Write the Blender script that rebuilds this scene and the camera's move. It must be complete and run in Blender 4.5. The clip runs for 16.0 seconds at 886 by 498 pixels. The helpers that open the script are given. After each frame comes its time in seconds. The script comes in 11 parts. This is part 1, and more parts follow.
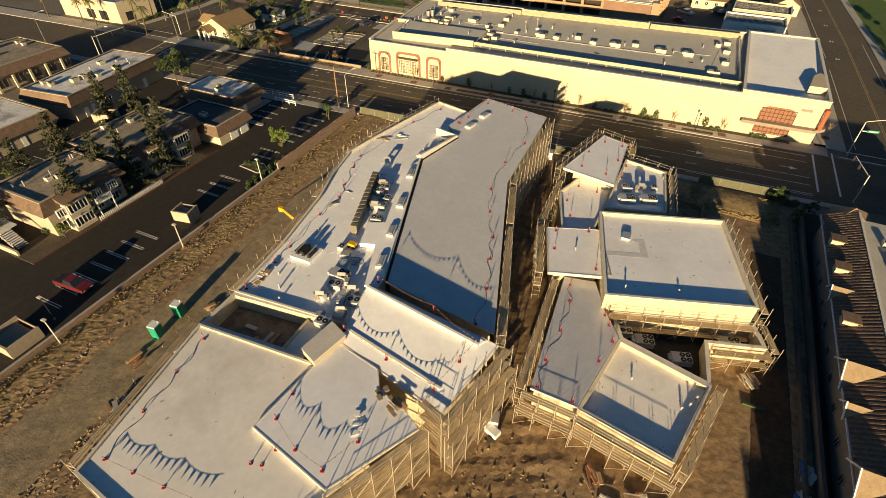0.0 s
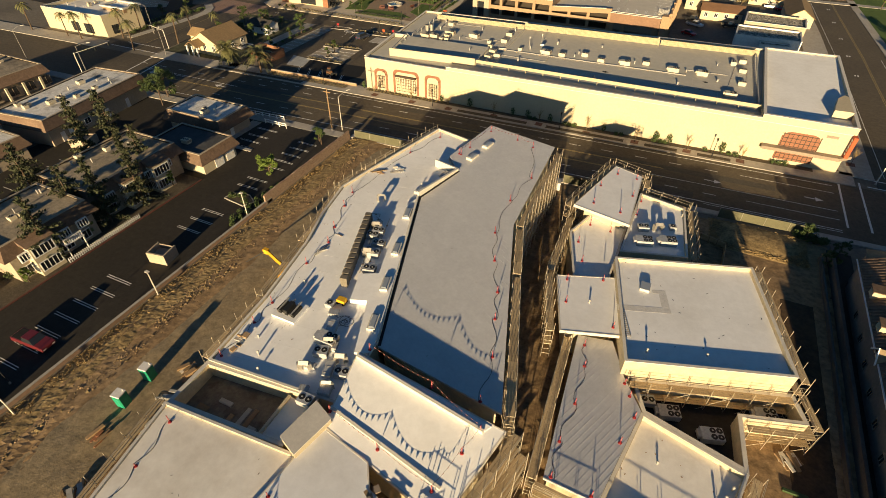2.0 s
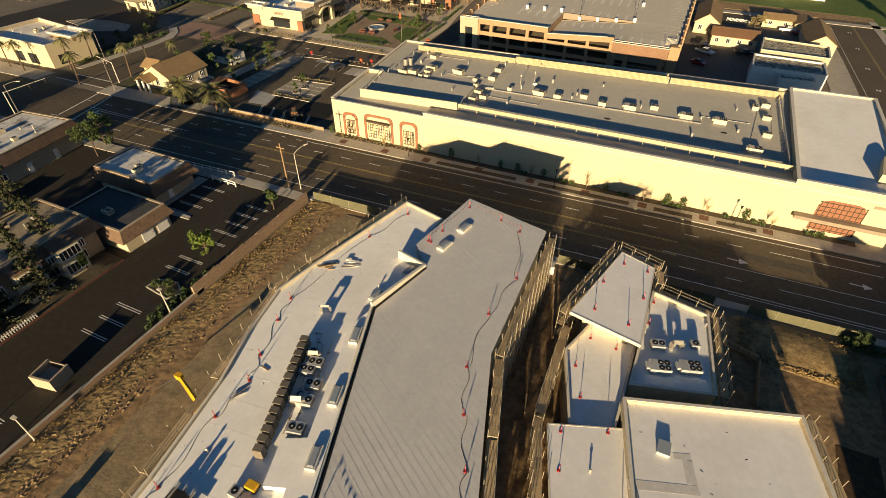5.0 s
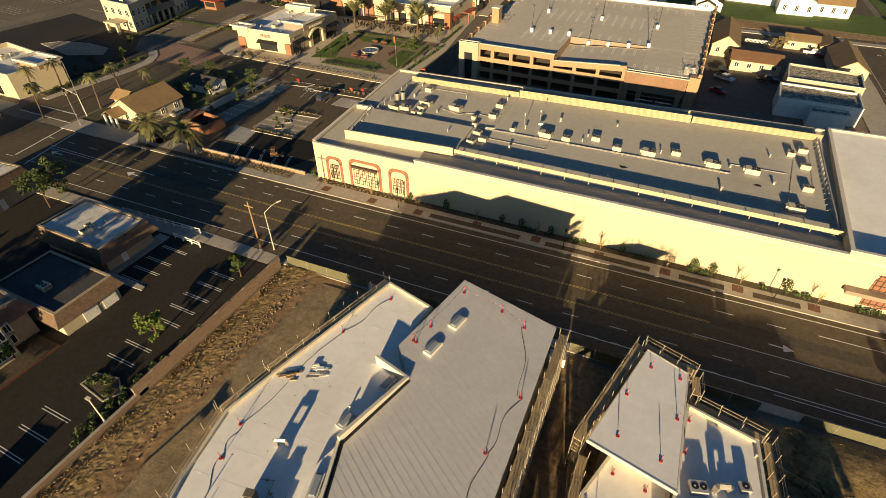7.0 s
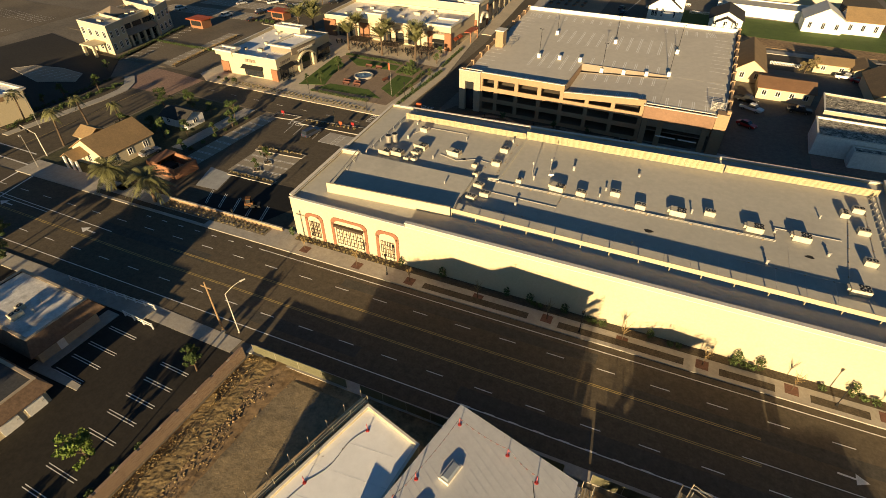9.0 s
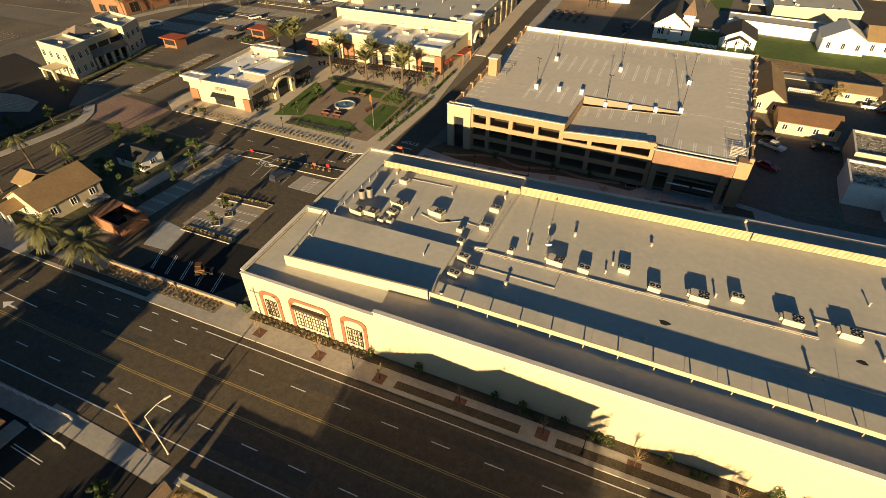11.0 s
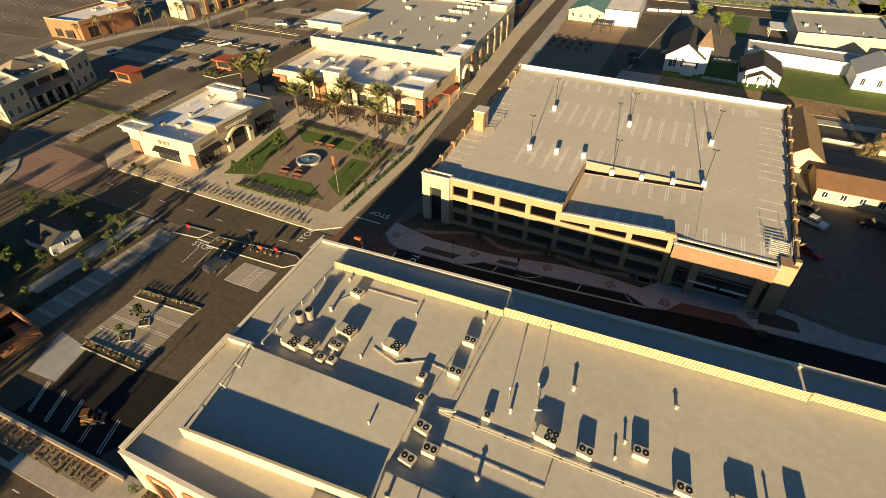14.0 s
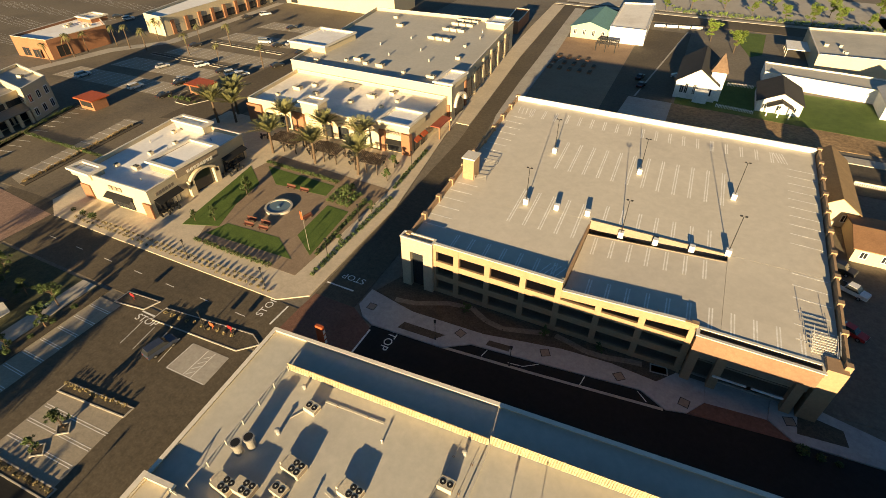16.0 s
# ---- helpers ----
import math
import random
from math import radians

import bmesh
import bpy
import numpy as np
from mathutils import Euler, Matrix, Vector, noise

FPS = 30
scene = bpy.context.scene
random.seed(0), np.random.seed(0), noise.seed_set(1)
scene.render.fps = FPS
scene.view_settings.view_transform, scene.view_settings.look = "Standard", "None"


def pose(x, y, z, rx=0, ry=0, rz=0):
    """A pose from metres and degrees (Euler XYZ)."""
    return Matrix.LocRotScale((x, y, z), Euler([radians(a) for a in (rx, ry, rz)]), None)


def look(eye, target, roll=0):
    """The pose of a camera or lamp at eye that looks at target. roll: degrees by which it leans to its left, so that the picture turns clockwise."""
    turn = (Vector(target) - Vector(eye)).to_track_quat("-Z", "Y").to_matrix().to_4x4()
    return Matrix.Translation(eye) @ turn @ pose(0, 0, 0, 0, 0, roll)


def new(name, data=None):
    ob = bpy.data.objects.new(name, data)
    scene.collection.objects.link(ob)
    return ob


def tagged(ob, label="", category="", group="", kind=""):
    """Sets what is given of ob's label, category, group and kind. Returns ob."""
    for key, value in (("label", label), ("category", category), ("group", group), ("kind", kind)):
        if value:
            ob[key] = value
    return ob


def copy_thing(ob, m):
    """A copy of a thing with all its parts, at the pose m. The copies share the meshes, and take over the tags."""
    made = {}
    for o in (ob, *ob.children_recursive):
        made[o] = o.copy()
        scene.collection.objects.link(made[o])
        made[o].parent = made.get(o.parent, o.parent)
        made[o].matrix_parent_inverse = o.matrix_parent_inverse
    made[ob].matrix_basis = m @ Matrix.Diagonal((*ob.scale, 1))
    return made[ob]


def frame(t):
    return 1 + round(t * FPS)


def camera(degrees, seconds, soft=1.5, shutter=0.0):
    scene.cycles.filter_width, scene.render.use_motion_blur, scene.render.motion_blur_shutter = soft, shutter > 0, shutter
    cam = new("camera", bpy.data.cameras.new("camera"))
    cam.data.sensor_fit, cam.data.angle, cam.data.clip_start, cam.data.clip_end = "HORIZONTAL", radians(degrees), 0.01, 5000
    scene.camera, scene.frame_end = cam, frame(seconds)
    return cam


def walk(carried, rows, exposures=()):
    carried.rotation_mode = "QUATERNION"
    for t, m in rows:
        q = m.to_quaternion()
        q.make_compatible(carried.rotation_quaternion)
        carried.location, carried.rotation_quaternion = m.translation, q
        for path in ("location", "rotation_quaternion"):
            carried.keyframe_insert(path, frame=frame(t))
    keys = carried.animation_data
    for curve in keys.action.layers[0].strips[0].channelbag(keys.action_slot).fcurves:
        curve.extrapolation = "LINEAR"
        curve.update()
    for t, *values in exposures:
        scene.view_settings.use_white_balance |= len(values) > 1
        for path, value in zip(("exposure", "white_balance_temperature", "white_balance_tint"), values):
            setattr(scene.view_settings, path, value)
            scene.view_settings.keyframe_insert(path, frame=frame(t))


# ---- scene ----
cam = camera(82.0, 16.0, 0.8)
PATH = [
    (0, (0.775, 0.509, 52.557), (0.14, 1.898, 51.266), 0.4),
    (0.5, (-0.07, 2.12, 52.689), (-0.708, 3.509, 51.399), 0.4),
    (1, (-1.066, 4.162, 52.879), (-1.707, 5.551, 51.591), 0.3),
    (1.5, (-2.225, 6.53, 52.953), (-2.866, 7.921, 51.666), 0.4),
    (2, (-3.305, 9.284, 53.047), (-3.941, 10.678, 51.762), 0.4),
    (2.5, (-3.852, 12.431, 53.126), (-4.485, 13.829, 51.844), 0.4),
    (3, (-4.378, 15.909, 53.284), (-5.01, 17.308, 52.003), 0.3),
    (3.5, (-5.147, 19.434, 53.397), (-5.782, 20.834, 52.118), 0.4),
    (4, (-6.125, 23.293, 53.493), (-6.758, 24.694, 52.213), 0.5),
    (6.5, (-11.965, 42.782, 54.137), (-12.619, 44.187, 52.873), 0.1),
    (7, (-13.49, 46.718, 54.338), (-14.146, 48.124, 53.076), 0.1),
    (7.5, (-14.906, 50.853, 54.447), (-15.571, 52.256, 53.187), -0.2),
    (8, (-16.44, 54.809, 54.655), (-17.109, 56.213, 53.397), -0.3),
    (8.5, (-18.073, 58.872, 54.843), (-18.745, 60.277, 53.589), -0.2),
    (9, (-19.597, 62.892, 55.049), (-20.27, 64.299, 53.797), -0.2),
    (11.5, (-25.261, 84.588, 56.594), (-25.937, 85.997, 55.347), -0.2),
    (12, (-26.244, 88.875, 56.855), (-26.922, 90.285, 55.61), -0.3),
    (12.5, (-27.351, 93.296, 57.346), (-28.026, 94.705, 56.097), -0.2),
    (13, (-28.249, 97.754, 57.724), (-28.927, 99.162, 56.476), -0.2),
    (13.5, (-29.435, 102.133, 58.072), (-30.119, 103.539, 56.826), -0.2),
    (14, (-30.792, 106.424, 58.397), (-31.476, 107.832, 57.152), -0.2),
    (14.5, (-31.868, 110.778, 58.641), (-32.554, 112.186, 57.398), -0.3),
    (15, (-32.889, 115.167, 58.98), (-33.579, 116.574, 57.737), -0.3),
    (15.5, (-34.175, 119.426, 59.349), (-34.866, 120.833, 58.106), -0.3),
    (16, (-35.574, 123.656, 59.741), (-36.265, 125.064, 58.499), -0.2),
]
walk(cam, [(t, look(eye, target, roll)) for t, eye, target, roll in PATH], [(0, 1.17, 6350, 10), (4, 1.17, 6400, 10), (8, 1.21, 6600, 10), (12, 1.43, 6900, 10), (16, 1.7, 6750, 10)])

# ---- light ----
SUN_EL, SUN_AZ = 9.5, -8.2          # elevation, and the way the light travels, clockwise from +y
world = bpy.data.worlds.new("sky")
scene.world = world
world.use_nodes = True
wn = world.node_tree
sky = wn.nodes.new("ShaderNodeTexSky")
sky.sky_type, sky.sun_disc = "NISHITA", False
sky.dust_density, sky.ozone_density = 0.6, 2.5
sky.sun_elevation, sky.sun_rotation = radians(SUN_EL), radians(180 + SUN_AZ)
tint = wn.nodes.new("ShaderNodeMixRGB")          # a clear, blue evening sky
tint.blend_type, tint.inputs[0].default_value, tint.inputs[2].default_value = "MULTIPLY", 1.0, (0.68, 1.02, 1.26, 1)
wn.links.new(sky.outputs[0], tint.inputs[1])
wn.links.new(tint.outputs[0], wn.nodes["Background"].inputs[0])
wn.nodes["Background"].inputs[1].default_value = 0.0265
sun_data = bpy.data.lights.new("sun", "SUN")
sun_data.energy, sun_data.angle, sun_data.color = 4.75, radians(0.6), (1.0, 0.752, 0.415)
sun = new("sun", sun_data)
ce, se = math.cos(radians(SUN_EL)), math.sin(radians(SUN_EL))
ray = Vector((math.sin(radians(SUN_AZ)) * ce, math.cos(radians(SUN_AZ)) * ce, -se))
sun.matrix_world = Matrix.Translation((0, -60, 120)) @ ray.to_track_quat("-Z", "Y").to_matrix().to_4x4()

# ---- materials ----
def mat(name, col, col2=None, scale=0.5, fine=8.0, rough=0.8, bump=0.15, metal=0.0, vary=0.0, stain=None, stain_amount=0.3, spec=0.3, bump_scale=None, mottle=0.1):
    """Two scales of noise between two colours, an optional stain colour, fine relief; vary: change from object to object."""
    m = bpy.data.materials.new(name)
    m.use_nodes = True
    nt = m.node_tree
    n, link = nt.nodes, nt.links.new
    b = n["Principled BSDF"]
    b.inputs["Roughness"].default_value, b.inputs["Metallic"].default_value = rough, metal
    b.inputs["Specular IOR Level"].default_value = spec
    if col2 is None:
        col2 = tuple(c * 0.8 for c in col)
    tc = n.new("ShaderNodeTexCoord")
    big, small = n.new("ShaderNodeTexNoise"), n.new("ShaderNodeTexNoise")
    big.inputs["Scale"].default_value, small.inputs["Scale"].default_value = scale, fine
    big.inputs["Detail"].default_value, small.inputs["Detail"].default_value = 5, 4
    for t in (big, small):
        link(tc.outputs["Object"], t.inputs["Vector"])
    mid = n.new("ShaderNodeMath")
    mid.operation = "MULTIPLY_ADD"
    link(small.outputs[0], mid.inputs[0])
    mid.inputs[1].default_value = 0.5
    half = n.new("ShaderNodeMath")
    half.operation = "MULTIPLY"
    link(big.outputs[0], half.inputs[0])
    half.inputs[1].default_value = 0.5
    link(half.outputs[0], mid.inputs[2])
    ramp = n.new("ShaderNodeValToRGB")
    ramp.color_ramp.elements[0].position, ramp.color_ramp.elements[1].position = 0.35, 0.65
    ramp.color_ramp.elements[0].color, ramp.color_ramp.elements[1].color = (*col2, 1), (*col, 1)
    link(mid.outputs[0], ramp.inputs[0])
    out = ramp.outputs[0]
    if stain:
        st = n.new("ShaderNodeTexNoise")
        st.inputs["Scale"].default_value, st.inputs["Detail"].default_value = scale * 0.6, 9
        st.inputs["Roughness"].default_value = 0.65
        link(tc.outputs["Object"], st.inputs["Vector"])
        sr = n.new("ShaderNodeValToRGB")
        sr.color_ramp.elements[0].position, sr.color_ramp.elements[1].position = 0.52, 0.68
        sr.color_ramp.elements[1].color = (stain_amount,) * 3 + (1,)
        link(st.outputs[0], sr.inputs[0])
        mx = n.new("ShaderNodeMixRGB")
        link(sr.outputs[0], mx.inputs[0])
        link(out, mx.inputs[1])
        mx.inputs[2].default_value = (*stain, 1)
        out = mx.outputs[0]
    if mottle:
        mo, mh, mm = n.new("ShaderNodeTexNoise"), n.new("ShaderNodeHueSaturation"), n.new("ShaderNodeMapRange")
        mo.inputs["Scale"].default_value, mo.inputs["Detail"].default_value, mo.inputs["Roughness"].default_value = max(0.8, fine * 0.35), 8, 0.75
        link(tc.outputs["Object"], mo.inputs["Vector"])
        mm.inputs[1].default_value, mm.inputs[2].default_value = 0.3, 0.7
        mm.inputs[3].default_value, mm.inputs[4].default_value = 1 - 1.6 * mottle, 1 + 1.6 * mottle
        link(mo.outputs[0], mm.inputs[0])
        link(mm.outputs[0], mh.inputs["Value"])
        link(out, mh.inputs["Color"])
        out = mh.outputs[0]
    if vary:
        oi, hsv = n.new("ShaderNodeObjectInfo"), n.new("ShaderNodeHueSaturation")
        mr = n.new("ShaderNodeMapRange")
        mr.inputs[3].default_value, mr.inputs[4].default_value = 1 - vary, 1 + vary
        link(oi.outputs["Random"], mr.inputs[0])
        link(mr.outputs[0], hsv.inputs["Value"])
        link(out, hsv.inputs["Color"])
        out = hsv.outputs[0]
    link(out, b.inputs["Base Color"])
    if bump:
        bp = n.new("ShaderNodeBump")
        bp.inputs["Strength"].default_value, bp.inputs["Distance"].default_value = bump, 0.05
        src = small
        if bump_scale:
            src = n.new("ShaderNodeTexNoise")
            src.inputs["Scale"].default_value, src.inputs["Detail"].default_value = bump_scale, 6
            link(tc.outputs["Object"], src.inputs["Vector"])
        link(src.outputs[0], bp.inputs["Height"])
        link(bp.outputs[0], b.inputs["Normal"])
    return m


def glass(name, col, rough=0.08):
    m = bpy.data.materials.new(name)
    m.use_nodes = True
    b = m.node_tree.nodes["Principled BSDF"]
    b.inputs["Base Color"].default_value = (*col, 1)
    b.inputs["Roughness"].default_value, b.inputs["Specular IOR Level"].default_value = rough, 0.8
    return m


MEMBRANE = mat("roof_membrane", (0.85, 0.84, 0.82), (0.79, 0.78, 0.76), 0.12, 1.5, 0.7, 0.05, stain=(0.5, 0.46, 0.4), stain_amount=0.25, mottle=0.035)
MEMBRANE_TAN = mat("tan_roof_membrane", (0.86, 0.82, 0.74), (0.8, 0.75, 0.67), 0.12, 1.5, 0.7, 0.05, stain=(0.42, 0.34, 0.25), stain_amount=0.35, mottle=0.04)
GREY_ROOF = mat("grey_roof_coating", (0.49, 0.46, 0.395), (0.42, 0.4, 0.345), 0.07, 1.2, 0.7, 0.05, stain=(0.28, 0.265, 0.24), stain_amount=0.45, mottle=0.04)
SEAM = mat("standing_seam_metal", (0.63, 0.62, 0.6), (0.57, 0.56, 0.55), 0.3, 3, 0.45, 0.03, metal=0.25, vary=0.05, mottle=0.04)
COPING = mat("white_coping", (0.66, 0.61, 0.52), (0.6, 0.55, 0.47), 0.5, 4, 0.5, 0.05, mottle=0.06)
STUCCO = mat("cream_stucco", (0.56, 0.475, 0.325), (0.51, 0.43, 0.29), 0.15, 6, 0.85, 0.1, stain=(0.5, 0.41, 0.29), stain_amount=0.2, mottle=0.05)
STUCCO_TAN = mat("tan_stucco", (0.37, 0.245, 0.145), (0.32, 0.21, 0.125), 0.2, 6, 0.85, 0.1)
STUCCO_BEIGE = mat("beige_stucco", (0.44, 0.36, 0.26), (0.38, 0.31, 0.225), 0.2, 6, 0.85, 0.1)
STUCCO_ORANGE = mat("terracotta_stucco", (0.3, 0.145, 0.08), (0.24, 0.115, 0.062), 0.2, 6, 0.85, 0.1)
STUCCO_DARK = mat("brown_stucco", (0.3, 0.24, 0.18), (0.25, 0.2, 0.15), 0.2, 6, 0.85, 0.1)
SHEATHING = mat("yellow_sheathing", (0.62, 0.52, 0.34), (0.5, 0.42, 0.28), 0.4, 4, 0.8, 0.1, stain=(0.3, 0.25, 0.18), stain_amount=0.4)
DARK = mat("dark_interior", (0.02, 0.019, 0.018), (0.012, 0.012, 0.012), 0.5, 4, 0.9, 0.0)
DIRT = mat("graded_dirt", (0.33, 0.22, 0.115), (0.2, 0.132, 0.07), 0.09, 1.3, 0.95, 0.8, stain=(0.33, 0.245, 0.155), stain_amount=0.6, bump_scale=1.6, mottle=0.34)
MUD_SHADED = mat("shaded_mud", (0.1, 0.062, 0.033), (0.058, 0.037, 0.02), 0.15, 2.5, 0.9, 0.5, mottle=0.25)
ASPHALT = mat("asphalt", (0.085, 0.076, 0.062), (0.062, 0.056, 0.046), 0.05, 3, 0.85, 0.15, stain=(0.085, 0.078, 0.068), stain_amount=0.5, mottle=0.22)
STREET = mat("sunbleached_asphalt", (0.125, 0.1, 0.067), (0.083, 0.067, 0.046), 0.05, 3, 0.85, 0.15, stain=(0.052, 0.046, 0.037), stain_amount=0.5, mottle=0.2)
LOT_TAN = mat("sunlit_lot_asphalt", (0.19, 0.155, 0.107), (0.135, 0.11, 0.078), 0.05, 3, 0.85, 0.15, stain=(0.07, 0.06, 0.048), stain_amount=0.55, mottle=0.15)
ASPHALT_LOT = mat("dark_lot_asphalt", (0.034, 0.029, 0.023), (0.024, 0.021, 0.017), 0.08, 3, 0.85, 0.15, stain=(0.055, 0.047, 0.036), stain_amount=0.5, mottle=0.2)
ASPHALT_NEW = mat("fresh_black_asphalt", (0.015, 0.0145, 0.014), (0.011, 0.011, 0.0105), 0.1, 3, 0.85, 0.12, mottle=0.2)
ASPHALT_OLD = mat("worn_grey_asphalt", (0.2, 0.172, 0.132), (0.145, 0.125, 0.098), 0.06, 2.5, 0.9, 0.2, stain=(0.08, 0.07, 0.058), stain_amount=0.5, mottle=0.16)
CONCRETE = mat("pavement_concrete", (0.42, 0.385, 0.33), (0.35, 0.32, 0.275), 0.2, 3, 0.85, 0.1, stain=(0.24, 0.2, 0.16), stain_amount=0.35, mottle=0.1)
PAVE_GREY = mat("grey_pavement_concrete", (0.4, 0.4, 0.385), (0.33, 0.33, 0.32), 0.2, 3, 0.85, 0.1, stain=(0.2, 0.2, 0.19), stain_amount=0.35, mottle=0.1)
DECK = mat("deck_concrete", (0.56, 0.515, 0.44), (0.5, 0.46, 0.39), 0.05, 0.6, 0.8, 0.05, stain=(0.36, 0.33, 0.29), stain_amount=0.4, mottle=0.045)
PLAZA = mat("tan_plaza_concrete", (0.56, 0.475, 0.36), (0.48, 0.41, 0.31), 0.2, 3, 0.85, 0.1, stain=(0.34, 0.28, 0.21), stain_amount=0.35, mottle=0.08)
PAVER_WORN = mat("worn_pink_paver", (0.3, 0.2, 0.15), (0.22, 0.14, 0.105), 0.15, 4, 0.85, 0.2, mottle=0.2)
PAVER = mat("red_brick_paver", (0.19, 0.1, 0.07), (0.14, 0.072, 0.052), 0.3, 5, 0.85, 0.2, mottle=0.2)
STALL = mat("permeable_paver", (0.36, 0.31, 0.235), (0.28, 0.24, 0.185), 0.3, 5, 0.9, 0.2, mottle=0.12)
PAINT = mat("road_paint_white", (0.8, 0.78, 0.74), (0.62, 0.6, 0.56), 0.8, 6, 0.7, 0.05)
PAINT_Y = mat("road_paint_yellow", (0.42, 0.31, 0.11), (0.28, 0.21, 0.085), 0.8, 6, 0.7, 0.05)
GRASS = mat("lawn", (0.1, 0.15, 0.03), (0.06, 0.1, 0.02), 0.4, 12, 0.95, 0.6, mottle=0.25)
MULCH = mat("bark_mulch", (0.105, 0.085, 0.058), (0.066, 0.054, 0.039), 0.5, 9, 0.95, 0.6, mottle=0.3)
WOOD = mat("timber", (0.36, 0.24, 0.13), (0.26, 0.17, 0.09), 0.6, 7, 0.8, 0.2, vary=0.2)
STEEL = mat("galvanized_steel", (0.5, 0.46, 0.4), (0.4, 0.37, 0.32), 1, 6, 0.45, 0.05, metal=0.6)
SHEET = mat("hvac_sheet_metal", (0.5, 0.47, 0.42), (0.42, 0.4, 0.36), 1, 6, 0.5, 0.05, metal=0.2, vary=0.12)
HVAC_GREY = mat("grey_hvac_casing", (0.48, 0.48, 0.47), (0.38, 0.38, 0.38), 1, 6, 0.5, 0.05, metal=0.2, vary=0.15)
HVAC_DARK = mat("brown_condenser_casing", (0.2, 0.17, 0.13), (0.15, 0.13, 0.1), 1, 6, 0.6, 0.05, vary=0.2)
HVAC_TAN = mat("beige_hvac_casing", (0.6, 0.52, 0.38), (0.52, 0.45, 0.33), 1, 6, 0.55, 0.05, vary=0.1)
BLACK = mat("black_plastic", (0.02, 0.02, 0.02), (0.015, 0.015, 0.015), 1, 6, 0.6, 0.05)
RED = mat("red_safety_plastic", (0.3, 0.022, 0.024), (0.22, 0.018, 0.02), 1, 6, 0.5, 0.0)
LOADER = mat("dull_orange_paint", (0.16, 0.07, 0.02), (0.12, 0.055, 0.02), 1, 6, 0.6, 0.0)
BENCH_RED = mat("dark_red_bench_paint", (0.13, 0.05, 0.035), (0.1, 0.04, 0.028), 0.6, 5, 0.6, 0.05)
CANOPY_RED = mat("red_canopy_metal", (0.3, 0.075, 0.045), (0.24, 0.06, 0.04), 0.5, 5, 0.6, 0.05)
YELLOW = mat("yellow_paint", (0.75, 0.42, 0.02), (0.65, 0.36, 0.02), 1, 6, 0.5, 0.0)
GREEN_P = mat("green_plastic", (0.02, 0.3, 0.17), (0.02, 0.24, 0.14), 1, 6, 0.5, 0.0)
WHITE = mat("white_paint", (0.8, 0.78, 0.74), (0.72, 0.7, 0.66), 0.6, 5, 0.6, 0.05)
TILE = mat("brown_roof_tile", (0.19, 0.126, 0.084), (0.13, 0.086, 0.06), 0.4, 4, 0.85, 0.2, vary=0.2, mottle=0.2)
SHINGLE = mat("tan_roof_shingle", (0.3, 0.2, 0.1), (0.22, 0.15, 0.08), 0.3, 5, 0.9, 0.3)
SHINGLE_D = mat("dark_roof_shingle", (0.06, 0.055, 0.05), (0.04, 0.038, 0.036), 0.3, 5, 0.9, 0.3)
WHITE_OLD = mat("patched_white_roof", (0.75, 0.73, 0.69), (0.55, 0.53, 0.49), 0.3, 3, 0.8, 0.15, stain=(0.14, 0.125, 0.1), stain_amount=0.85, mottle=0.15)
IRON = mat("dark_wrought_iron", (0.07, 0.05, 0.035), (0.05, 0.036, 0.026), 1, 6, 0.7, 0.05)
DARK_ROOF = mat("dark_flat_roof", (0.085, 0.085, 0.085), (0.055, 0.056, 0.058), 0.25, 4, 0.9, 0.3, stain=(0.15, 0.14, 0.12), stain_amount=0.5)
GRAVEL_ROOF = mat("gravel_roof", (0.34, 0.285, 0.21), (0.24, 0.2, 0.145), 0.25, 4, 0.95, 0.4, stain=(0.1, 0.085, 0.065), stain_amount=0.8, mottle=0.25)
TEAL = mat("teal_metal_roof", (0.16, 0.3, 0.27), (0.13, 0.25, 0.23), 0.3, 4, 0.6, 0.1)
BARK = mat("bark", (0.13, 0.09, 0.06), (0.08, 0.055, 0.035), 2, 10, 0.95, 0.4)
LEAF = mat("green_leaves", (0.075, 0.105, 0.03), (0.045, 0.07, 0.02), 0.8, 5, 0.7, 0.0, vary=0.25)
LEAF_B = mat("bright_leaves", (0.13, 0.18, 0.03), (0.09, 0.13, 0.025), 0.8, 5, 0.7, 0.0, vary=0.2)
NEEDLE = mat("conifer_needles", (0.066, 0.074, 0.034), (0.04, 0.045, 0.022), 0.8, 5, 0.8, 0.0, vary=0.2)
FROND = mat("palm_fronds", (0.19, 0.185, 0.075), (0.115, 0.115, 0.046), 0.8, 5, 0.6, 0.0, vary=0.2)
TUFT = mat("grey_green_tufts", (0.27, 0.215, 0.105), (0.16, 0.13, 0.064), 0.8, 5, 0.9, 0.0, vary=0.2)
DRY = mat("dry_brush", (0.36, 0.26, 0.12), (0.26, 0.18, 0.085), 0.8, 5, 0.9, 0.0, vary=0.2)
BRICK = mat("slump_block", (0.33, 0.22, 0.15), (0.26, 0.17, 0.115), 0.5, 6, 0.9, 0.2, vary=0.15)
WATER = glass("fountain_water", (0.12, 0.17, 0.19), 0.05)
GLASS = glass("dark_window_glass", (0.025, 0.028, 0.032), 0.06)
GLASS_SKY = glass("skylight_glass", (0.3, 0.33, 0.36), 0.12)
SIGN_RED = mat("orange_sign_face", (0.42, 0.09, 0.03), (0.35, 0.075, 0.025), 1, 5, 0.6, 0.0)
TRELLIS = mat("terracotta_lattice_panel", (0.27, 0.12, 0.07), (0.22, 0.1, 0.058), 1, 5, 0.8, 0.0)
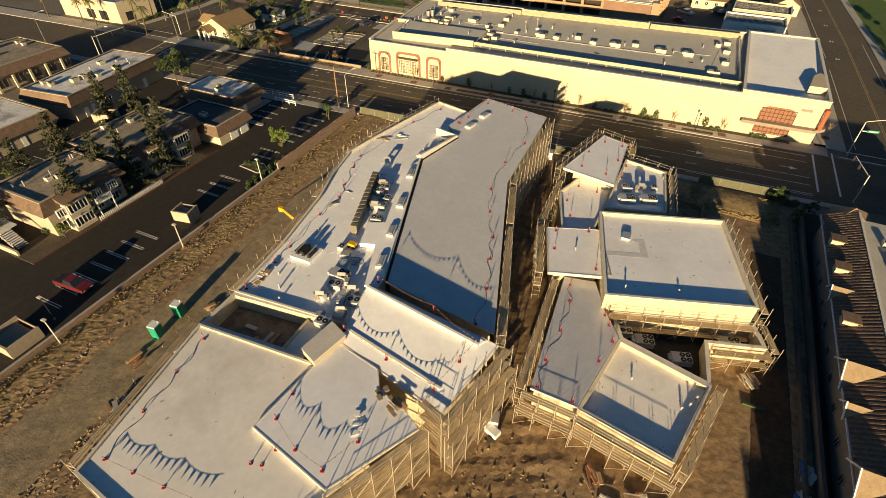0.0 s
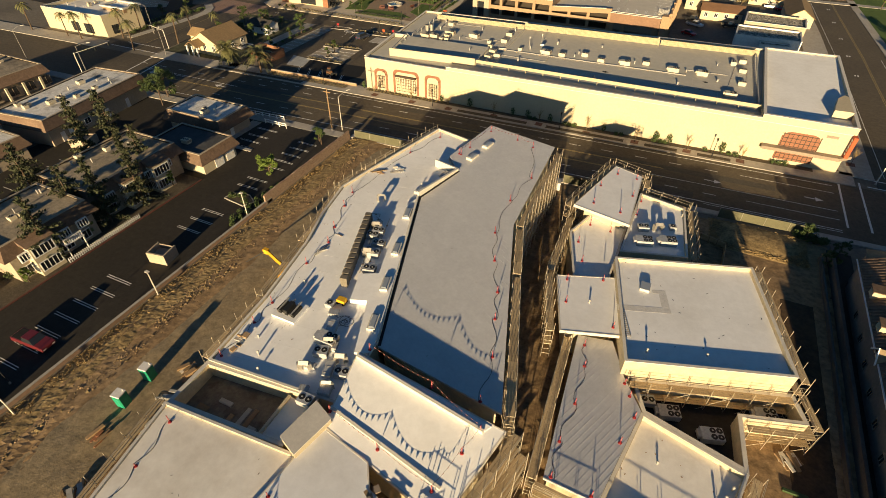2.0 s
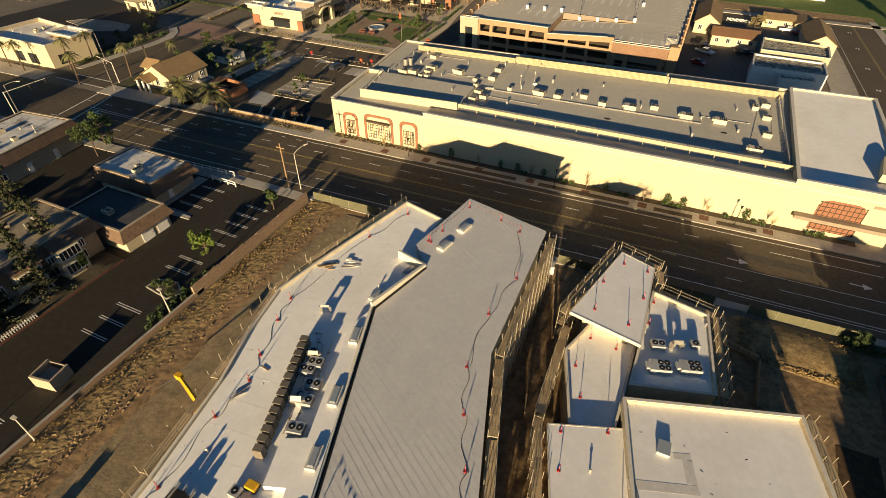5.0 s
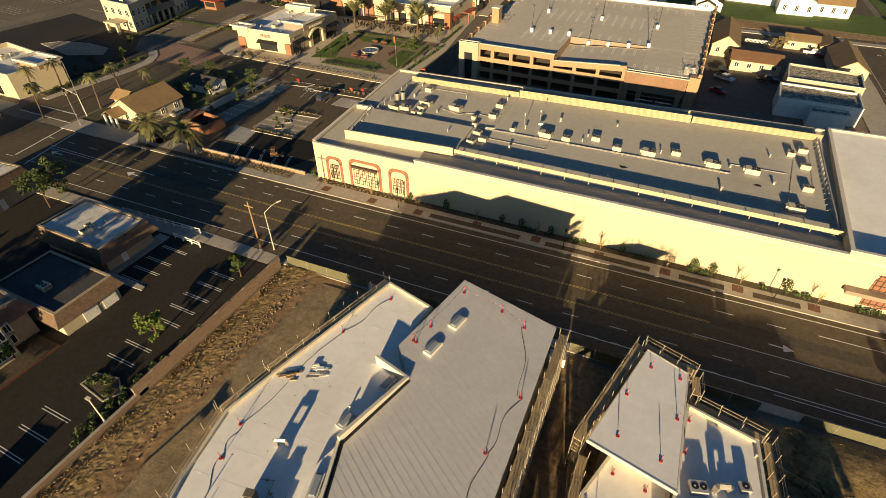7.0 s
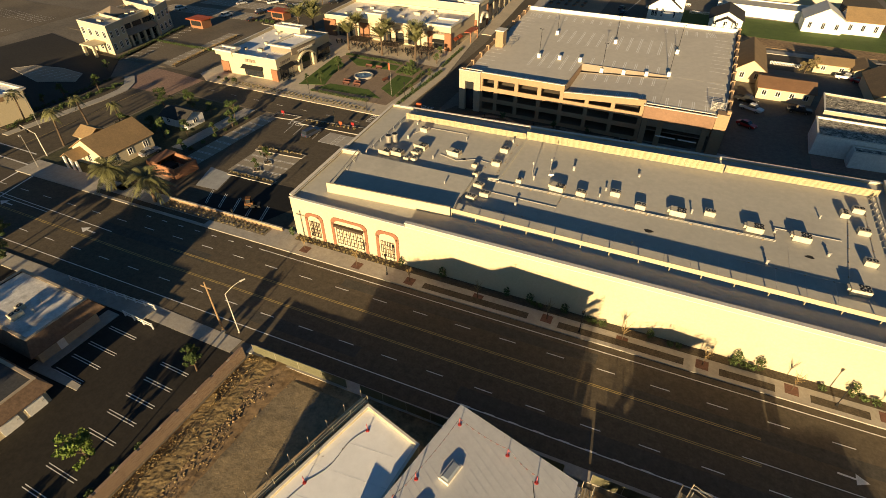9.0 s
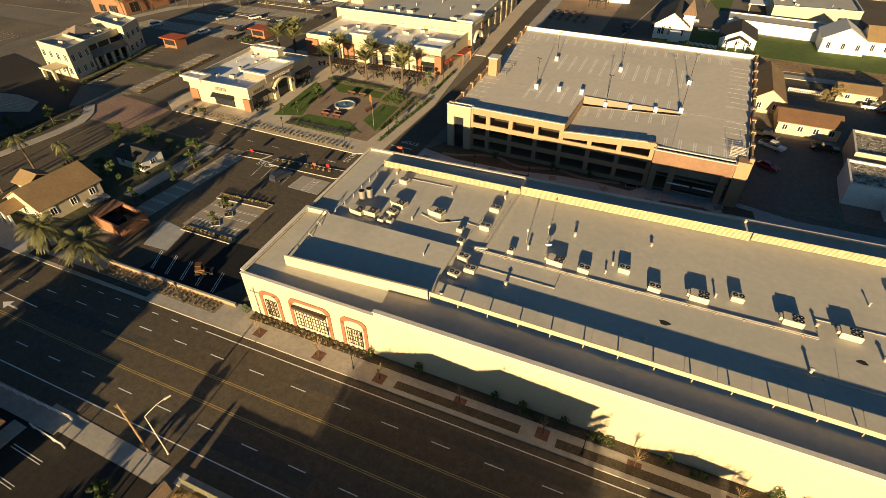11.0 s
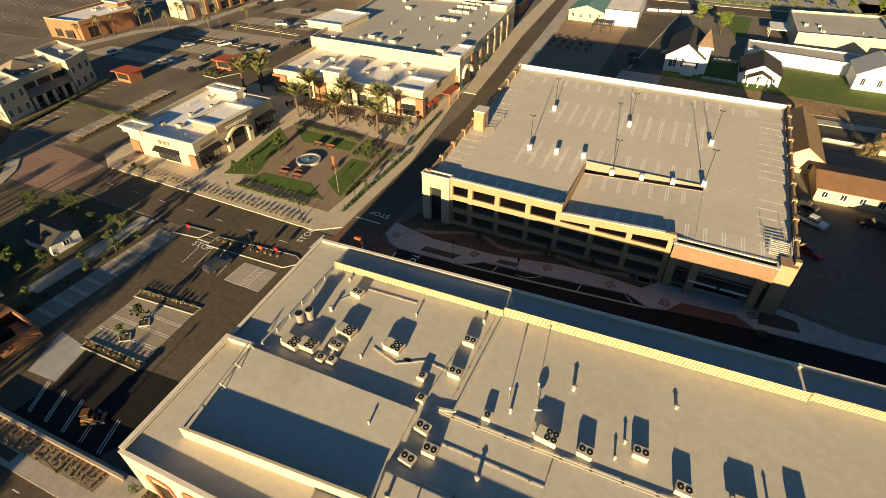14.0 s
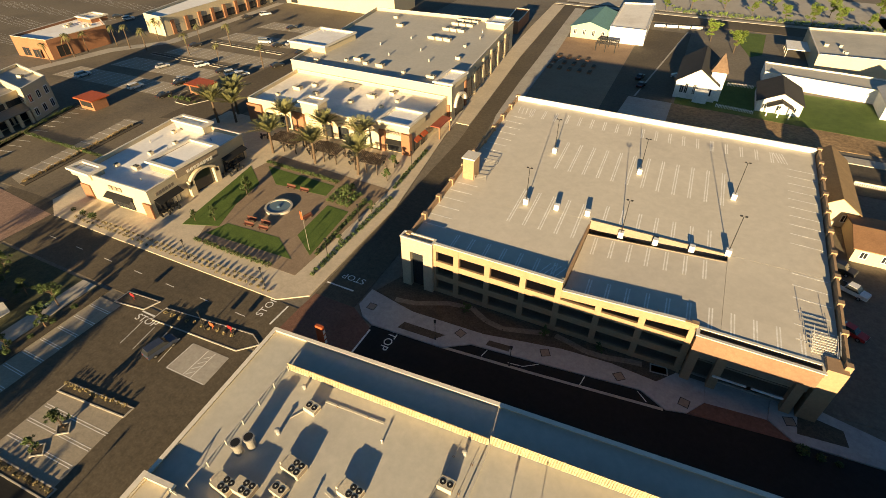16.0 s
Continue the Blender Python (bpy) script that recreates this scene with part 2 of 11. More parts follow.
GREEN_SIGN = mat("green_sign_face", (0.02, 0.2, 0.1), (0.02, 0.16, 0.08), 1, 5, 0.5, 0.0)
TARP = mat("blue_tarp", (0.12, 0.2, 0.36), (0.09, 0.15, 0.27), 1, 5, 0.6, 0.0)
TYRE = mat("tyre_rubber", (0.02, 0.02, 0.02), (0.015, 0.015, 0.015), 3, 9, 0.9, 0.0)
RIM = mat("alloy_rim", (0.5, 0.5, 0.5), (0.4, 0.4, 0.4), 3, 9, 0.35, 0.0, metal=0.8)
SCREEN = mat("green_fence_screen", (0.13, 0.125, 0.075), (0.095, 0.09, 0.055), 0.6, 5, 0.9, 0.1)


# ---- building blocks ----
def box(bm, x0, x1, y0, y1, z0, z1):
    v = [bm.verts.new(p) for p in ((x0, y0, z0), (x1, y0, z0), (x1, y1, z0), (x0, y1, z0), (x0, y0, z1), (x1, y0, z1), (x1, y1, z1), (x0, y1, z1))]
    for f in ((3, 2, 1, 0), (4, 5, 6, 7), (0, 1, 5, 4), (1, 2, 6, 5), (2, 3, 7, 6), (3, 0, 4, 7)):
        bm.faces.new([v[i] for i in f])
    return v


def ccw(poly):
    a = sum(p[0] * q[1] - q[0] * p[1] for p, q in zip(poly, poly[1:] + poly[:1]))
    return list(poly) if a > 0 else list(poly)[::-1]


def prism(bm, poly, z0, z1, top=True, bottom=True):
    """A prism on a plan polygon; z1 is a height or a function of x and y."""
    poly = ccw(list(poly))
    za = z0 if callable(z0) else (lambda x, y: z0)
    zb = z1 if callable(z1) else (lambda x, y: z1)
    lo = [bm.verts.new((x, y, za(x, y))) for x, y in poly]
    hi = [bm.verts.new((x, y, zb(x, y))) for x, y in poly]
    k = len(poly)
    for i in range(k):
        bm.faces.new((lo[i], lo[(i + 1) % k], hi[(i + 1) % k], hi[i]))
    if top:
        bm.faces.new(hi)
    if bottom:
        bm.faces.new(lo[::-1])


def inset(poly, d):
    """The plan polygon moved inwards by d."""
    poly = ccw(list(poly))
    k, out = len(poly), []
    for i in range(k):
        a, b, c = (Vector(poly[(i + j) % k]) for j in (-1, 0, 1))
        u, w = (b - a).normalized(), (c - b).normalized()
        n1, n2 = Vector((-u.y, u.x)), Vector((-w.y, w.x))
        m = n1 + n2
        m = m / max(m.dot(n1), 0.25) if m.length > 0.01 else n1
        out.append(tuple(b + m * d))
    return out


def ring(bm, poly, d, z0, z1):
    """A wall of thickness d that runs round a plan polygon, inside it."""
    poly = ccw(list(poly))
    inner = inset(poly, d)
    za = z0 if callable(z0) else (lambda x, y: z0)
    zb = z1 if callable(z1) else (lambda x, y: z1)
    k = len(poly)
    rows = [[bm.verts.new((x, y, f(x, y))) for x, y in p] for p, f in ((poly, za), (poly, zb), (inner, zb), (inner, za))]
    for i in range(k):
        j = (i + 1) % k
        for r in range(4):
            s = (r + 1) % 4
            bm.faces.new((rows[r][i], rows[r][j], rows[s][j], rows[s][i]))


def tube(bm, p, q, r, sides=6, r2=None):
    p, q = Vector(p), Vector(q)
    d = q - p
    rot = d.to_track_quat("Z", "Y").to_matrix()
    r2 = r if r2 is None else r2
    a = [bm.verts.new(p + rot @ Vector((r * math.cos(t), r * math.sin(t), 0))) for t in [math.tau * i / sides for i in range(sides)]]
    b = [bm.verts.new(q + rot @ Vector((r2 * math.cos(t), r2 * math.sin(t), 0))) for t in [math.tau * i / sides for i in range(sides)]]
    for i in range(sides):
        bm.faces.new((a[i], a[(i + 1) % sides], b[(i + 1) % sides], b[i]))
    bm.faces.new(a[::-1])
    bm.faces.new(b)


def wedge(bm, p, q, w, z0, z1):
    """An upright slab from p to q in plan, w thick, centred on the line."""
    p, q = Vector(p), Vector(q)
    n = (q - p).normalized()
    n = Vector((-n.y, n.x)) * w / 2
    prism(bm, [tuple(p + n), tuple(p - n), tuple(q - n), tuple(q + n)], z0, z1)


def thing(name, x, y, z=0.0, label="", category="", group="", kind="", rz=0.0):
    ob = new(name)
    ob.matrix_world = pose(x, y, z, 0, 0, rz)
    ob.empty_display_size = 0.3
    return tagged(ob, label, category, group, kind)


def base_of(ob):
    p = Vector()
    while ob:
        p += ob.location
        ob = ob.parent
    return p


def part(name, bm, material, parent=None, label="", world=True, smooth=False, bevel=0.0):
    """Links a bmesh as one mesh; world: its places are in the world, else about the parent's base."""
    bmesh.ops.recalc_face_normals(bm, faces=bm.faces)
    if bevel:
        bmesh.ops.bevel(bm, geom=bm.edges[:], offset=bevel, segments=2, affect="EDGES", profile=0.5)
    if parent and world:
        bmesh.ops.translate(bm, verts=bm.verts, vec=-base_of(parent))
    me = bpy.data.meshes.new(name)
    bm.to_mesh(me)
    bm.free()
    if smooth:
        for p in me.polygons:
            p.use_smooth = True
    me.materials.append(material)
    ob = new(name, me)
    ob.parent = parent
    return tagged(ob, label)


def piece(name, me, parent, m):
    """One more object on a shared mesh, about the parent's base."""
    ob = new(name, me)
    ob.parent = parent
    ob.matrix_local = m
    return ob


def B():
    return bmesh.new()


def boxpart(name, x0, x1, y0, y1, z0, z1, material, parent=None, label="", world=True, bevel=0.0):
    bm = B()
    box(bm, x0, x1, y0, y1, z0, z1)
    return part(name, bm, material, parent, label, world, bevel=bevel)


def setting(name, bm, material, label, category):
    ob = part(name, bm, material)
    return tagged(ob, label, category, kind="structure")


def slab(name, poly, z, material, label, category, thick=0.1):
    bm = B()
    prism(bm, poly, z - thick, z)
    return setting(name, bm, material, label, category)


def rect(x0, x1, y0, y1):
    return [(x0, y0), (x1, y0), (x1, y1), (x0, y1)]


def mesh_of(bm, name, material, smooth=False):
    bmesh.ops.recalc_face_normals(bm, faces=bm.faces)
    me = bpy.data.meshes.new(name)
    bm.to_mesh(me)
    bm.free()
    me.materials.append(material)
    if smooth:
        for p in me.polygons:
            p.use_smooth = True
    return me


def leaf_part(name, bm, material, parent):
    me = bpy.data.meshes.new(name)
    bm.to_mesh(me)
    bm.free()
    me.materials.append(material)
    ob = new(name, me)
    ob.parent = parent
    return ob


def sh(x):
    """How far the main street runs off the x axis."""
    return 0.04 * (x + 75)


# ---- ground, roads and pavements ----
slab("ground", rect(-1600, 1600, -1500, 1700), -0.06, ASPHALT_OLD, "worn grey asphalt and bare ground of the town", "ground", 0.5)


def st(x0, x1, v0, v1):
    """A strip along the main street, in plan."""
    return [(x0, v0 + sh(x0)), (x1, v0 + sh(x1)), (x1, v1 + sh(x1)), (x0, v1 + sh(x0))]


slab("road_main", st(-420, 170, 93.6, 112.6), 0.0, STREET, "wide dark asphalt street with faded lane lines", "road")
slab("road_west", [(-164, 113), (-145, 113), (-147, 168), (-150, 420), (-169, 420), (-166, 168)], 0.004, STREET, "dark asphalt side street past the corner house", "road")
slab("road_east", [(37.8, 118), (53, 118), (52.6, 200), (50.2, 272), (46, 420), (30, 420), (35, 265), (37.6, 173)], 0.004, STREET, "dark asphalt side street past the long store", "road")
slab("road_east_south", [(37, 90), (53, 90), (53, -160), (37, -160)], 0.004, ASPHALT, "dark asphalt street beside the apartments", "road")
slab("road_middle", [(-147, 156.6), (-83.3, 156.9), (-83.3, 166.8), (-147, 166.4)], 0.0, STREET, "asphalt street with faded centre dashes beside the plaza", "road")
slab("road_middle_new", [(-70.4, 157.2), (37, 159.5), (37, 178), (2, 175.9), (-12.7, 175.0), (-23.9, 173.6), (-31.7, 172.2), (-44.5, 170.8), (-58.5, 169.5), (-70.4, 168.9)], 0.0, ASPHALT_NEW, "fresh black asphalt street behind the long store", "road")
slab("road_garage_side", [(-83, 169), (-75.2, 169), (-75.8, 200), (-79.5, 235), (-82.0, 252), (-84.4, 277), (-86.6, 307), (-89.8, 346), (-92.6, 381), (-94, 400), (-99.5, 400), (-98.4, 384), (-95.5, 343), (-92.6, 304), (-89.4, 275), (-87, 252), (-84.8, 233), (-83.8, 200)], 0.0, STREET, "narrow asphalt street beside the parking garage", "road")
slab("pavement_side_west", [(-86.2, 243.1), (-87.05, 252), (-89.45, 275), (-92.65, 304), (-95.55, 343), (-98.45, 384), (-104, 384), (-101.4, 343), (-98.1, 302), (-95.1, 272), (-91.4, 243.1)], 0.15, PLAZA, "tan concrete pavement with planters beside the long shop", "pavement", 0.3)
slab("pavement_side_east", [(-79.3, 240.6), (-81.9, 252), (-84.3, 277), (-86.5, 307), (-89.7, 346), (-92.5, 381), (-88, 381), (-85, 346), (-81.6, 307), (-79.8, 277), (-77.4, 252), (-75.2, 240.6)], 0.15, CONCRETE, "concrete pavement beside the sandy yard", "pavement", 0.3)
slab("road_north", [(-50, 246.5), (140, 250), (140, 264), (-50, 262)], 0.0, STREET, "asphalt street behind the parking garage", "road")
slab("paver_crossing", [(-83.3, 156.9), (-70.4, 157.2), (-70.4, 168.3), (-75.2, 171), (-83, 171), (-83.3, 166.8)], 0.01, PAVER, "dark red brick pavers of the crossing", "crossing")
slab("paver_crossing_west", [(-169, 153), (-147, 154), (-147, 166.4), (-168, 168)], 0.01, PAVER_WORN, "worn red brick pavers of the crossing", "crossing")

slab("pavement_north", st(-143.5, 34, 112.6, 117.8), 0.15, CONCRETE, "concrete pavement along the street with tree wells", "pavement", 0.3)
slab("pavement_north_far", st(-420, -166, 112.3, 118), 0.15, CONCRETE, "concrete pavement of the far street corner", "pavement", 0.3)
slab("pavement_south", st(-64, 37, 92.2, 93.6), 0.15, CONCRETE, "narrow concrete pavement beside the building site", "pavement", 0.3)
slab("pavement_south_west", st(-420, -82, 91.0, 93.6), 0.15, CONCRETE, "concrete pavement beside the shops", "pavement", 0.3)
slab("pavement_east", rect(31.7, 37.7, 121, 160), 0.15, CONCRETE, "concrete pavement with dark tree wells", "pavement", 0.3)
slab("pavement_east_north", [(31, 181.6), (37.4, 181.9), (36.8, 220), (35, 265), (29, 265)], 0.15, CONCRETE, "concrete pavement beside the side street", "pavement", 0.3)
slab("pavement_garage", [(-74.8, 172), (-72.8, 169.9), (-70.4, 168.95), (-58.5, 169.55), (-54.6, 172.1), (-43.8, 173.2), (-30.1, 174.8), (-26.5, 172.95), (-23.9, 173.65), (-21.9, 176.5), (-22.1, 180), (-26, 180), (-28.3, 177.2), (-34.6, 177.7), (-42, 177.2), (-53.7, 174.8), (-66, 174.3), (-74.8, 176)], 0.15, PAVE_GREY, "grey concrete pavement along the parking garage", "pavement", 0.3)
slab("garage_driveway", [(-21.85, 176.5), (-14.2, 177.3), (-13.8, 182.2), (-22.05, 182)], 0.02, PAVE_GREY, "grey concrete driveway into the parking garage", "driveway")
slab("driveway_pavers", [(-23.85, 173.7), (-11.3, 175.15), (-14.2, 177.28), (-21.85, 176.48)], 0.03, PAVER, "dark red brick pavers across the driveway", "driveway")
slab("pavement_garage_east", [(-13.8, 182.2), (-14.15, 177.3), (-11.2, 175.2), (2, 176), (37, 178.1), (37, 181.5), (2, 179.6), (-9, 182)], 0.15, PAVE_GREY, "pale concrete pavement beside the driveway", "pavement", 0.3)
slab("planting_bed_garage", [(-74, 176.05), (-66, 174.35), (-53.7, 174.85), (-42, 177.25), (-34.6, 177.75), (-28.3, 177.25), (-26.05, 180), (-26, 181), (-72, 181)], 0.12, MULCH, "dark mulched planting bed below the parking garage", "planting bed", 0.3)
slab("plaza_pavement", [(-146, 166.4), (-88, 166.8), (-83.5, 170), (-83.9, 200), (-89.5, 236), (-90, 243), (-100, 243), (-100, 220), (-152, 222), (-152, 170)], 0.15, PLAZA, "tan concrete paving of the plaza", "pavement", 0.3)
slab("plaza_court", [(-122.5, 196), (-113, 173), (-89, 173), (-88.5, 205), (-121, 207)], 0.17, mat("plaza_gravel", (0.29, 0.215, 0.145), (0.22, 0.16, 0.11), 0.3, 5, 0.9, 0.15), "brown stone paving round the fountain", "paving", 0.2)
for k, (poly) in enumerate(([(-119.5, 175.6), (-112.3, 178.3), (-115, 185.9), (-116.3, 194.5), (-123.8, 200)], [(-112.9, 175.5), (-92.5, 176.3), (-98.9, 180.5), (-111.4, 179.8)],
                           [(-96.2, 182.7), (-90.1, 178.7), (-91.8, 193.8), (-97.2, 193.9)], [(-119.9, 201.6), (-112.8, 195.9), (-99.7, 196.8), (-100.4, 201)])):
    slab("lawn", poly, 0.2, GRASS, "clipped green lawn of the plaza", "lawn", 0.1)
slab("lot_middle", [(-110.3, 113.5), (-77, 114), (-77.5, 156.3), (-110.4, 156.3)], 0.0, STREET, "dark asphalt parking lot beside the long store", "parking lot")
slab("stall_strip", rect(-115.3, -110.3, 121, 154.5), 0.01, STALL, "pale paved parking stalls along a planter", "parking lot")
slab("planter_strip", rect(-118, -115.3, 114, 156), 0.15, MULCH, "planted mulch strip with shrubs", "planter", 0.3)
# garden colour darkened to stand for the shade of trees and buildings
slab("house_garden", [(-144, 113.5), (-118, 114), (-118, 156), (-146, 156)], -0.01, mat("shaded_garden_soil", (0.09, 0.09, 0.048), (0.055, 0.055, 0.03), 0.2, 3, 0.95, 0.3, mottle=0.3), "dry garden ground round the corner house, coloured dark for tree shade", "garden")
slab("alley", [(-122, 132), (-118.5, 132), (-118.5, 156), (-122, 156)], 0.02, CONCRETE, "narrow concrete alley behind the house", "alley")
slab("lot_west", [(-122, -60), (-63.7, -60), (-63.7, 91.5), (-122, 91.5)], 0.0, ASPHALT_LOT, "dark asphalt parking lot behind the brick wall", "parking lot")
slab("lot_far_west", [(-235, 185), (-152, 180), (-152, 250), (-155, 330), (-240, 330)], 0.0, LOT_TAN, "asphalt parking lot of the shopping center", "parking lot")
slab("lot_near_kiosk", [(-196, 169), (-152, 170), (-152, 215), (-196, 200)], 0.01, LOT_TAN, "asphalt parking lot beside the restaurant", "parking lot")
slab("lot_east", [(-9, 182.1), (30, 181.6), (30, 247), (-7.5, 246)], 0.0, ASPHALT_OLD, "worn asphalt parking yard beside the garage", "parking lot")
slab("yard_north", [(-86, 262), (-57, 262), (-58, 335), (-90, 335)], -0.012, mat("sandy_yard", (0.33, 0.23, 0.15), (0.25, 0.17, 0.11), 0.2, 3, 0.95, 0.3), "sandy yard with raised beds", "yard")
slab("lot_north", [(-57, 262), (-38.5, 262), (-40, 360), (-58, 360)], 0.01, STREET, "dark asphalt parking lot beside the church", "parking lot")
slab("pavement_lot_north", [(-52, 262), (-38.5, 262), (-38.5, 283), (-51, 283)], 0.03, CONCRETE, "pale concrete driveway apron", "driveway")
slab("dirt_strip", [(-38.5, 268), (70, 272), (70, 277), (-38.5, 283)], 0.02, DIRT, "bare brown earth strip beside the street", "ground")
slab("pavement_north_street", [(-50, 262.5), (140, 264.5), (140, 268), (-50, 266)], 0.15, CONCRETE, "pale concrete pavement behind the garage", "pavement", 0.3)
slab("lawn_north", [(-38, 283), (70, 277), (70, 306), (-14, 307), (-38, 312)], 0.06, GRASS, "bright green lawn round the white houses", "lawn")
slab("verge_east", [(55.6, 118), (75, 118), (75, 420), (49, 420), (52.8, 272), (55.2, 200)], 0.05, GRASS, "green verge beside the side street", "lawn")


def lines(name, segs, w, z, material, label, category="road marking"):
    """One object for each painted line."""
    for (x0, y0), (x1, y1) in segs:
        bm = B()
        wedge(bm, (x0, y0), (x1, y1), w, z, z + 0.006)
        tagged(part(name, bm, material), label, category, kind="structure")


# lane lines of the main street
def along(x0, x1, v):
    return (x0, v + sh(x0)), (x1, v + sh(x1))


lines("edge_line", [along(-78, 30, 111.4), along(-140, 30, 96.0)], 0.15, 0.003, PAINT, "worn white edge line")
lines("turn_lane_line", [((-137.5, 103.25), (-105.5, 103.75)), ((-135.6, 102.5), (-122.3, 102.8))], 0.16, 0.003, PAINT, "white line of the turn lane")
lines("centre_line", [((-136, 100.0), (-92, 101.0)), ((-136, 100.3), (-92, 101.3)), along(-92, 0, 105.3), along(-92, 0, 105.55), along(-92, 0, 101.95), along(-92, 0, 101.7)], 0.12, 0.003, PAINT_Y, "worn yellow centre line")
lines("lane_dash", [along(x, x + 2.4, v) for v in (108.3, 99.1) for x in np.arange(-142.1, 12, 6.8)] + [along(x, x + 1.2, 111.2) for x in np.arange(-104, -79, 3.9)], 0.14, 0.003, PAINT, "white lane dash")
lines("lane_dash", [along(x, x + 1.3, 96.1) for x in np.arange(-33.9, 8, 3.1)] + [along(14, 30, 108.6), along(-2, 30, 102.2), along(15, 30, 99.3), along(8, 30, 95.4)], 0.12, 0.003, PAINT, "short white dash of the cycle lane")
lines("stop_line", [((31, 101.5), (31.2, 118.5)), ((34.6, 101.5), (34.8, 119)), ((-140.0, 97.0), (-143.3, 112.7)), ((-134.3, 95.5), (-138.3, 111.1))], 0.35, 0.003, PAINT, "white stop line at the crossing")
lines("crosswalk_line", [((-160.4, 116.3), (-146.8, 116.5)), ((-162.8, 112.4), (-143.3, 112.7)), ((36, 121), (53, 121)), ((36, 118), (53, 118))], 0.3, 0.008, PAINT, "white crosswalk line")
lines("centre_line", [((46.2, 123), (46, 200)), ((46.6, 123), (46.4, 200)), ((46, 200), (44, 272)), ((46.4, 200), (44.4, 272)), ((-154.5, 118), (-157, 160))], 0.14, 0.01, PAINT_Y, "faded yellow centre line")
lines("lane_dash", [((-140 + 8 * k, 161.6), (-138 + 8 * k, 161.6)) for k in range(7)], 0.12, 0.004, PAINT, "faded centre dash")


def arrow(name, x, y, rz, s=1.0):
    bm = B()
    prism(bm, [(-0.12, -1.6), (0.12, -1.6), (0.12, 0.2), (0.7, 0.2), (0, 1.5), (-0.7, 0.2), (-0.12, 0.2)], 0.003, 0.009)
    bmesh.ops.transform(bm, matrix=pose(x, y, 0, 0, 0, rz) @ Matrix.Scale(s, 4), verts=bm.verts)
    tagged(part(name, bm, PAINT), "white turn arrow painted on the asphalt", "road marking", kind="structure")


arrow("turn_arrow", 26.5, 105.0 + sh(26.5), -90)
arrow("turn_arrow", 9.2, 104.2 + sh(9), -90)
arrow("turn_arrow", -109.8, 102.2, 90, 1.2)
arrow("turn_arrow", -132.6, 101.4, 90, 1.2)


def stop_word(x, y, rz, material=PAINT):
    cu = bpy.data.curves.new("stop_marking", "FONT")
    cu.body, cu.size, cu.align_x, cu.extrude = "STOP", 1.9, "CENTER", 0.003
    ob = new("stop_marking", cu)
    ob.matrix_world = pose(x, y, 0.012, 0, 0, rz)
    dg = bpy.context.evaluated_depsgraph_get()
    me = bpy.data.meshes.new_from_object(ob.evaluated_get(dg))
    me.materials.append(material)
    fin = new("stop_marking", me)
    fin.matrix_world = ob.matrix_world.copy()
    bpy.data.objects.remove(ob)
    tagged(fin, "white word STOP painted on the asphalt", "road marking", kind="structure")


stop_word(-79.2, 177.6, 180)
stop_word(-87.6, 164.9, 90)
stop_word(-67.0, 167.6, -90)
stop_word(-103.6, 153.4, 0)
stop_word(-146.5, 181, 0)
lines("stop_line", [((-83, 174.3), (-77.5, 174.3)), ((-70.2, 163), (-70.2, 168)), ((-85.2, 162), (-85.2, 166.5)), ((-106, 155.2), (-101, 155.2))], 0.3, 0.004, PAINT, "white stop line")

# stalls of the lots
lines("stall_line", [((-73.0, y + d), (-68.2, y + d)) for y in (8, 10.8, 13.6, 22.6, 25.4, 28.2, 31, 33.8, 36.6, 39.4, 53, 55.8, 58.6, 67.6, 70.3, 75.2, 78, 80.7, 83.4, 86.1) for d in (0, 0.35)], 0.1, 0.004, PAINT, "white double stall line")
lines("stall_line", [((-85.2, y + d), (-79.8, y + d)) for y in (79.4, 81.9, 84.4, 87.6) for d in (0, 0.35)], 0.1, 0.004, PAINT, "white double stall line")
lines("stall_line", [((-115, y + d), (-110.4, y + d)) for y in np.arange(122, 153, 2.75) for d in (0, 0.35)], 0.1, 0.013, PAINT, "white double stall line")
lines("stall_line", [((-104 + 2.75 * k, 153.6), (-103.2 + 2.75 * k, 148.9)) for k in range(4)], 0.1, 0.004, PAINT, "white stall line")
lines("stall_line", [((-112, y), (-107, y)) for y in np.arange(37, 62, 2.8)], 0.1, 0.004, PAINT, "white stall line")
lines("stall_line", [((-186.7 - 0.3 * (y - 175), y), (-181.9 - 0.3 * (y - 175), y + 1.2)) for y in np.arange(170, 204, 2.8)], 0.13, 0.014, PAINT, "white stall line")
for y, x0, x1 in ((225, -228, -181), (240, -219, -178), (257.6, -213, -168), (279, -208, -172), (298, -205, -172)):
    slab("stall_block", [(x0, y - 6), (x1, y - 3.4), (x1 + 1, y + 6), (x0 + 1, y + 3.6)], 0.008, STALL, "pale tan paved parking stalls in a double row", "parking lot", 0.05)
    lines("stall_line", [((x, y - 5.6 + 0.05 * (x - x0)), (x + 0.8, y + 3.4 + 0.05 * (x - x0))) for x in np.arange(x0 + 1, x1 - 1, 2.9)], 0.12, 0.01, PAINT, "white stall line")
slab("accessible_stall", [(-93, 148.6), (-85.6, 148.8), (-86, 154), (-93, 153.8)], 0.008, CONCRETE, "pale concrete accessible parking stall", "parking lot", 0.05)
lines("stall_line", [((-93, 148.7), (-93, 153.7)), ((-89.8, 148.7), (-89.8, 153.7)), ((-88.4, 148.7), (-88.4, 153.7)), ((-93, 148.7), (-85.8, 148.8))], 0.12, 0.01, PAINT, "white line of an accessible stall")
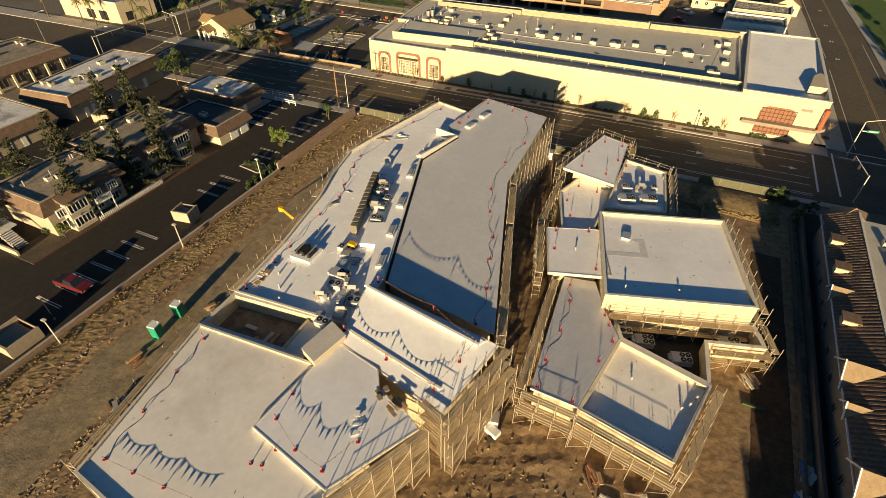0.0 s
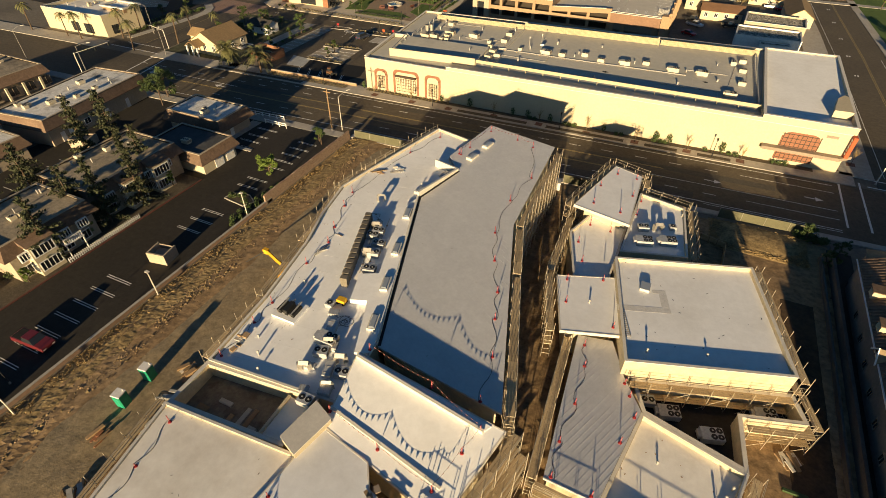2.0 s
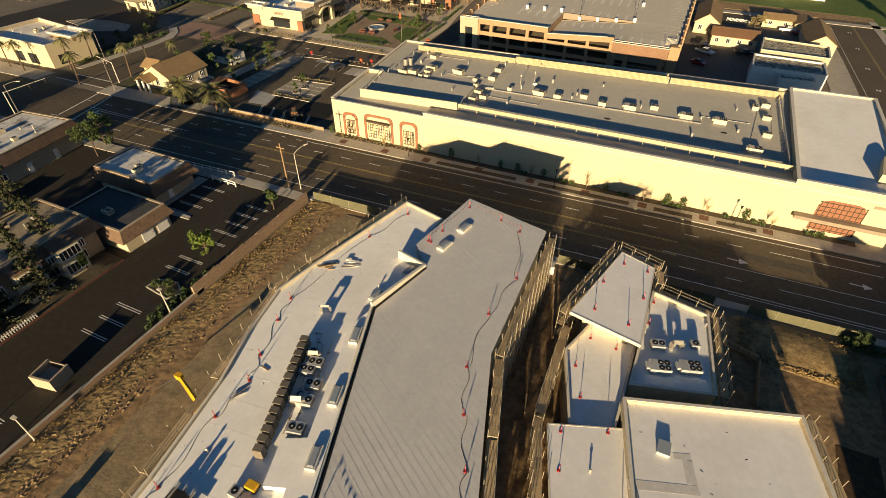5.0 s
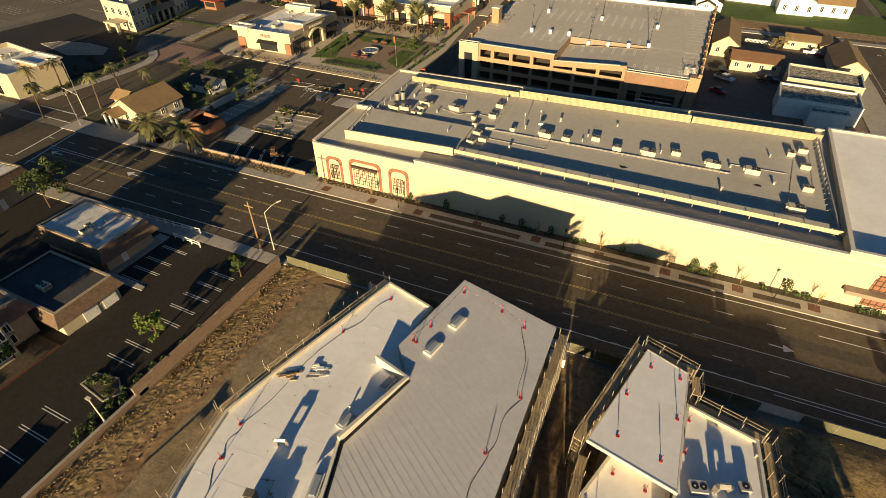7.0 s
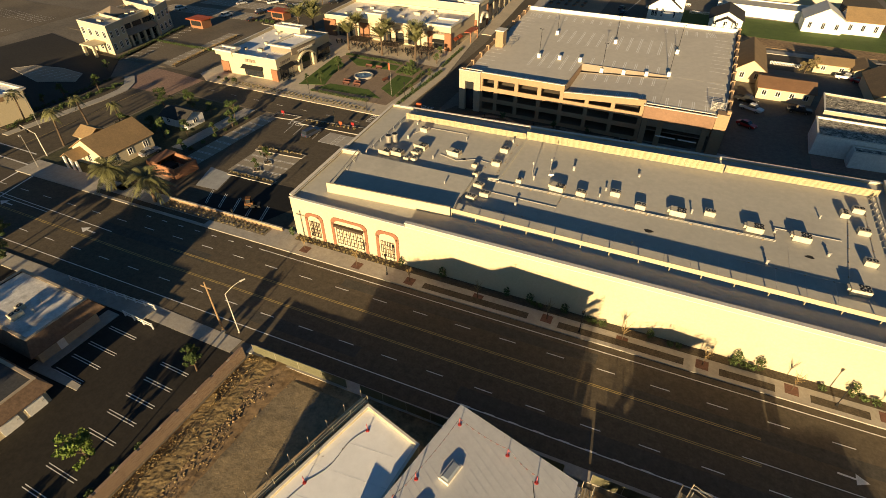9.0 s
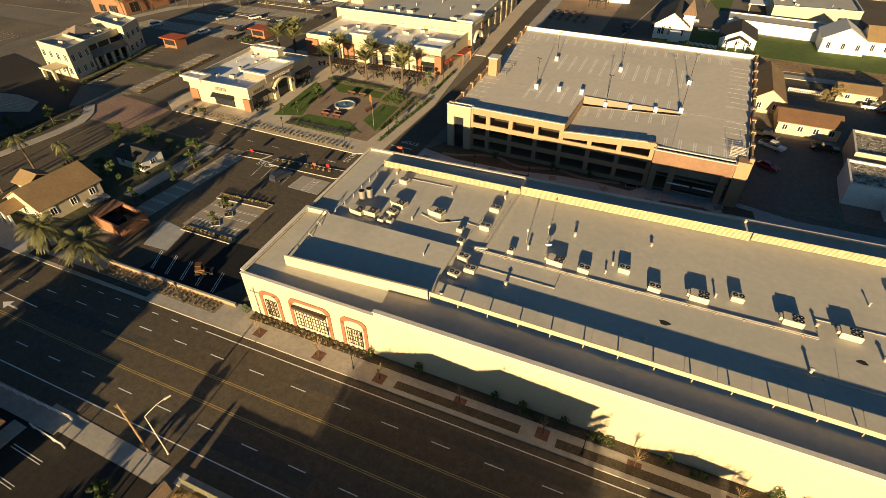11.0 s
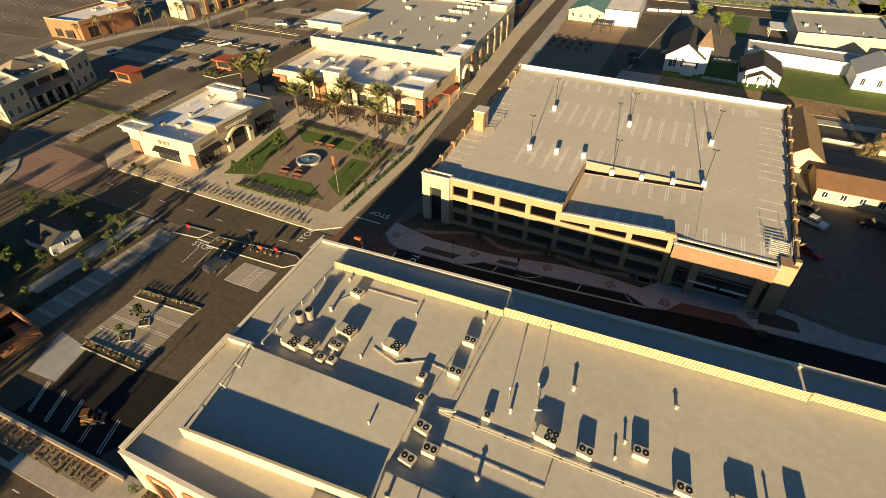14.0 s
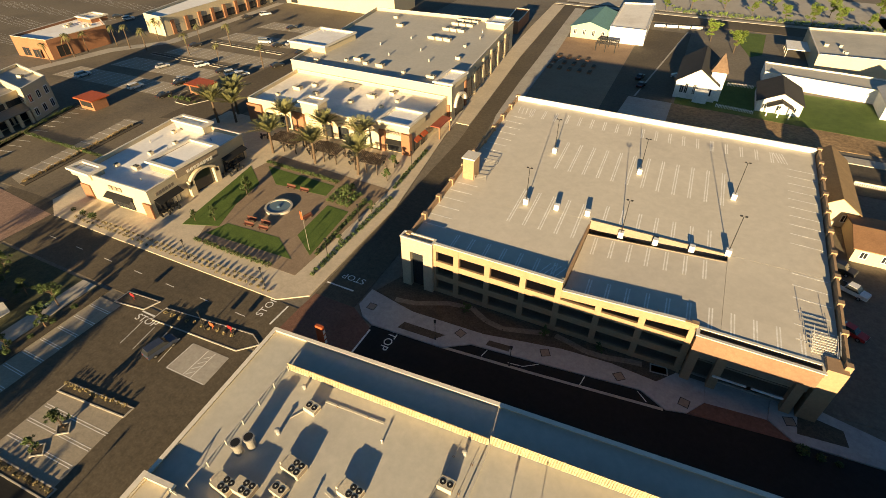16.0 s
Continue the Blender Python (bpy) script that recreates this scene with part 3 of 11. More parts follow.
lines("stall_line", [((-89.6 + 0.1 * k, 149 + 1.1 * k), (-88.6 + 0.1 * k, 150 + 1.1 * k)) for k in range(4)], 0.1, 0.01, PAINT, "white hatching of an accessible stall")


def kerb_island(name, poly, label, fill=MULCH):
    isl = thing(name, poly[0][0], poly[0][1], 0, label, "parking island")
    bm = B()
    ring(bm, poly, 0.18, -0.02, 0.16)
    part("kerb", bm, CONCRETE, isl)
    bm = B()
    prism(bm, inset(poly, 0.18), -0.02, 0.12)
    part("planting_soil", bm, fill, isl)
    return isl


kerb_island("parking_island", [(-103.4, 139.0), (-91.2, 140.2), (-91.2, 141.9), (-103.4, 140.8)], "narrow kerbed island with a row of low shrubs")
kerb_island("parking_island", [(-101.4, 128.1), (-89.8, 128.6), (-89.8, 130.2), (-101.4, 129.6)], "narrow kerbed island with a row of low shrubs")
slab("stall_island", [(-102.6, 129.6), (-90.4, 130.2), (-91.4, 140.2), (-103.0, 139.1)], 0.012, STALL, "pale paved parking stalls between two kerbed islands", "parking lot", 0.05)
lines("stall_line", [((-102.6, y + d), (-91.0, y + 0.6 + d)) for y in (131.9, 134.4, 136.8) for d in (0, 0.35)], 0.1, 0.014, PAINT, "white double stall line")
for k in range(2):
    kerb_island("parking_island", [(-98.2, 132.2 + 3.4 * k), (-96.9, 131.2 + 3.4 * k), (-95.6, 132.2 + 3.4 * k), (-96.9, 133.4 + 3.4 * k)], "small diamond-shaped kerbed tree well")
kerb_island("parking_island", [(-103, 154.4), (-86, 155.4), (-83.5, 158), (-86, 159.2), (-103, 157.4)], "kerbed entrance island with shrubs and signs")
kerb_island("parking_island", [(-112, 154.6), (-106, 155.4), (-105, 158), (-112, 157.4)], "kerbed entrance island with shrubs")
kerb_island("parking_island", [(-71.9, 62.9), (-67.0, 62.3), (-66.0, 64.3), (-68.2, 65.7), (-71.6, 65.0)], "kerbed planter with cacti in the parking lot")
kerb_island("parking_island", [(-171.6, 219.9), (-166.2, 219.7), (-162.6, 226.7), (-163.6, 233.3), (-174.5, 234.2), (-175.8, 226)], "oval kerbed island with shrubs round a kiosk")
for k, (x0, x1, y) in enumerate(((-216, -173, 248.2), (-206, -172, 268))):
    kerb_island("parking_island", [(x0, y), (x1, y), (x1, y + 1.8), (x0, y + 1.8)], "long kerbed island with palms and low plants")

slab("pavement_east_far", [(53.05, 118), (55.55, 118), (55.15, 200), (52.75, 272), (50.25, 272), (52.65, 200)], 0.15, CONCRETE, "pale concrete pavement across the side street", "pavement", 0.3)
lines("lane_dash", [((42.1, y), (42.1, y + 1.1)) for y in (182, 199, 216.6, 236, 254)] + [((42.8, y), (42.8, y + 1.1)) for y in (182, 199, 216.6, 236, 254)], 0.4, 0.01, PAINT, "short white shared-lane mark")
lines("edge_line", [((39.6, 123), (39.4, 172)), ((39.4, 182), (37.2, 262)), ((51.2, 123), (50.8, 200))], 0.12, 0.01, PAINT, "worn white edge line")
# street side of the garage: parking bays, gutter, bed paths
lines("gutter", [((-58.5, 169.75), (-44.5, 171.05)), ((-44.5, 171.05), (-26.8, 172.95))], 0.45, 0.004, CONCRETE, "pale concrete gutter strip", "gutter")
slab("parking_bay", [(-57.6, 170.2), (-54.6, 172.05), (-43.8, 173.15), (-30.1, 174.75), (-27.2, 173.2), (-44.5, 171.3)], 0.002, ASPHALT_NEW, "fresh black asphalt parking bays at the kerb", "parking bay", 0.05)
lines("bay_line", [((-44.2, 173.0), (-46.2, 171.6)), ((-46.2, 171.6), (-48.4, 171.3)), ((-37.6, 173.8), (-37.9, 172.0)), ((-30.4, 174.5), (-29.0, 173.2)), ((-52.0, 172.2), (-52.4, 170.7))], 0.12, 0.004, PAINT, "white line of a kerbside parking bay")
slab("kerb_planter", [(-66.5, 170.2), (-60.2, 170.5), (-59.0, 172.0), (-66.0, 171.7)], 0.17, MULCH, "dark kerbside planter in the pavement", "planting bed", 0.05)
slab("kerb_planter", [(-52.6, 172.9), (-49.0, 173.2), (-49.0, 174.3), (-52.4, 174.0)], 0.17, MULCH, "dark kerbside planter in the pavement", "planting bed", 0.05)
slab("kerb_planter", [(-10.8, 176.6), (-5.0, 177.2), (-5.4, 179.6), (-10.6, 180.4)], 0.17, MULCH, "dark planter beside the garage driveway", "planting bed", 0.05)
PATH_G = mat("decomposed_granite", (0.24, 0.2, 0.15), (0.18, 0.15, 0.115), 0.4, 7, 0.95, 0.3, mottle=0.2)
for pts in (((-70, 175.6), (-66.5, 176.2), (-61.5, 178.6), (-57.5, 179.2), (-54.4, 177.6), (-51.4, 177.2), (-47.5, 178.4), (-44.6, 179.4)), ((-43.6, 179.4), (-41, 178.9), (-38.6, 178.3), (-35.4, 178.5), (-32.6, 179.2), (-30.6, 179.5))):
    bm = B()
    for p, q in zip(pts, pts[1:]):
        wedge(bm, p, q, 1.0, 0.1, 0.135)
    setting("bed_path", bm, PATH_G, "curving pale gravel path through the planting bed", "path")
kerb_island("planter_box", [(-29.4, 178.6), (-26.9, 178.9), (-27.2, 180.4), (-29.6, 180.2)], "square concrete planter beside the garage entrance")


# ---- building site earth ----
def earth(name, x0, x1, y0, y1, step, material, amp, label, f=None):
    """A sheet of earth with ruts and lumps."""
    nx, ny = int((x1 - x0) / step), int((y1 - y0) / step)
    bm = B()
    g = []
    for j in range(ny + 1):
        row = []
        for i in range(nx + 1):
            x, y = x0 + (x1 - x0) * i / nx, y0 + (y1 - y0) * j / ny
            z = 0.06 + amp * (noise.noise((x * 0.15, y * 0.1, 1.3)) + 0.6 * noise.noise((x * 0.6, y * 0.35, 4)) + 0.35 * noise.noise((x * 1.9, y * 1.2, 9)))
            if f:
                z += f(x, y)
            if i in (0, nx) or j in (0, ny):
                z = -0.05
            row.append(bm.verts.new((x, y, max(z, -0.05) if i in (0, nx) or j in (0, ny) else max(z, 0.012))))
        g.append(row)
    for j in range(ny):
        for i in range(nx):
            bm.faces.new((g[j][i], g[j][i + 1], g[j + 1][i + 1], g[j + 1][i]))
    return setting(name, bm, material, label, "ground")


def site_shape(x, y):
    z = 0.0
    if x < -55:                       # loose bank along the block wall
        t = max(0, 1 - abs(x + 59.6) / 4.0)
        z += t * (0.16 + 0.1 * noise.noise((x * 0.7, y * 0.4, 2)) + 0.08 * noise.noise((x * 1.7, y * 1.3, 5)))
    elif x < -46.8:                   # smooth lane
        z -= 0.04
    if x < -38 and y < 60:            # wheel ruts
        z += 0.12 * math.sin((x + 0.45 * y) * 3.1) * max(0, noise.noise((x * 0.08, y * 0.08, 7)) + 0.35)
    if -16 < x < 2 and y < 40:
        z += 0.22 * max(0, noise.noise((x * 0.35, y * 0.35, 3))) + 0.05 * math.sin(x * 5 + 2 * noise.noise((x * 0.3, y * 0.3, 6))) + 0.12 * math.sin((y - 0.5 * x) * 2.6) * max(0, noise.noise((x * 0.1, y * 0.1, 17)) + 0.2)
    if -10.5 < x - (y - 50) * -0.19 + 3.2 < -4:  # tracks of the lane between the halls
        z += 0.06 * math.sin((x + (y - 50) * 0.19) * 4.0)
    return z


earth("site_ground", -63.2, 27.2, -45, 94.0, 0.6, DIRT, 0.07, "brown graded earth of the building site with ruts", site_shape)
BANK = mat("straw_covered_earth", (0.33, 0.235, 0.11), (0.185, 0.13, 0.062), 0.5, 3, 0.95, 0.9, stain=(0.14, 0.1, 0.052), stain_amount=0.6, bump_scale=3.5, mottle=0.38)
LANE = mat("compacted_gravel", (0.31, 0.238, 0.142), (0.23, 0.177, 0.106), 0.15, 3, 0.95, 0.5, stain=(0.23, 0.19, 0.13), stain_amount=0.6, bump_scale=5, mottle=0.24)
earth("haul_lane", -57.0, -46.0, -44, 92.0, 0.5, LANE, 0.035, "compacted grey-brown gravel lane across the site", lambda x, y: 0.06 - 0.22 * max(0, abs(x + 51.6 + 0.6 * math.sin(y * 0.11)) - 3.6) / 1.6 + 0.05 * noise.noise((x * 0.5, y * 0.3, 31)))
rr = random.Random(4)


def blades(bm, rr, x, y, z, s, n=3):
    """A tuft of a few bent dry blades."""
    for _ in range(n):
        a = rr.uniform(0, 6.28)
        d = Vector((math.cos(a), math.sin(a), 0)) * s * 0.5
        o = Vector((rr.uniform(-0.5, 0.5), rr.uniform(-0.5, 0.5), 0)) * s
        b0 = Vector((x, y, z))
        bm.faces.new([bm.verts.new(v) for v in (b0 - d * 0.4, b0 + d * 0.4, b0 + d + o + Vector((0, 0, s)), b0 - d + o + Vector((0, 0, s * 0.7)))])


def clod(bm, rr, x, y, z, s, stretch=1.0):
    """A lump of earth: an uneven five-sided mound."""
    a0 = rr.uniform(0, 6.28)
    low = [bm.verts.new((x + s * rr.uniform(0.6, 1.2) * math.cos(a0 + 1.257 * q), y + s * stretch * rr.uniform(0.6, 1.2) * math.sin(a0 + 1.257 * q), z - 0.03)) for q in range(5)]
    top = bm.verts.new((x + rr.uniform(-0.3, 0.3) * s, y + rr.uniform(-0.3, 0.3) * s, z + s * rr.uniform(0.25, 0.55)))
    for q in range(5):
        bm.faces.new((low[q], low[(q + 1) % 5], top))


bm = B()
for k in range(4200):
    x, y = -62.9 + abs(rr.gauss(0, 1.0)), rr.uniform(-30, 92.5)
    if x < -58.0 and noise.noise((x * 0.6, y * 0.25, 40)) > -0.25:
        blades(bm, rr, x, y, 0.16 + max(0, 0.2 - abs(x + 60.2) * 0.06), rr.uniform(0.06, 0.2))
for k in range(1500):
    x, y = rr.gauss(-57.6, 0.8), rr.uniform(-30, 92.5)
    if noise.noise((x * 0.5, y * 0.2, 44)) > 0:
        blades(bm, rr, x, y, 0.12, rr.uniform(0.05, 0.14))
tagged(leaf_part("dry_grass", bm, DRY, None), "dry tan grass and straw along the block wall", "grass", kind="stuff")
for earth_mat, seed, count in ((BANK, 1, 5600), (DIRT, 2, 3200)):
    bm = B()
    cr = random.Random(seed)
    for k in range(count):
        u = cr.random()
        if u < 0.62:
            x, y, z, s = cr.gauss(-59.3, 1.0), cr.uniform(-30, 92), 0.17, cr.uniform(0.2, 0.52) ** 2
            if not -62.4 < x < -56.4 or noise.noise((x * 0.35, y * 0.14, 50 + seed)) < -0.2:
                continue
        elif u < 0.78:
            x, y, z, s = cr.uniform(-47.8, -43), cr.uniform(-6, 60), 0.1, cr.uniform(0.06, 0.22)
        elif u < 0.92:
            x, y, z, s = cr.uniform(-18, 14), cr.uniform(-6, 31), 0.1, cr.uniform(0.06, 0.26)
        else:
            x, y, z, s = cr.uniform(-56, -47), cr.uniform(-10, 92), 0.1, cr.uniform(0.03, 0.09)
        clod(bm, cr, x, y, z, s, cr.uniform(1.0, 1.7))
    tagged(part("earth_clods", bm, earth_mat), "loose brown clods of earth on the site", "earth", kind="stuff")
# mud strip; the deep shade along the east wall is put into its colour
earth("muddy_corner", 19.0, 24.4, 20, 78.0, 0.7, MUD_SHADED, 0.05, "mud beside the boundary wall, coloured dark for the shade on it", lambda x, y: 0.04)
earth("dry_bank", -63.2, -58.4, -44, 93.0, 0.35, BANK, 0.06, "dry straw-covered earth bank along the block wall", lambda x, y: 0.05 + max(0, 1 - abs(x + 60.2) / 3.2) * (0.2 + 0.08 * noise.noise((x * 0.9, y * 0.3, 2))) + 0.06 * noise.noise((x * 2.3, y * 1.5, 5)) + 0.05 * noise.noise((x * 5.1, y * 4.3, 15)) - 0.12 * max(0, 1 - abs(x + 60.7 + 0.3 * math.sin(y * 0.23)) / 0.35))


# ---- buildings ----
def flat_building(name, label, poly, h, wall, roof, par=0.8, cap=COPING, category="building", cap_w=0.4, thick=0.3):
    """Walls with a parapet, a sunk flat roof and a coping."""
    poly = ccw(list(poly))
    b = thing(name, poly[0][0], poly[0][1], 0, label, category)
    bm = B()
    hf = h if callable(h) else (lambda x, y: h)
    ring(bm, poly, thick, -0.05, lambda x, y: hf(x, y) + par)
    part("wall", bm, wall, b)
    bm = B()
    prism(bm, inset(poly, thick - 0.01), lambda x, y: hf(x, y) - 0.4, hf)
    part("roof", bm, roof, b)
    if cap:
        bm = B()
        ring(bm, inset(poly, -0.06), cap_w, lambda x, y: hf(x, y) + par + 0.003, lambda x, y: hf(x, y) + par + 0.12)
        part("coping", bm, cap, b)
    return b


def window(b, p, q, z0, z1, out=0.08, frame=WHITE, pane=GLASS, depth=0.12, bars=1, name="window"):
    """A framed window on the wall line p-q (plan), outside to the right of p to q."""
    p, q = Vector(p), Vector(q)
    d = (q - p).normalized()
    n = Vector((d.y, -d.x))
    w = (q - p).length

    def blk(bm, a, c, za, zb, o0, o1):
        prism(bm, [tuple(p + d * a + n * o0), tuple(p + d * c + n * o0), tuple(p + d * c + n * o1), tuple(p + d * a + n * o1)], za, zb)
    bm = B()
    f = min(0.12, w * 0.12)
    big = w * (z1 - z0) > 10
    mid = [w * (k + 1) / (bars + 1) for k in range(bars)]
    xs = [0, f] + ([] if big else [x + o for x in mid for o in (-f / 3, f / 3)]) + [w - f, w]
    zs = [z0, z0 + f, z1 - f, z1]
    grid = {(i, k, o): bm.verts.new((*(p + d * x + n * o), z)) for i, x in enumerate(xs) for k, z in enumerate(zs) for o in (-0.05, out)}
    solid = {(i, k) for i in range(len(xs) - 1) for k in range(3) if k != 1 or i % 2 == 0}
    for i, k in solid:
        c = ((i, k), (i + 1, k), (i + 1, k + 1), (i, k + 1))
        bm.faces.new([grid[(*v, out)] for v in c])
        bm.faces.new([grid[(*v, -0.05)] for v in c[::-1]])
        for (u, v), step in zip(zip(c, c[1:] + c[:1]), ((0, -1), (1, 0), (0, 1), (-1, 0))):
            if (i + step[0], k + step[1]) not in solid:
                bm.faces.new([grid[(*u, -0.05)], grid[(*v, -0.05)], grid[(*v, out)], grid[(*u, out)]])
    win = part(name, bm, frame, b)
    for x in mid if big else []:
        bm = B()
        blk(bm, x - f / 3, x + f / 3, z0 + f, z1 - f, -0.05, out * 0.8)
        part("glazing_bar", bm, frame, win)
    bm = B()
    blk(bm, f * 0.5, w - f * 0.5, z0 + f * 0.5, z1 - f * 0.5, 0.004, out * 0.5)
    part("pane", bm, pane, win)
    return win


def hvac_mesh(kind, place, casing, label, group):
    """Rooftop unit shapes, made once for each size."""
    u = thing("rooftop_unit", *place, label, "rooftop unit", group)
    w, d, h = {"small": (1.0, 1.0, 0.72), "mid": (1.6, 1.25, 0.85), "large": (2.4, 1.6, 0.95)}[kind]
    body = boxpart("casing", -w / 2, w / 2, -d / 2, d / 2, 0.15, h, casing, u, world=False, bevel=0.03)
    boxpart("base_rail", -w / 2 + 0.06, w / 2 - 0.06, -d / 2 + 0.06, d / 2 - 0.06, 0, 0.15, SHEET, u, world=False)
    fans = {"small": [(0, 0)], "mid": [(-0.38, 0), (0.4, 0)], "large": [(0.1, -0.38), (0.1, 0.38), (0.8, -0.38), (0.8, 0.38)]}[kind]
    for x, y in fans:
        bm = B()
        tube(bm, (x, y, h - 0.02), (x, y, h + 0.03), 0.34, 14)
        guard = part("fan_guard", bm, BLACK, u, world=False)
        bm = B()
        tube(bm, (x, y, h + 0.03), (x, y, h + 0.05), 0.1, 8)
        part("hub", bm, SHEET, guard, world=False)
    if kind != "small":
        boxpart("panel_joint", -0.12 * w, -0.12 * w + 0.03, -d / 2 - 0.006, d / 2 + 0.006, 0.17, h + 0.006, SHEET, u, world=False)
        boxpart("louvre", w / 2, w / 2 + 0.015, -d / 2 + 0.12, d / 2 - 0.12, 0.28, h - 0.12, STUCCO_DARK, u, world=False)
    if kind == "large":
        boxpart("intake_hood", -w / 2 - 0.35, -w / 2, -0.5, 0.5, 0.35, h - 0.1, casing, u, world=False, bevel=0.03)
    return u


UNITS = {k: hvac_mesh(k, p, HVAC_TAN, "beige metal rooftop air-conditioning unit with round fans", "rooftop units of the store") for k, p in (("small", (-62.3, 136.6, 8.31)), ("mid", (-44.6, 131.6, 8.12)), ("large", (-64.9, 137.6, 8.35)))}
GREY_UNITS = {k: hvac_mesh(k, p, HVAC_GREY, "galvanized air handler among ducts on the roof", "air handlers of the wing") for k, p in (("small", (-33.4, 42.6, 7.98)), ("mid", (-28.0, 30.4, 7.9)), ("large", (-30.6, 37.9, 7.9)))}


def hvac(x, y, z, kind="mid", rz=0.0, label="beige metal rooftop air-conditioning unit with round fans", group="rooftop units of the store", grey=False):
    return tagged(copy_thing((GREY_UNITS if grey else UNITS)[kind], pose(x, y, z, 0, 0, rz)), label, "rooftop unit", group)


def vent(x, y, z, h=0.6, r=0.12, label="short round metal roof vent"):
    v = thing("roof_vent", x, y, z, label, "roof vent")
    bm = B()
    tube(bm, (0, 0, 0), (0, 0, h), r, 8)
    part("pipe", bm, SHEET, v, world=False)
    bm = B()
    tube(bm, (0, 0, h - 0.02), (0, 0, h + 0.1), r * 1.7, 8, r * 0.6)
    part("cap", bm, SHEET, v, world=False)
    return v


# the long store
def sf(x):
    return 117.4 + 0.035 * (x + 75)


def rz(x, y):
    """Height of the store's roof, which rises towards the back."""
    return 7.6 + 0.038 * (y - 118)


S_POLY = [(-74.5, sf(-74.5)), (31.0, sf(31.0)), (31.8, 162.8), (-76.3, 155.8)]
store = flat_building("long_store", "long cream stucco store with a grey flat roof", S_POLY, rz, STUCCO, GREY_ROOF, 0.36, COPING, "store", 0.5)
bm = B()
wedge(bm, (-52.6, sf(-52.6) + 0.22), (15.0, sf(15) + 0.22), 0.5, 7.9, 8.75)
part("raised_parapet", bm, STUCCO, store)
bm = B()
wedge(bm, (-52.7, sf(-52.7) + 0.2), (15.0, sf(15) + 0.2), 0.66, 8.753, 8.86)
part("coping", bm, COPING, store)
BAY = [(14.8, sf(14.8) - 0.06), (31.1, sf(31.1) - 0.06), (31.9, 162.9), (15.6, 161.9)]
bm = B()
ring(bm, BAY, 0.45, lambda x, y: rz(x, y) + 0.2, lambda x, y: 9.5 + 0.012 * (y - 120))
part("raised_parapet", bm, STUCCO, store, "taller cream parapet of the corner bay")
bm = B()
ring(bm, inset(BAY, -0.06), 0.58, lambda x, y: 9.503 + 0.012 * (y - 120), lambda x, y: 9.62 + 0.012 * (y - 120))
part("coping", bm, COPING, store)
bm = B()
prism(bm, inset(BAY, 0.44), 7.0, lambda x, y: rz(x, y) + 0.5)
part("corner_roof", bm, MEMBRANE, store, "smooth pale roof of the corner bay")
bm = B()
prism(bm, [(27.3, 127), (30.6, 127.2), (30.6, 135.6), (30.0, 136.2), (28.6, 134)], 7.7, 10.1)
part("corner_tower", bm, STUCCO, store)
# raised roof block behind the arches
def bz(x, y):
    return 8.25 + 0.056 * (y - 123)


blk = [(-69.8, 121.9), (-47.6, 124.1), (-48.0, 135.2), (-71.4, 134.4)]
bm = B()
wedge(bm, (blk[0][0], blk[0][1]), (blk[1][0], blk[1][1]), 0.3, 7.3, 9.6)
wedge(bm, (blk[3][0] + 0.15, blk[3][1]), (blk[0][0] + 0.15, blk[0][1] + 0.31), 0.12, 7.3, lambda x, y: bz(x, y) + 0.08)
part("raised_block_wall", bm, STUCCO, store, "cream parapet of a raised roof block")
bm = B()
prism(bm, inset(blk, 0.16), 7.0, bz)
part("raised_block_roof", bm, GREY_ROOF, store)
# the taller west parapet round that block, with its pale cap
bm = B()
wedge(bm, (-74.42, sf(-74.4) + 0.5), (-75.2, 134.4), 0.42, 7.9, lambda x, y: 8.2 + 0.042 * (y - 117.4))
wedge(bm, (-75.0, 134.2), (-71.4, 134.5), 0.36, 8.0, 8.9)
part("west_parapet", bm, STUCCO, store)
bm = B()
wedge(bm, (-74.42, sf(-74.4) + 0.3), (-75.2, 134.5), 0.62, lambda x, y: 8.203 + 0.042 * (y - 117.4), lambda x, y: 8.32 + 0.042 * (y - 117.4))
part("coping", bm, COPING, store)
bm = B()
wedge(bm, (-74.87, 134.2), (-71.2, 134.5), 0.55, 8.93, 9.05)
part("coping", bm, COPING, store)
# dividers and membrane panels on the roof
for (x0, y0), (x1, y1), w in (((-44.3, 137.0), (-44.3, 153.0), 0.35), ((-47.0, 136.4), (-44.3, 137.0), 0.3)):
    bm = B()
    wedge(bm, (x0, y0), (x1, y1), w, lambda x, y: rz(x, y) - 0.05, lambda x, y: rz(x, y) + 0.3)
    part("roof_divider", bm, GREY_ROOF, store)
for x in np.arange(-44.1, 13, 3.62):
    bm = B()
    wedge(bm, (x, 124.6 + 0.02 * (x + 44)), (x - 0.2, 130.6 + 0.02 * (x + 44)), 0.09, lambda x, y: rz(x, y) - 0.01, lambda x, y: rz(x, y) + 0.03)
    part("roof_seam", bm, SHEET, store)
for x in (-32.6, 1.0):
    bm = B()
    wedge(bm, (x, 130.6), (x - 0.1, 137.2), 0.1, lambda x, y: rz(x, y) - 0.01, lambda x, y: rz(x, y) + 0.03)
    part("roof_seam", bm, SHEET, store)


SCREEN_BACK = mat("tan_shade_backing", (0.34, 0.27, 0.165), (0.28, 0.22, 0.135), 1, 5, 0.8, 0.05)


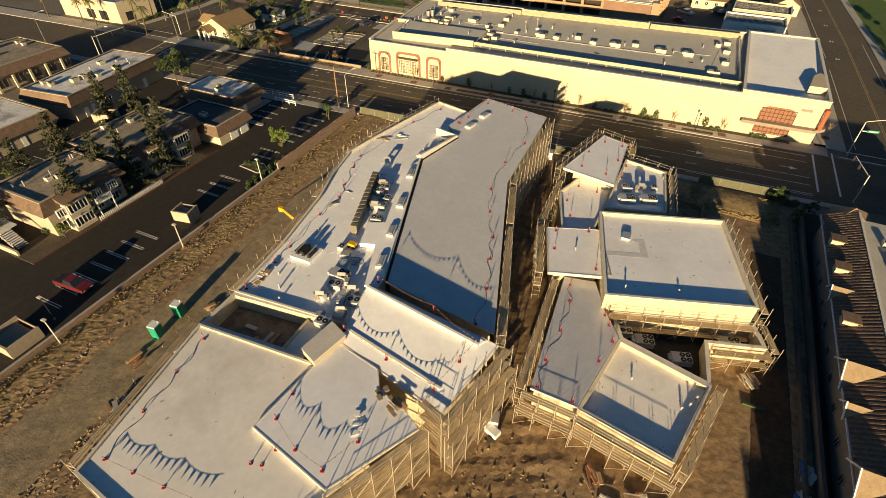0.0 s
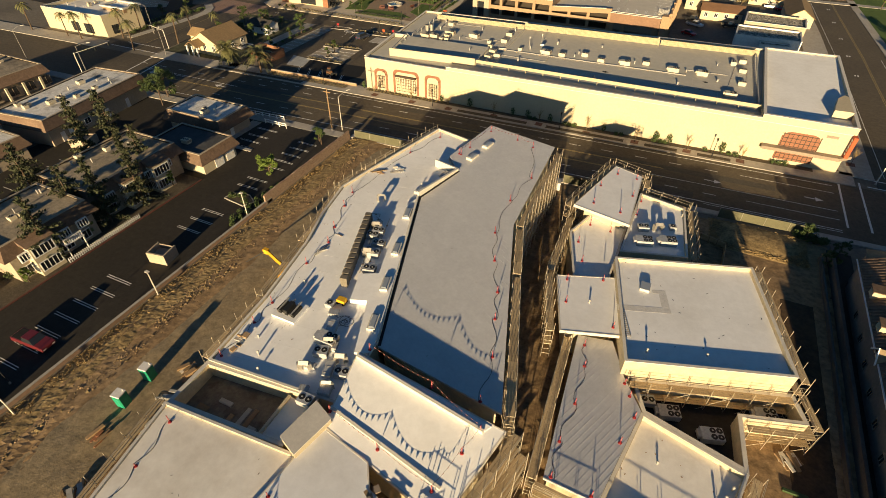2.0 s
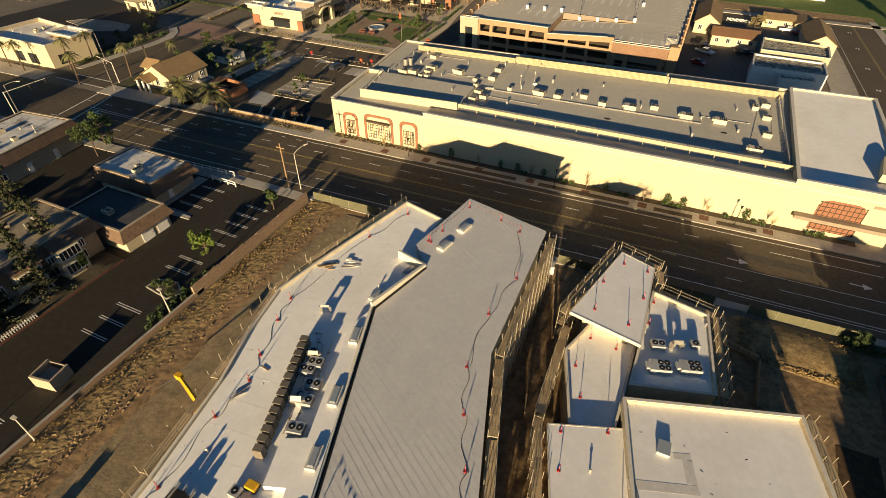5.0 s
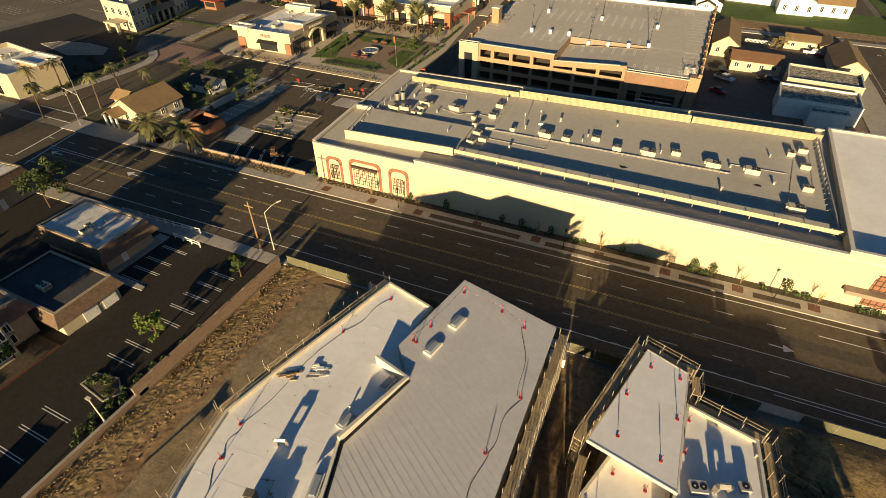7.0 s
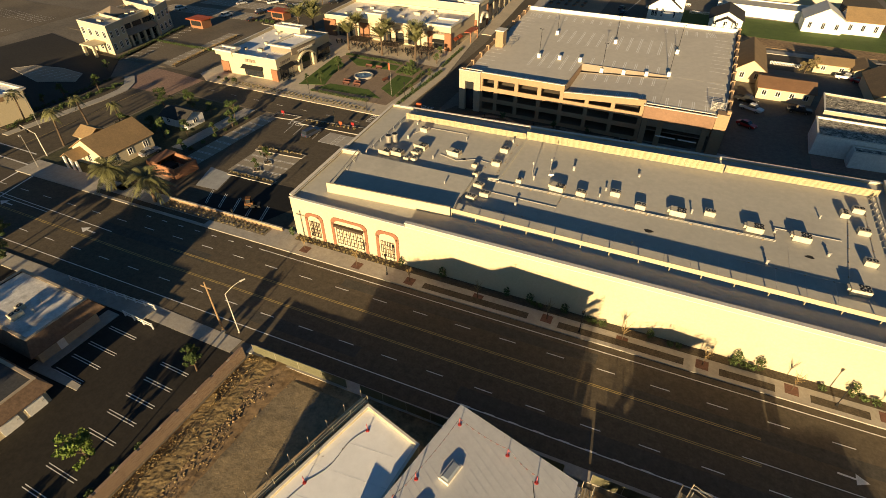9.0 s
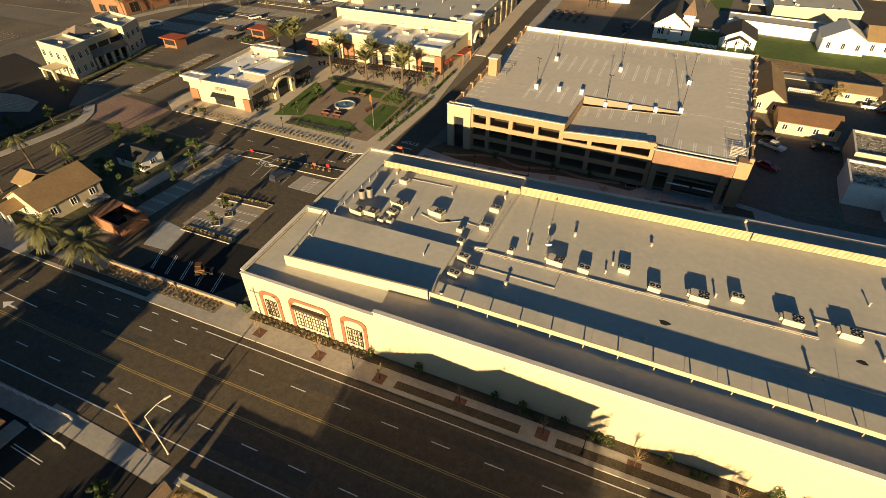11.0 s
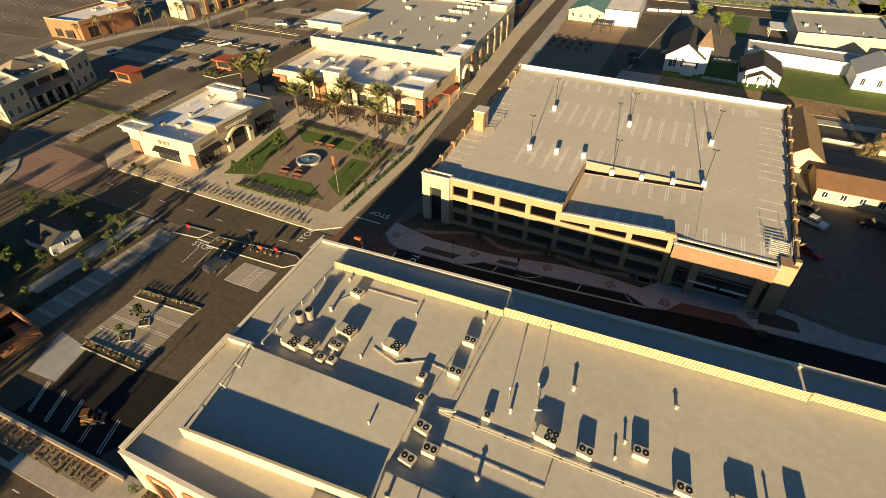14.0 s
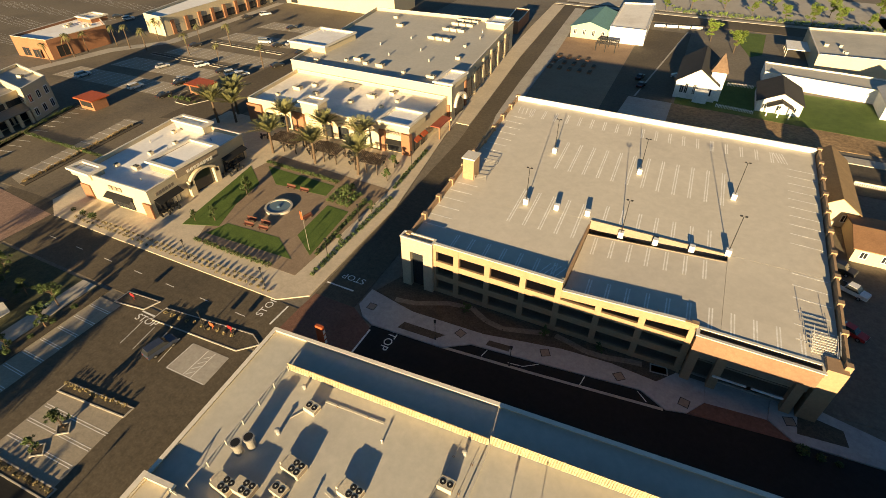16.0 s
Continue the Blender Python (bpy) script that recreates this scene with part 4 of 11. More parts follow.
def screen_rail(name, p, q, zf, h, step, label, material, lattice=False, board=0.3):
    """A rail or screen on short braced posts along a roof; zf: the roof's height."""
    r = thing(name, p[0], p[1], zf(*p), label, "roof rail")
    p, q = Vector(p), Vector(q)
    n = max(2, int((q - p).length / step))
    d = Vector((-(q - p).normalized().y, (q - p).normalized().x))
    for k in range(n + 1):
        c = p.lerp(q, k / n)
        z = zf(c.x, c.y)
        bm = B()
        tube(bm, (c.x, c.y, z), (c.x, c.y, z + h), 0.07, 4)
        tube(bm, (c.x, c.y, z + h * 0.8), (c.x + d.x * 0.7, c.y + d.y * 0.7, z), 0.05, 4)
        part("post", bm, material, r)
    if lattice:
        # sheet added behind the slats so the lattice casts unbroken shade
        bm = B()
        wedge(bm, p, q, 0.03, lambda x, y: zf(x, y) + 0.1, lambda x, y: zf(x, y) + h - 0.04)
        part("backing_sheet", bm, SCREEN_BACK, r)
        zz = 0.12
        while zz < h - 0.1:
            bm = B()
            wedge(bm, p - d * 0.06, q - d * 0.06, 0.05, lambda x, y: zf(x, y) + zz, lambda x, y: zf(x, y) + zz + 0.1)
            part("slat", bm, material, r)
            zz += 0.21
        m = int((q - p).length / 0.9)
        for k in range(m + 1):
            c = p.lerp(q, k / m) - d * 0.1
            bm = B()
            tube(bm, (c.x, c.y, zf(c.x, c.y) + 0.1), (c.x, c.y, zf(c.x, c.y) + h), 0.03, 4)
            part("upright", bm, material, r)
    else:
        bm = B()
        wedge(bm, p, q, 0.16, lambda x, y: zf(x, y) + h - board, lambda x, y: zf(x, y) + h)
        part("rail", bm, material, r)
    return r


RAIL = mat("cream_painted_rail", (0.52, 0.43, 0.27), (0.46, 0.38, 0.24), 1, 5, 0.7, 0.05)
screen_rail("roof_rail", (-47.4, 124.2), (14.7, 125.4), rz, 1.5, 4.0, "cream metal rail on braced posts along the store roof", RAIL, board=0.72)
screen_rail("roof_screen", (-70.4, 151.4), (-44.5, 152.7), rz, 1.35, 3.6, "sunlit cream lattice screen on the store roof", RAIL, True)
screen_rail("roof_screen", (-44.3, 152.9), (-9, 155.0), rz, 1.7, 3.8, "sunlit cream lattice screen on the store roof", RAIL, True)
screen_rail("roof_screen", (-8.6, 155.4), (14.2, 156.9), rz, 1.45, 3.8, "sunlit cream lattice screen on the store roof", RAIL, True)
screen_rail("roof_rail", (-70.2, 135.2), (-70.4, 151.2), rz, 1.1, 2.4, "grey metal rail beside the roof edge", SHEET, board=0.12)
screen_rail("roof_rail", (14.3, 126), (13.6, 156.0), rz, 1.0, 1.6, "grey braced rail between two roof levels", SHEET)
screen_rail("roof_rail", (-71.2, 134.0), (-69.7, 122.3), bz, 0.95, 2.6, "grey metal rail beside the raised roof block", SHEET, board=0.12)

for x, y, k, rot in ((-67.0, 137.0, "large", -6), (-61.7, 141.5, "large", -6), (-61.6, 139.0, "mid", -6), (-64.3, 148.0, "mid", -6), (-54.9, 141.9, "large", -6), (-60.9, 136.9, "small", 0),
                     (-46.6, 146.7, "mid", 0), (-46.3, 141.6, "mid", 0), (-49.7, 139.5, "small", 0), (-48.4, 136.8, "small", 0), (-40.7, 137.9, "small", 0), (-34.0, 138.3, "large", -5), (-29.9, 138.3, "mid", -5),
                     (-46.5, 133.6, "mid", -8), (-46.3, 129.8, "mid", -8), (-24.7, 140.6, "mid", 0), (-20.3, 138.5, "mid", -4), (-14.7, 139.2, "large", 0), (-10.1, 141.1, "mid", 0), (-3.7, 139.6, "large", 0), (2.6, 140.0, "large", 0),
                     (8.9, 149.2, "mid", 90), (10.9, 151.2, "mid", 0), (11.0, 145.2, "mid", 0), (11.0, 137.7, "mid", 0), (8.9, 130.7, "large", 4)):
    hvac(x, y, rz(x, y), k, rot)
for x, y in ((-46.3, 150.6), (-27.0, 139.1), (-26.4, 141.3), (-12.7, 140.4), (-0.9, 140.2), (-38.6, 139.6), (-46.4, 125.8), (-58, 139), (-66, 144), (-39, 131), (-20, 129), (-2, 132), (5.5, 147), (-67, 150), (-33, 145.5), (6, 137.5), (-22, 148), (-55, 148)):
    vent(x, y, rz(x, y), random.uniform(0.35, 0.8), random.uniform(0.1, 0.22))
vent(-52.0, 131.4, bz(-52.0, 131.4), 0.5, 0.12)
for x, y, h in ((-39.3, 141.0, 2.6), (-36.5, 142.4, 3.2)):
    mast = thing("roof_mast", x, y, rz(x, y), "thin metal antenna mast on the store roof", "antenna")
    bm = B()
    tube(bm, (0, 0, 0), (0, 0, h), 0.045, 5)
    part("mast", bm, STEEL, mast, world=False)
    boxpart("antenna", -0.12, 0.12, -0.06, 0.06, h - 0.5, h, SHEET, mast, world=False)
# stained patches where water stands on the roof
for x, y, r in ((-18.2, 133.0, 0.7), (3.6, 136.2, 0.6), (-52.6, 141.2, 0.5)):
    bm = B()
    prism(bm, [(x + r * (1 + 0.25 * math.sin(3 * t + x)) * math.cos(t), y + 0.6 * r * math.sin(t)) for t in np.linspace(0, math.tau, 15)[:-1]], lambda x, y: rz(x, y) + 0.002, lambda x, y: rz(x, y) + 0.006)
    part("roof_stain", bm, TYRE, store, "dark dried puddle on the roof")


def roof_pipe(pts, zf, label="thin pipe run on low blocks across the roof", r=0.045, lift=0.1):
    p = thing("roof_pipe", pts[0][0], pts[0][1], zf(*pts[0]), label, "pipe")
    for a, b in zip(pts, pts[1:]):
        bm = B()
        tube(bm, (*a, zf(*a) + lift), (*b, zf(*b) + lift), r, 5)
        part("pipe", bm, SHEET, p)
        n = max(1, int((Vector(a) - Vector(b)).length / 3))
        for k in range(n):
            c = Vector(a).lerp(Vector(b), (k + 0.5) / n)
            z = zf(c.x, c.y)
            boxpart("block", c.x - 0.12, c.x + 0.12, c.y - 0.12, c.y + 0.12, z, z + lift - 0.03, WOOD, p)
    return p


GAS = "pale gas pipe on blocks along the store roof"
roof_pipe([(-45.7, 136.4), (-27.4, 137.0), (-0.8, 138.1)], rz, GAS, 0.05, 0.16)
roof_pipe([(-45.7, 136.1), (-27.4, 136.7), (-0.8, 137.8)], rz, GAS, 0.035, 0.16)
roof_pipe([(-44.8, 132.9), (-32.7, 133.1), (-32.7, 136.6)], rz)
roof_pipe([(-45.6, 128.3), (-35.3, 128.8)], rz)
roof_pipe([(-0.8, 138.1), (-0.9, 141.4), (8.0, 141.9)], rz)
roof_pipe([(-6, 131.4), (8, 131.9), (9.5, 149)], rz)
roof_pipe([(11.9, 136.6), (12.0, 152)], rz)
roof_pipe([(-57.4, 140.9), (-53.6, 139.9), (-50.4, 141.9), (-47.4, 141.6)], rz)
roof_pipe([(-48.0, 138.2), (-47.2, 151.6)], rz)
roof_pipe([(-45.2, 138.2), (-45.2, 151.6)], rz)
roof_pipe([(-66, 146), (-64, 149.5), (-56, 150)], rz)

# satellite dish and chimney stacks
dish = thing("satellite_dish", -36.0, 141.2, rz(-36, 141.2), "small white satellite dish on the store roof", "satellite dish")
bm = B()
tube(bm, (0, 0, 0), (0, 0, 1.0), 0.05, 6)
part("mast", bm, STEEL, dish, world=False)
bm = B()
bmesh.ops.create_uvsphere(bm, u_segments=14, v_segments=8, radius=0.75)
bmesh.ops.delete(bm, geom=[v for v in bm.verts if v.co.z > -0.35], context="VERTS")
bmesh.ops.transform(bm, matrix=pose(0, -0.2, 1.4, -50, 0, 20), verts=bm.verts)
part("reflector", bm, WHITE, dish, world=False, smooth=True)
for x, y in ((-68.4, 140.5), (-67.6, 141.6)):
    v = thing("exhaust_stack", x, y, rz(x, y), "round galvanized exhaust stack on the roof", "exhaust stack")
    bm = B()
    tube(bm, (0, 0, 0), (0, 0, 1.6), 0.5, 14)
    part("duct", bm, STEEL, v, world=False, smooth=False)
    bm = B()
    tube(bm, (0, 0, 1.6), (0, 0, 1.9), 0.62, 14, 0.62)
    part("collar", bm, STEEL, v, world=False)
    # black disc paints the shaded inside of the duct
    bm = B()
    tube(bm, (0, 0, 1.86), (0, 0, 1.905), 0.5, 14)
    part("opening", bm, BLACK, v, world=False)

# arches on the street wall
def arch(x0, x1, top, label, gate=False):
    a = thing("wall_arch", (x0 + x1) / 2, sf((x0 + x1) / 2), 0, label, "wall decoration")

    def outline(g):
        pts = [(x0 + g, 0.3), (x0 + g, top - 1.1)]
        r = 1.1
        for k in range(7):
            t = math.pi - k * math.pi / 12
            pts.append((x0 + g + (r - 0) + r * math.cos(t), top - g - r + r * math.sin(t)))
        for k in range(7):
            t = math.pi / 2 - k * math.pi / 12
            pts.append((x1 - g - r + r * math.cos(t), top - g - r + r * math.sin(t)))
        pts += [(x1 - g, top - 1.1), (x1 - g, 0.3)]
        return pts
    o, i = outline(0), outline(0.55)
    bm = B()
    rows = [[bm.verts.new((x, sf(x) + off, z)) for x, z in p] for p, off in ((o, 0.02), (o, -0.12), (i, -0.12), (i, 0.02))]
    for k in range(len(o) - 1):
        for r in range(4):
            s = (r + 1) % 4
            bm.faces.new((rows[r][k], rows[r][k + 1], rows[s][k + 1], rows[s][k]))
    for k in (0, len(o) - 1):
        bm.faces.new([rows[r][k] for r in range(4)])
    part("surround", bm, TRELLIS, a)
    if gate:
        bm = B()
        box(bm, x0 + 0.7, x1 - 0.7, sf(x0) - 0.5, sf(x1) - 0.02, 4.5, 4.9)
        part("awning", bm, IRON, a)
    n = 4 if gate else 3
    for k in range(n):
        w = (x1 - x0 - 1.6) / n
        xx = x0 + 0.8 + w * (k + 0.5)
        bm = B()
        for q in range(5):
            box(bm, xx - w * 0.4, xx + w * 0.4, sf(xx) - 0.09, sf(xx) - 0.03, 0.9 + q * 0.75, 0.98 + q * 0.75)
        for q in (-0.4, 0, 0.4):
            box(bm, xx + q * w - 0.04, xx + q * w + 0.04, sf(xx) - 0.10, sf(xx) - 0.02, 0.8, 4.1)
        part("trellis", bm, IRON, a)
    return a


arch(-72.0, -68.3, 5.7, "terracotta arch moulding round a dark trellis on the wall")
arch(-66.7, -59.7, 6.2, "wide terracotta arch moulding round a dark gate on the wall", True)
arch(-58.1, -53.9, 6.1, "terracotta arch moulding round a dark trellis on the wall")

tp = thing("lattice_window", 23, sf(23), 0, "large terracotta lattice panel with an arched top", "wall panel")
bm = B()
pts = [(19.4, 0.9), (26.2, 0.9), (26.2, 5.8), (25.6, 6.6), (24.8, 6.9), (20.8, 6.9), (20.0, 6.6), (19.4, 5.8)]
f = [bm.verts.new((x, sf(x) - 0.05, z)) for x, z in pts]
g = [bm.verts.new((x, sf(x) + 0.02, z)) for x, z in pts]
for k in range(8):
    bm.faces.new((f[k], f[(k + 1) % 8], g[(k + 1) % 8], g[k]))
bm.faces.new(f)
bm.faces.new(g)
part("panel", bm, TRELLIS, tp)
for k in range(9):
    x = 19.7 + k * 0.8
    boxpart("lattice_bar", x - 0.05, x + 0.05, sf(x) - 0.12, sf(x) - 0.04, 0.9, 6.6, IRON, tp)
for k in range(7):
    bm = B()
    wedge(bm, (19.4, sf(19.4) - 0.09), (26.2, sf(26.2) - 0.09), 0.07, 1.3 + k * 0.85, 1.4 + k * 0.85)
    part("lattice_bar", bm, IRON, tp)
canopy = thing("entrance_canopy", 23, sf(23), 3.2, "dark brown canopy band wrapping the store corner", "canopy")
bm = B()
prism(bm, [(16.5, sf(16.5) - 0.02), (16.5, sf(16.5) - 1.5), (30, sf(30) - 1.5), (32.4, sf(30) + 0.5), (32.4, 126), (31.1, 126), (31.0, sf(31) - 0.02)], 3.1, 3.75)
part("band", bm, STUCCO_DARK, canopy, bevel=0.05)
sign = thing("blade_sign", 30.9, sf(31) - 0.6, 3.8, "orange blade sign with pale bars on the store corner", "sign")
boxpart("panel", 30.6, 31.3, sf(31) - 1.3, sf(31) - 0.02, 3.9, 8.2, SIGN_RED, sign, bevel=0.06)
for k in range(5):
    boxpart("sign_bar", 30.55, 30.6, sf(31) - 1.0, sf(31) - 0.35, 4.4 + k * 0.7, 4.85 + k * 0.7, WHITE, sign)
bars = thing("wall_sign", 27.5, sf(27.5), 7.0, "small dark bar sign on the cream wall", "sign")
boxpart("sign_bar", 26.6, 28.6, sf(27.5) - 0.1, sf(26.6) - 0.02, 6.9, 7.4, STUCCO_DARK, bars)

# pylon sign behind the store
py = thing("pylon_sign", -71.2, 158.6, 0, "slim orange pylon sign with a rounded top", "sign")
bm = B()
box(bm, -71.8, -70.6, 158.3, 158.9, 0.0, 9.5)
part("blade", bm, SIGN_RED, py, bevel=0.12)
for k in range(7):
    boxpart("sign_bar", -70.6, -70.55, 158.4, 158.8, 2.5 + k * 0.95, 3.1 + k * 0.95, WHITE, py)

# ---- parking garage ----
def gz(x, y):
    """Height of the garage's top deck."""
    z = 9.2 + 0.032 * (y - 179.8)
    if -45.2 < x < -24 and y < 198:
        z -= 1.5 * (-24 - x) / 21.2
    return z


GY = 180.3
garage = thing("parking_garage", -42, 205, 0, "tan concrete parking garage with an open roof deck", "parking garage")
GE = [(-71.0, GY), (-9.9, GY), (-9.7, 239.2), (-73.2, 239.6)]


def deck(name, poly, material=DECK, under=0.45):
    bm = B()
    prism(bm, poly, lambda x, y: gz(x, y) - under, gz)
    return part(name, bm, material, garage)


deck("deck", [(-71.5, GY + 0.3), (-45.3, GY + 0.3), (-45.3, 196.2), (-71.6, 196.2)])
bm = B()
prism(bm, [(-45.1, GY + 0.3), (-24.02, GY + 0.3), (-24.02, 196.2), (-45.1, 196.2)], lambda x, y: gz(x, y) - 0.45, gz)
part("ramp", bm, DECK, garage, "sloping concrete ramp of the roof deck")
deck("deck", [(-23.98, GY + 0.3), (-10.3, GY + 0.3), (-10.3, 198.2), (-23.98, 198.2)])
deck("deck", [(-71.6, 198.25), (-10.3, 198.25), (-10.2, 238.9), (-72.9, 239.3)])
deck("deck", [(-71.6, 196.22), (-45.3, 196.22), (-45.3, 198.23), (-71.6, 198.23)])
# slot between ramp and deck
bm = B()
wedge(bm, (-45.2, 198.15), (-24.0, 198.15), 0.25, lambda x, y: gz(x, 199) - 1.6, lambda x, y: gz(x, 199) + 0.15)
part("slot_wall", bm, STUCCO_DARK, garage)
bm = B()
wedge(bm, (-45.1, 196.3), (-24.05, 196.3), 0.2, lambda x, y: gz(x, 196) - 0.4, lambda x, y: gz(x, 196) + 0.12)
part("slot_wall", bm, STUCCO_DARK, garage)
boxpart("slot_wall", -45.45, -45.2, GY + 0.3, 198, 7.2, 9.75, STUCCO_TAN, garage)
bm = B()
ring(bm, rect(-71.7, -10.1, GY + 0.6, 236), 0.3, 0, 0.25)
part("ground_kerb", bm, CONCRETE, garage)
for z in (0.02, 3.1, 6.1):
    bm = B()
    prism(bm, inset(GE, 0.9), z - 0.25 if z > 1 else -0.04, z)
    part("floor_slab", bm, STUCCO_DARK, garage)
boxpart("core_wall", -66, -16, 200, 206, 0.03, 8.8, STUCCO_DARK, garage)
# south front: columns and spandrels
XS = [-66.2, -62.2, -56.9, -51.1, -45.6, -39.6, -33.6, -27.2]


for k, x in enumerate(XS):
    top = 10.2 if x < -45 else gz(x, GY) + 0.95
    boxpart("column", x - 0.45, x + 0.45, GY - 0.02, GY + 0.7, 0, top - 0.01, STUCCO_TAN, garage)
for x0, x1 in zip(XS, XS[1:]):
    a, b = x0 + 0.45, x1 - 0.45
    low = 0.0 if x0 < -45.6 else gz((x0 + x1) / 2, GY) - 9.2
    for z0, z1 in ((0.0, 1.0), (2.9, 4.0), (5.7, 6.8)):
        boxpart("spandrel", a, b, GY + 0.05, GY + 0.45, z0, z1, STUCCO_TAN, garage)
    bm = B()
    wedge(bm, (a, GY + 0.25), (b, GY + 0.25), 0.4, lambda x, y: 8.75 + (0 if x < -45.5 else gz(x, GY) - 9.2), lambda x, y: 10.2 if x < -45.5 else gz(x, GY) + 0.95)
    part("spandrel", bm, STUCCO_TAN, garage)
bm = B()
wedge(bm, (-66, GY + 0.2), (-45.2, GY + 0.2), 0.55, 10.203, 10.34)
part("coping", bm, COPING, garage)
bm = B()
wedge(bm, (-45.1, GY + 0.2), (-28.5, GY + 0.2), 0.55, lambda x, y: gz(x, GY) + 0.953, lambda x, y: gz(x, GY) + 1.08)
part("coping", bm, COPING, garage)
boxpart("end_wall", -45.55, -45.15, GY + 0.05, GY + 1.0, 8.0, 10.3, STUCCO, garage)
# corner tower, entrance bay
FASCIA = mat("brown_brick_fascia", (0.25, 0.15, 0.095), (0.2, 0.12, 0.078), 0.4, 6, 0.85, 0.1)
bm = B()
box(bm, -71.9, -70.3, GY - 0.5, GY + 1.0, 0, 10.25)
box(bm, -67.9, -66.2, GY - 0.5, GY + 1.0, 0, 10.25)
box(bm, -70.3, -67.9, GY - 0.5, GY + 1.0, 7.6, 10.25)
part("corner_tower", bm, STUCCO_BEIGE, garage, "cream stucco corner tower with a tall opening")
boxpart("tower_glass", -70.3, -67.9, GY + 0.3, GY + 0.4, 0.2, 7.6, GLASS, garage)
bm = B()
ring(bm, rect(-72.0, -66.1, GY - 0.6, GY + 1.1), 0.3, 10.253, 10.4)
part("tower_coping", bm, COPING, garage)
boxpart("entrance_fascia", -26.7, -12.2, GY - 1.2, GY + 0.3, 6.3, 8.6, FASCIA, garage, "brown fascia over the entrance")
bm = B()
ring(bm, rect(-26.75, -12.15, GY - 1.25, GY + 0.5), 0.3, 8.62, 9.2)
part("entrance_parapet", bm, FASCIA, garage)
bm = B()
ring(bm, rect(-26.9, -12.0, GY - 1.35, GY + 0.6), 0.45, 9.203, 9.34)
part("coping", bm, COPING, garage)
boxpart("entrance_wall", -12.1, -9.8, GY - 0.9, GY + 1.5, 0, 9.8, STUCCO_TAN, garage)
for x in (-26.0, -22.6, -13.4):
    boxpart("column", x - 0.6, x + 0.6, GY - 0.9, GY + 0.2, 0, 6.3, STUCCO_TAN, garage)
boxpart("entrance_lintel", -26.6, -12.3, GY - 0.2, GY + 0.2, 4.3, 6.3, STUCCO_DARK, garage)
for x0, x1 in ((-23, -18.8), (-18.2, -14.4)):
    boxpart("clearance_bar", x0, x1, GY - 1.3, GY - 1.1, 2.7, 2.95, WHITE, garage)
# other sides
for (p, q, name) in (((-9.95, GY + 0.3), (-9.7, 239.1), "east_wall"), ((-73.0, 239.6), (-71.0, GY + 0.8), "west_wall"), ((-9.8, 239.1), (-73.1, 239.5), "north_wall")):
    d = (Vector(q) - Vector(p))
    n = int(d.length / 5.5)
    for k in range(n + 1):
        c = Vector(p).lerp(Vector(q), k / n)
        bm = B()
        box(bm, c.x - 0.4, c.x + 0.4, c.y - 0.4, c.y + 0.4, 0, gz(-60, c.y) + (1.0 if name == "north_wall" else 1.25))
        part("column", bm, WHITE if name == "north_wall" else STUCCO_TAN, garage)
    for lo, hi in ((0, 1.0), (2.9, 4.0), (5.7, 6.8)):
        bm = B()
        wedge(bm, p, q, 0.35, lo, hi)
        part("spandrel", bm, STUCCO_TAN, garage)
    bm = B()
    wedge(bm, p, q, 0.35, lambda x, y: gz(-60, y) - 0.6, lambda x, y: gz(-60, y) + 1.05)
    part("parapet", bm, WHITE if name == "north_wall" else STUCCO_TAN, garage)
# low rail along the south parapet
for x in np.arange(-65, -29, 3.0):
    bm = B()
    z = gz(x, GY + 1.2)
    tube(bm, (x, GY + 1.0, z), (x, GY + 1.0, z + 1.0), 0.04, 4)
    part("rail_post", bm, STEEL, garage)


def dline(name, segs, w=0.19, dz=0.005, material=PAINT):
    for (x0, y0), (x1, y1) in segs:
        bm = B()
        wedge(bm, (x0, y0), (x1, y1), w, lambda x, y: gz(x, y) + dz - 0.003, lambda x, y: gz(x, y) + dz + 0.004)
        part(name, bm, material, garage)


dl = []
for x in np.arange(-55.8, -25, 2.72):
    dl += [((x + d, 212), (x - 0.35 + d, 223.4)) for d in (0, 0.4)]
for x in np.arange(-67.4, -16, 2.75):
    dl += [((x + d, 231.6), (x - 0.3 + d, 236)) for d in (0, 0.4)]
for y in np.arange(205.5, 232, 2.75):
    dl += [((-15.3, y), (-10.6, y - 0.2))]
for y in np.arange(184, 199, 2.75):
    dl += [((-15.3, y), (-10.6, y - 0.2))]
for x in np.arange(-58.2, -46, 2.75):
    dl += [((x + d, 192.2), (x - 0.35 + d, 202.6)) for d in (0, 0.4)]
for x in np.arange(-43.5, -24.6, 2.75):
    dl += [((x + d, 191.2), (x - 0.2 + d, 195.8)) for d in (0, 0.4)]
    dl += [((x + d, 199.0), (x - 0.2 + d, 203.6)) for d in (0, 0.4)]
for x in np.arange(-64, -12, 2.75):
    if not -46 < x < -44:
        dl += [((x + d, 180.8), (x - 0.15 + d, 185.2)) for d in (0, 0.4)]
for y in np.arange(186, 200, 2.75):
    dl += [((-71.2, y), (-66.8, y))]
for y in np.arange(214, 232, 2.75):
    dl += [((-71.6, y), (-67.4, y - 0.2))]
dline("stall_line", dl)
# turned bay hatching
dline("hatching", [((-49.6 + k * 0.8, 181.2), (-48.2 + k * 0.8, 184.8)) for k in range(4)] + [((-16.6 + k * 0.5, 232), (-17.6 + k * 0.5, 236)) for k in range(4)] + [((-70.5 + k * 0.9, 232.5), (-71 + k * 0.9, 235.8)) for k in range(5)])


